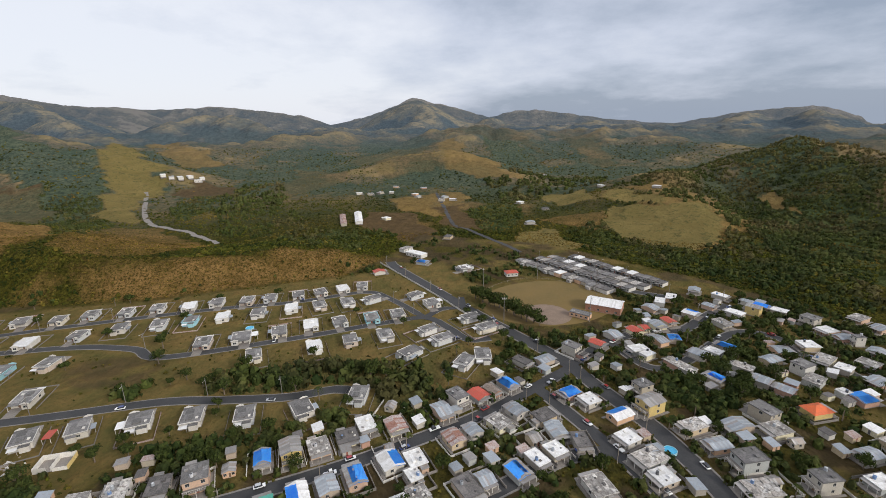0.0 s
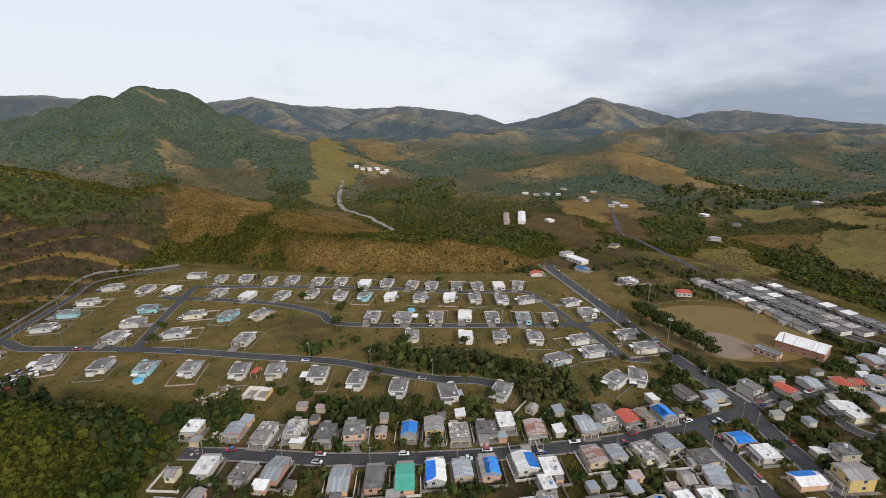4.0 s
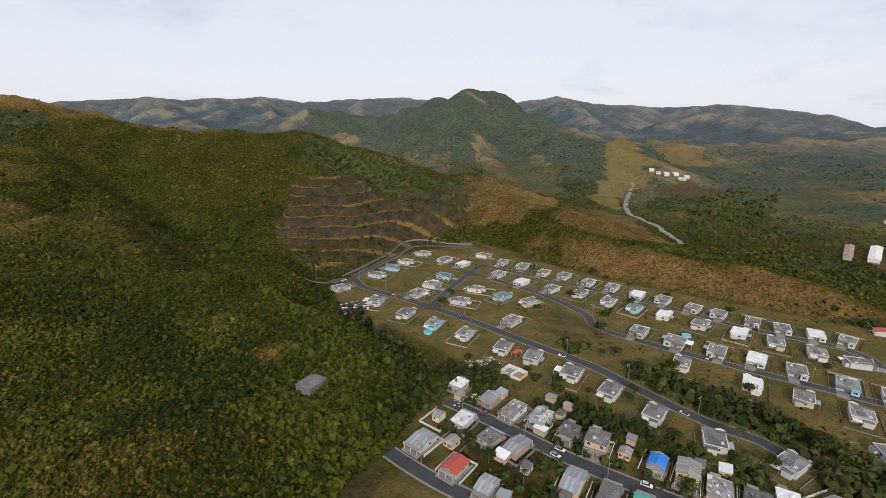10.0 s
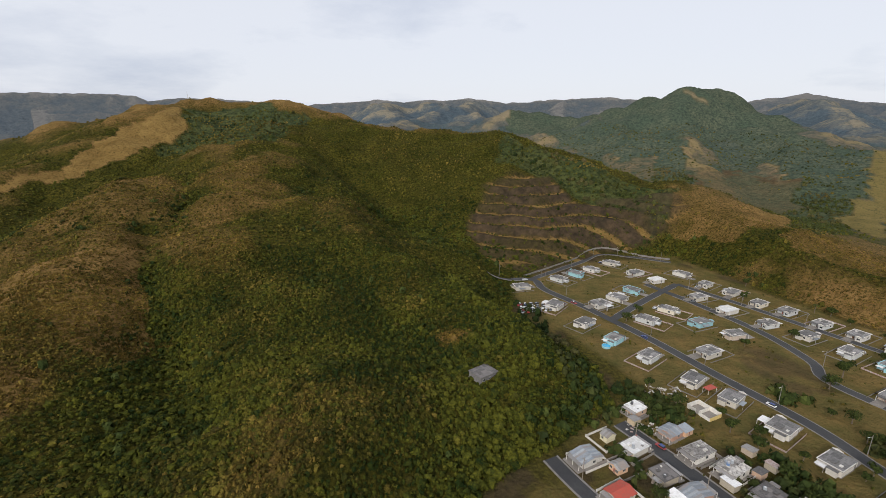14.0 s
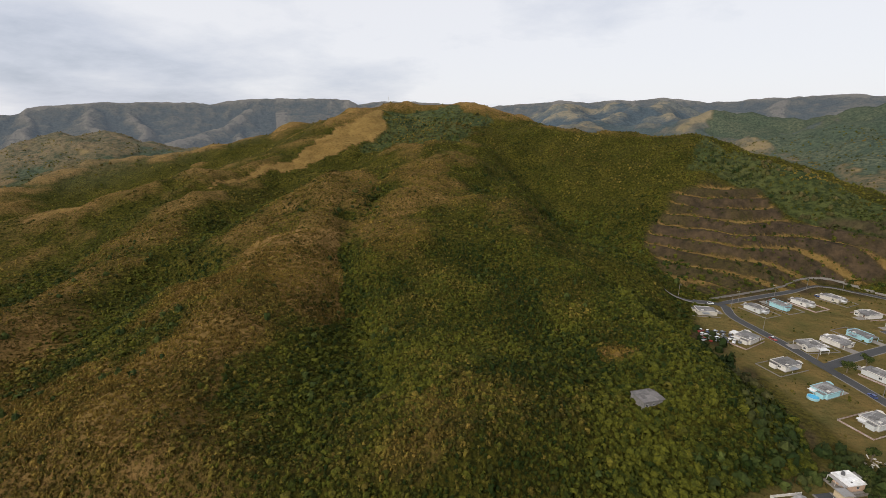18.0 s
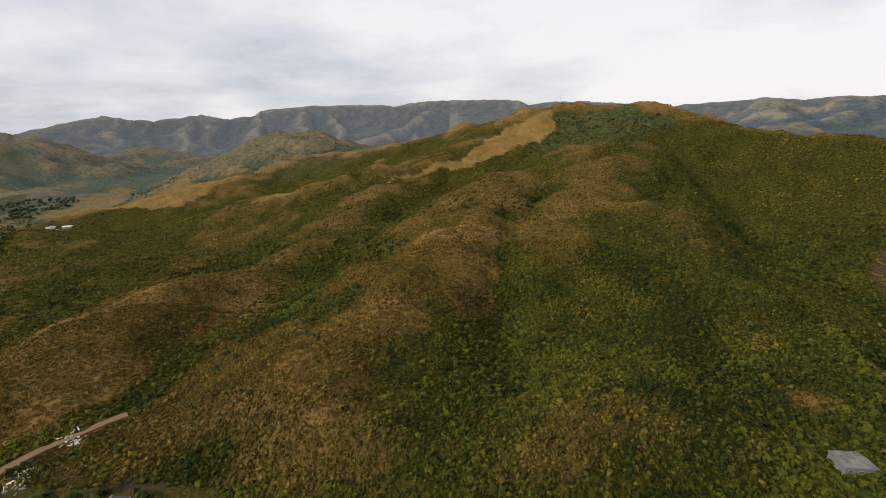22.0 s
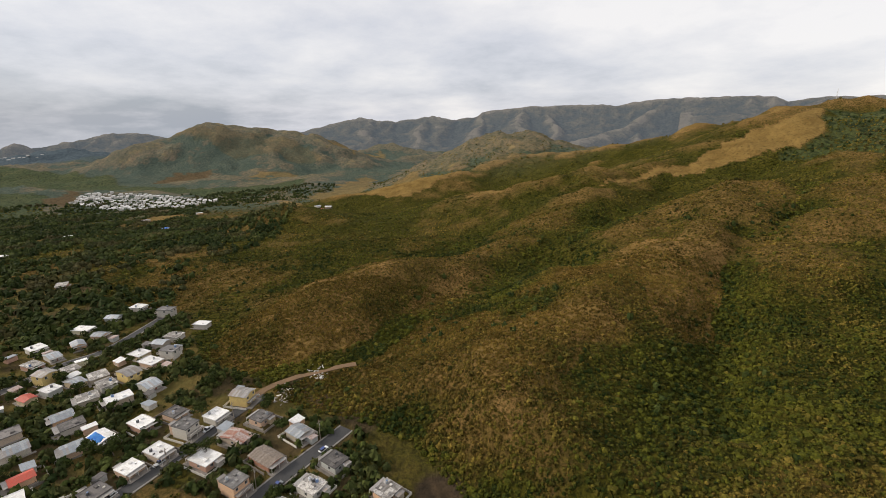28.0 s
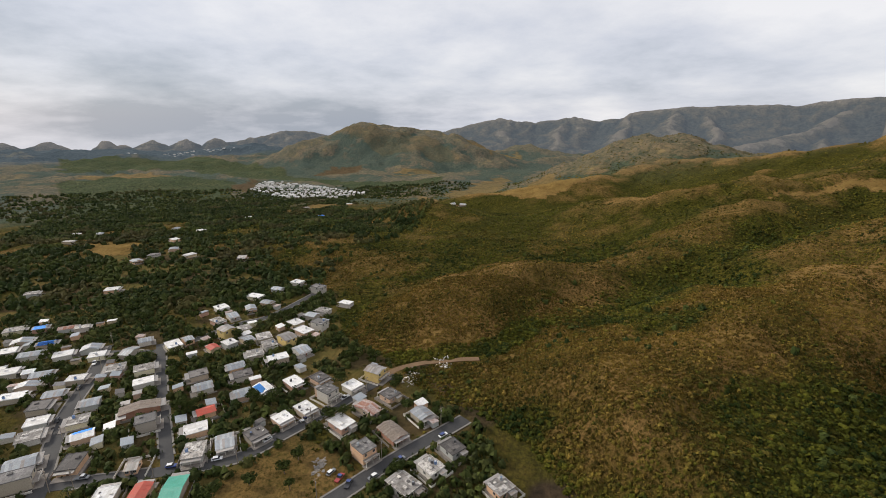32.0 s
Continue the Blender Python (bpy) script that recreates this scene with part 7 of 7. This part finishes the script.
WOODS = [  # outline, spacing, smallest and largest crown
    ([(-300, -60), (-400, -40), (-480, 20), (-600, 60), (-760, -20), (-960, -80), (-980, -330), (-700, -480), (-420, -360), (-300, -260), (-275, -140)], 5.2, 2.4, 4.4),
    ([(-960, -80), (-1000, 100), (-1180, 60), (-1300, -420), (-1250, -900), (-900, -900), (-700, -480), (-980, -330)], 10, 2.8, 4.8),
    ([(345, -112), (420, -95), (440, -40), (520, -90), (640, -120), (760, -300), (640, -520), (330, -420), (262, -205), (300, -160)], 5.2, 1.9, 3.4),
    ([(425, 70), (400, 140), (385, 200), (390, 300), (440, 330), (560, 300), (430, 210), (440, 110), (520, 60), (470, 20), (440, 10)], 8.0, 2.0, 3.4),
    ([(146, 172), (164, 138), (172, 110), (182, 86), (184, 55), (186, 30), (198, 5), (176, 8), (163, 30), (157, 55), (157, 85), (150, 108), (138, 160)], 3.3, 2.4, 4.2),
    ([(98, 152), (112, 136), (122, 112), (130, 95), (138, 78), (150, 62), (142, 54), (128, 70), (119, 88), (110, 104), (101, 126), (86, 150), (76, 165), (84, 172)], 2.5, 1.8, 3.2),
    ([(199, -62), (217, -81), (217, -98), (186, -98), (168, -87), (163, -73), (166, -61), (176, -56)], 3.2, 2.0, 3.4),
    ([(152, -58), (144, -65), (160, -87), (170, -109), (151, -109), (130, -97), (126, -72)], 3.2, 2.0, 3.4),
    ([(20, 122), (48, 140), (68, 158), (70, 180), (66, 225), (54, 280), (40, 280), (52, 220), (56, 180), (44, 158), (15, 140)], 4.2, 2.0, 3.6),
    ([(440, 330), (560, 300), (760, 420), (900, 560), (700, 480), (560, 400)], 9, 3.0, 5.0),
    ([(600, 20), (760, 60), (900, 0), (1000, -200), (760, -120), (640, -60)], 11, 3.5, 6.0)]


scatter_scrub()

# ---- trees that stand alone ----
def tree(seed, tall, spread, palm=False):
    rng = np.random.default_rng(seed)
    root = thing("tree" if not palm else "palm_tree", "broad-leaved tree with a dense dark green crown" if not palm else "palm tree with drooping green fronds", "tree", "village trees")
    bm = bmesh.new()

    def limb(a, b, ra, rb, sides=6):
        a, b = Vector(a), Vector(b)
        q = (b - a).to_track_quat("Z", "Y")
        rings = [[bm.verts.new(p + q @ Vector((r * math.cos(2 * math.pi * i / sides), r * math.sin(2 * math.pi * i / sides), 0))) for i in range(sides)] for p, r in ((a, ra), (b, rb))]
        for i in range(sides):
            bm.faces.new((rings[0][i], rings[0][(i + 1) % sides], rings[1][(i + 1) % sides], rings[1][i]))

    trunk = tall * (0.35 if not palm else 0.85)
    limb((0, 0, -0.5), (0.1, 0.05, trunk), 0.04 * tall, 0.025 * tall)
    tris = []
    if palm:
        for k in range(14):
            a = k * 2.4
            for i in range(5):
                r0, r1 = 0.1 + spread * i / 5, 0.1 + spread * (i + 1) / 5
                z0, z1 = trunk + 0.5 * math.sin(i * 0.6) * 1.2 - 0.09 * i * i, trunk + 0.5 * math.sin((i + 1) * 0.6) * 1.2 - 0.09 * (i + 1) ** 2
                w = 0.42 * (1 - i / 6)
                c, s = math.cos(a), math.sin(a)
                p = lambda r, o, z: (r * c - o * s, r * s + o * c, z)
                tris += [(p(r0, -w, z0 - 0.2), p(r0, 0, z0), p(r1, 0, z1)), (p(r0, w, z0 - 0.2), p(r1, 0, z1), p(r0, 0, z0))]
    else:
        lumps = []
        for k in range(9):
            a, e = k * 2.4 + rng.random(), rng.uniform(0.45, 1.0)
            r = spread * rng.uniform(0.35, 0.62) if k else 0
            c = np.array([r * np.cos(a), r * np.sin(a), tall * rng.uniform(0.52, 0.78)])
            lumps.append((c, spread * rng.uniform(0.34, 0.5)))
            limb((0.1, 0.05, trunk * rng.uniform(0.75, 1.0)), tuple(c), 0.018 * tall, 0.008 * tall, 5)
        for c, r in lumps:
            for _ in range(46):
                d = rng.normal(size=3)
                d /= np.linalg.norm(d)
                d[2] *= 0.8
                p = c + d * r * rng.uniform(0.7, 1.05)
                u = np.cross(d, rng.normal(size=3))
                u /= np.linalg.norm(u) + 1e-6
                w = np.cross(u, d) * 0.9 + d * rng.uniform(-0.6, 0.6)
                s = rng.uniform(0.28, 0.55)
                tris.append((p - u * s, p + u * s, p + w * s * 1.5))
    part("trunk", bm, M["bark"], root)
    verts = np.array(tris).reshape(-1, 3)
    tone = np.clip(np.repeat(rng.normal(0.45, 0.25, len(tris)), 3), 0, 1)
    crown = new("crown", mesh_of("crown", verts, np.arange(len(verts)).reshape(-1, 3), M["tree_leaf"], False, [("dry", np.zeros(len(verts))), ("tone", tone)]))
    crown.parent = root
    return root


TREE_FORMS = [(1, 6.5, 3.6), (2, 5.0, 2.8), (3, 8.0, 4.4), (4, 4.2, 2.6), (5, 7.0, 2.6)]


def plant_trees():
    rng = random.Random(77)
    lots = [  # x from, x to, y from, y to, how many
        (55, 175, 20, 160, 50), (110, 250, -130, 30, 62), (180, 290, -170, -50, 40), (-260, -110, -130, 0, 50), (-300, -190, -210, -110, 24), (90, 260, 60, 300, 24)]
    for x0, x1, y0, y1, count in lots:
        done = tries = 0
        while done < count and tries < 1500:
            tries += 1
            x, y = K * rng.uniform(x0, x1), K * rng.uniform(y0, y1)
            one = np.array([x]), np.array([y])
            if outside_valley(*one)[0] > 0 or math.hypot(x / K - 270, y / K + 17) < 40:
                continue
            if any(math.hypot(x - a, y - b) < r * 0.95 + 1.4 for a, b, r in SITES) or road_angle(x, y)[0] < 4.6:
                continue
            k = rng.randrange(5) if rng.random() > 0.1 else 5
            build = (lambda: tree(*TREE_FORMS[k])) if k < 5 else (lambda: tree(9, 7.0, 2.6, True))
            s = rng.uniform(0.75, 1.25)
            placed(("tree", k), build, pose(x, y, ground_z(x, y), 0, 0, rng.uniform(0, 360)), (s, s, s))
            SITES.append((x, y, 2.0))
            done += 1
    # the row of trees between the main road and the ball field, and the lone one in the estate
    for i in range(14):
        x, y = K * (268 - 34 * i / 13), K * (26 - 36 * i / 13)
        k = i % 3
        placed(("tree", k), lambda: tree(*TREE_FORMS[k]), pose(x + rng.uniform(-1.5, 1.5), y + rng.uniform(-1.5, 1.5), 0, 0, 0, i * 50), (1.75, 1.75, 1.6))
    placed(("tree", 4), lambda: tree(*TREE_FORMS[4]), pose(183 * K, 174 * K, 0, 0, 0, 30), (1.5, 1.5, 1.7))


plant_trees()


# ---- cars ----
def car(kind):
    root = thing("car", "parked car with dark windows", "car", "parked cars")
    length, width = (4.3, 1.75) if kind == 0 else (5.1, 1.9)
    hood, high = 0.85, 1.48 if kind == 0 else 1.75
    bm = boxes((-length / 2, -width / 2, 0.28, length / 2, width / 2, hood), bevel=0.12)
    part("body", bm, M["paint"], root)
    cab = bmesh.new()
    x0, x1 = (-length * 0.42, length * 0.18) if kind == 0 else (-length * 0.12, length * 0.24)
    q = [(x0, hood - 0.02), (x1 + 0.35, hood - 0.02), (x1 - 0.25, high - 0.06), (x0 + 0.35, high - 0.06)]
    rows = [[cab.verts.new((x, y * (1 if i < 2 else 0.86), z)) for i, (x, z) in enumerate(q)] for y in (-width / 2 + 0.06, width / 2 - 0.06)]
    cab.faces.new(rows[0])
    cab.faces.new(rows[1][::-1])
    for i in range(4):
        cab.faces.new((rows[0][i], rows[1][i], rows[1][(i + 1) % 4], rows[0][(i + 1) % 4]))
    bmesh.ops.recalc_face_normals(cab, faces=cab.faces)
    part("cabin_glass", cab, M["glass"], root)
    part("roof_panel", boxes((x0 + 0.33, -width / 2 + 0.14, high - 0.07, x1 - 0.23, width / 2 - 0.14, high), bevel=0.03), M["paint"], root)
    for sx in (-length * 0.31, length * 0.31):
        for sy in (-width / 2 + 0.1, width / 2 - 0.1):
            wh = bmesh.new()
            bmesh.ops.create_cone(wh, cap_ends=True, segments=12, radius1=0.32, radius2=0.32, depth=0.2, matrix=pose(sx, sy, 0.32, 90))
            part("wheel", wh, M["rubber"], root)
    return root


def park_cars():
    rng = random.Random(5)
    spots = []
    for name, side, every in (("blue_street", 1, 26), ("blue_street", -1, 40), ("south_street", 1, 22), ("east_street", -1, 32), ("east_lane", 1, 40), ("west_main", 1, 21), ("west_south", -1, 18), ("west_long", 1, 30), ("estate_entry", -1, 60),
                              ("main_road", 1, 46), ("cross_street", 1, 20)):
        k = [r[0] for r in ROADS].index(name)
        line, width = ROAD_LINES[k], ROADS[k][1]
        run = np.concatenate([[0], np.cumsum(np.hypot(*np.diff(line, axis=0).T))])
        s = rng.uniform(4, every)
        while s < run[-1] - 3:
            i = min(int(np.searchsorted(run, s)), len(line) - 1)
            w = line[i] - line[i - 1]
            w /= np.hypot(*w)
            p = line[i] + side * (width / 2 - 1.05) * np.array([-w[1], w[0]])
            spots.append((p[0], p[1], math.degrees(math.atan2(w[1], w[0])) + rng.choice((0, 180)) + rng.uniform(-3, 3), 0.19))
            s += every * rng.uniform(0.6, 1.5)
    for i in range(22):  # the yard full of cars at the estate's edge
        spots.append((53 * K + (i % 6) * 4.3 + rng.uniform(-0.5, 0.5), 247 * K + (i // 6) * 4.6 + (i % 6) * 0.9 + rng.uniform(-0.6, 0.6), 60 + rng.uniform(-25, 25), 0.05))
    for x, y, turn in ((-127, -30, 150), (-124, -27, 160), (-130, -33, 140)):
        spots.append((x * K, y * K, turn, 0.05))
    for i in range(0, len(HOUSES), 5):
        ob, kind, group = HOUSES[i]
        if group == "estate":
            m = ob.matrix_basis @ pose(-3 if i % 2 else 3, -9.0, 0, 0, 0, 90)
            spots.append((m.translation.x, m.translation.y, math.degrees(m.to_euler().z), 0.17))
    for x, y, turn, up in spots:
        k = 0 if rng.random() < 0.72 else 1
        placed(("car", k), lambda: car(k), pose(x, y, ground_z(x, y) + up, 0, 0, turn))


park_cars()


# ---- water tanks on the roofs ----
def water_tank():
    root = thing("water_tank", "round plastic water tank on a flat roof", "water tank", "roof tanks")
    bm = bmesh.new()
    bmesh.ops.create_cone(bm, cap_ends=True, segments=16, radius1=0.62, radius2=0.58, depth=1.25, matrix=pose(0, 0, 0.625))
    part("body", bm, M["tank"], root)
    lid = bmesh.new()
    bmesh.ops.create_cone(lid, cap_ends=True, segments=12, radius1=0.4, radius2=0.2, depth=0.2, matrix=pose(0, 0, 1.35))
    part("lid", lid, M["tank"], root)
    return root


rng = random.Random(31)
for ob, kind, group in HOUSES:
    if kind in "WTDAP" and group == "village" and rng.random() < 0.6:
        for _ in range(3 if kind == "T" else 1):
            up = 2.6 * (2 if kind == "A" else 1) + 0.21
            m = ob.matrix_basis @ Matrix.Translation((rng.uniform(-2.8, -1.0), rng.uniform(-2.5, 3.0), up))
            placed("tank", water_tank, Matrix.Translation(m.translation))


# ---- poles ----
def utility_pole(lamp):
    root = thing("utility_pole", "tall grey utility pole with a crossarm" if not lamp else "pale street lamp pole with a curved arm", "pole", "street poles")
    bm = bmesh.new()
    bmesh.ops.create_cone(bm, cap_ends=True, segments=8, radius1=0.17, radius2=0.11, depth=10.4, matrix=pose(0, 0, 4.7))
    part("pole", bm, M["wood"] if not lamp else M["kerb"], root)
    if lamp:
        part("arm", boxes((0.05, -0.04, 9.0, 1.9, 0.04, 9.1)), M["frame"], root)
        part("lamp_head", boxes((1.7, -0.16, 8.93, 2.4, 0.16, 9.12), bevel=0.03), M["frame"], root)
    else:
        part("crossarm", boxes((-0.07, -1.1, 9.0, 0.07, 1.1, 9.14)), M["wood"], root)
        bm = bmesh.new()
        bmesh.ops.create_cone(bm, cap_ends=True, segments=10, radius1=0.24, radius2=0.24, depth=0.8, matrix=pose(0.35, 0, 8.0))
        part("transformer", bm, M["metal_grey"], root)
    return root


for name, side, every, lamp in (("blue_street", -1, 34, 0), ("estate_entry", 1, 36, 1), ("estate_middle", 1, 40, 1), ("estate_upper", -1, 40, 1), ("main_road", -1, 38, 0), ("west_main", -1, 30, 0), ("west_south", 1, 30, 0),
                                ("west_long", -1, 32, 0), ("east_street", 1, 34, 0), ("estate_edge", -1, 36, 1), ("row_lane", 1, 30, 1), ("row_back_lane", -1, 26, 1), ("lane_end", 1, 40, 0), ("south_street", -1, 36, 0)):
    k = [r[0] for r in ROADS].index(name)
    line, width = ROAD_LINES[k], ROADS[k][1]
    step = max(1, int(every / 4))
    for i in range(3, len(line), step):
        w = line[i] - line[i - 1]
        w /= np.hypot(*w)
        p = line[i] + side * (width / 2 + 0.9) * np.array([-w[1], w[0]])
        placed(("pole", lamp), lambda: utility_pole(lamp), pose(p[0], p[1], ground_z(*p), 0, 0, math.degrees(math.atan2(w[1], w[0])) - 90 * side))


def floodlight():
    root = thing("floodlight_mast", "tall floodlight mast beside the ball field", "light mast", "floodlights")
    bm = bmesh.new()
    bmesh.ops.create_cone(bm, cap_ends=True, segments=8, radius1=0.25, radius2=0.14, depth=18.5, matrix=pose(0, 0, 8.75))
    part("pole", bm, M["kerb"], root)
    part("bracket", boxes((-1.4, -0.08, 17.2, 1.4, 0.08, 17.35), (-1.4, -0.08, 16.2, 1.4, 0.08, 16.35)), M["frame"], root)
    for x in (-1.1, 0, 1.1):
        part("lamp_head", boxes((x - 0.3, -0.35, 16.4, x + 0.3, -0.1, 17.0), bevel=0.04), M["frame"], root)
    return root


for x, y, turn in ((283, 23, 200), (312, -12, 110), (290, -48, 60), (243, -38, 0), (236, 8, 280)):
    placed("flood", floodlight, pose(x * K, y * K, 0, 0, 0, turn))


# ---- pools ----
def pool(radius):
    root = thing("round_pool", "round blue above-ground swimming pool", "pool", "pools")
    bm = bmesh.new()
    n = 28
    rings = [[bm.verts.new((r * math.cos(2 * math.pi * i / n), r * math.sin(2 * math.pi * i / n), z)) for i in range(n)] for r, z in ((radius, 0), (radius + 0.03, 1.2), (radius - 0.15, 1.2), (radius - 0.12, 0.1))]
    for a, b in zip(rings, rings[1:]):
        for i in range(n):
            bm.faces.new((a[i], a[(i + 1) % n], b[(i + 1) % n], b[i]))
    part("rim", bm, M["wall_aqua"], root)
    bm = bmesh.new()
    bmesh.ops.create_circle(bm, cap_ends=True, segments=n, radius=radius - 0.13, matrix=pose(0, 0, 1.0))
    part("water", bm, M["pool"], root)
    return root


for x, y in ((87, 204), (209, 143), (142, -51)):
    placed("pool", lambda: pool(2.6), pose(x * K, y * K, ground_z(x * K, y * K)))


# ---- fences and walls ----
def fence(name, label, points, tall, gap, post_mat, panel_mat, thick=0.12, low=-0.3):
    root = thing(name, label, "fence")
    line = smooth_line(np.array(points) * K, gap)
    z = height(line[:, 0], line[:, 1])
    post = boxes((-0.13, -0.13, -0.4, 0.13, 0.13, tall + 0.12))
    first = part("post", post, post_mat, root)
    for i, (x, y) in enumerate(line):
        ob = first if i == 0 else new("post", first.data)
        ob.parent = root
        ob.matrix_basis = pose(x, y, z[i])
        if i:
            ax, ay = line[i - 1]
            length, turn = math.hypot(x - ax, y - ay), math.degrees(math.atan2(y - ay, x - ax))
            bm = boxes((0.13, -thick / 2, low, length - 0.13, thick / 2, tall))
            part("panel", bm, panel_mat, root).matrix_basis = pose(ax, ay, (z[i] + z[i - 1]) / 2, 0, 0, turn)
    return root


fence("roadside_fence", "pale concrete fence between the estate and the main road", [(330, 107), (272, 54), (243, 29), (222, 8)], 1.3, 7.5, M["wall_white"], M["wall_white"])
fence("estate_wall", "low block wall along the estate's upper edge", [(66, 311), (112, 348), (144, 371), (193, 350)], 1.6, 9.0, M["kerb"], M["kerb"], 0.2)
fence("field_fence", "low fence round the outfield", [(275, 27), (300, 8), (308, -12), (300, -34), (278, -52)], 1.3, 8.0, M["wood"], M["wood"], 0.06, 1.18)

# ---- rubble and dumped boards ----
def rubble(name, label, cx, cy, reach, count, seed, tones):
    rng = random.Random(seed)
    root = tagged(new(name), label, "rubble", kind="stuff")
    heaps = {t: bmesh.new() for t in tones}
    for i in range(count):
        x, y = cx * K + reach * rng.gauss(0, 0.62), cy * K + reach * rng.gauss(0, 0.34)
        z = ground_z(x, y)
        w, d, h = (rng.uniform(0.15, 0.6), rng.uniform(0.15, 0.6), rng.uniform(0.1, 0.4)) if i % 4 else (rng.uniform(0.8, 1.9), rng.uniform(0.1, 0.5), rng.uniform(0.05, 0.2))
        v = box(heaps[tones[i % len(tones)]], -w, -d, -0.1, w, d, h, 0.0)
        bmesh.ops.transform(heaps[tones[i % len(tones)]], matrix=pose(x, y, z, rng.uniform(-15, 15), rng.uniform(-15, 15), rng.uniform(0, 180)), verts=v)
    for t, bm in heaps.items():
        part("boards" if t == "wood" else "lumps", bm, M[t], root)


rubble("dumped_rubble", "grey broken concrete dumped on dry grass", -134, -37, 3.6, 60, 3, ("slab", "kerb", "wood"))
rubble("building_debris", "pale boards and rubble at the end of the street", -186, -2, 8, 70, 4, ("wall_white", "wood", "slab"))
rubble("dumped_boards", "white boards and scrap beside the soil track", -196, 14, 6, 40, 6, ("wall_white", "metal_grey"))
rubble("yard_debris", "pale scrap lying behind the estate houses", 97, 165, 8, 60, 7, ("wall_white", "wood"))
rubble("yard_debris", "pale scrap lying in a village back yard", 78, 142, 6, 40, 8, ("wall_white", "rust"))

# ---- the town in the lower valley and the city beyond ----
def far_town(name, label, outline, spacing, seed, size):
    rng = np.random.default_rng(seed)
    p = np.array(outline, float) * K
    gx, gy = np.meshgrid(np.arange(p[:, 0].min(), p[:, 0].max(), spacing * 1.7), np.arange(p[:, 1].min(), p[:, 1].max(), spacing))
    gx, gy = gx.ravel(), gy.ravel()
    keep = inside(gx, gy, p.tolist()) & (rng.random(len(gx)) < 0.72)
    walls, roofs = bmesh.new(), bmesh.new()
    for x, y in zip(gx[keep], gy[keep]):
        x, y = x + rng.uniform(-2, 2), y + rng.uniform(-2, 2)
        z, w, d, h = ground_z(x, y), size * rng.uniform(0.4, 0.55), size * rng.uniform(0.35, 0.5), rng.uniform(3.0, 5.0)
        box(walls, x - w, y - d, z - 3, x + w, y + d, z + h)
        box(roofs, x - w - 0.3, y - d - 0.3, z + h, x + w + 0.3, y + d + 0.3, z + h + 0.4)
    root = tagged(new(name), label, "town", kind="stuff")
    part("walls", walls, M["wall_white"], root)
    part("roofs", roofs, M["far_roof"], root)


far_town("far_town", "pale closely set houses of a town in the valley", [(-1220, -330), (-1430, -350), (-1350, -190), (-1114, -31), (-999, -95), (-1031, -218)], 13, 4, 9)
far_town("distant_city", "pale houses of a city on the plain far off", [(-2750, -1450), (-3000, -1250), (-3150, -900), (-2950, -850), (-2700, -1200)], 45, 6, 16)


def mast():
    root = thing("radio_mast", "thin lattice radio mast on the far ridge", "mast")
    bm = bmesh.new()
    for sx, sy in ((-1, -1), (1, -1), (1, 1), (-1, 1)):
        box(bm, sx * 1.6 - 0.3, sy * 1.6 - 0.3, -10, sx * 1.6 + 0.3, sy * 1.6 + 0.3, 46)
    for z in range(0, 46, 5):
        box(bm, -1.6, -1.6, z, 1.6, 1.6, z + 0.5)
    part("lattice", bm, M["frame"], root)
    part("aerial", boxes((-0.4, -0.4, 46, 0.4, 0.4, 60)), M["frame"], root)
    return root


mast().matrix_basis = pose(-1776, 3588, 238)


def ruin():
    """Cream walls of an unfinished house, open to the sky."""
    root = thing("unfinished_house", "cream block walls of an unfinished house without a roof", "house")
    for b in ((-6, -4, -0.5, -5.8, 4, 2.4), (5.8, -4, -0.5, 6, 4, 1.8), (-5.8, 3.8, -0.5, 5.8, 4, 2.4), (-5.8, -4, -0.5, -1.5, -3.8, 2.2), (0.5, -4, -0.5, 5.8, -3.8, 1.5), (-0.1, -3.8, -0.5, 0.1, 3.8, 2.0)):
        part("wall", boxes(b), M["wall_yellow"] if b[0] == 5.8 else M["wall_white"], root)
    part("floor_slab", boxes((-5.8, -3.8, -0.5, 5.8, 3.8, 0.08)), M["slab"], root)
    return root


ruin().matrix_basis = pose(106 * K, 150 * K, ground_z(106 * K, 150 * K) + 0.05, 0, 0, math.degrees(road_angle(106 * K, 150 * K)[1]))
annex = thing("annex", "open annex with a red sheet roof beside an estate house", "annex")
part("roof", boxes((-1.7, -3.2, 2.4, 1.7, 3.2, 2.52)), M["red_roof"], annex)
for x in (-1.55, 1.55):
    for y in (-3.0, 3.0):
        part("post", boxes((x - 0.08, y - 0.08, -0.4, x + 0.08, y + 0.08, 2.4)), M["wall_white"], annex)
annex.matrix_basis = pose(116.6 * K, 164.2 * K, ground_z(116.6 * K, 164.2 * K), 0, 0, math.degrees(road_angle(116.6 * K, 164.2 * K)[1]))
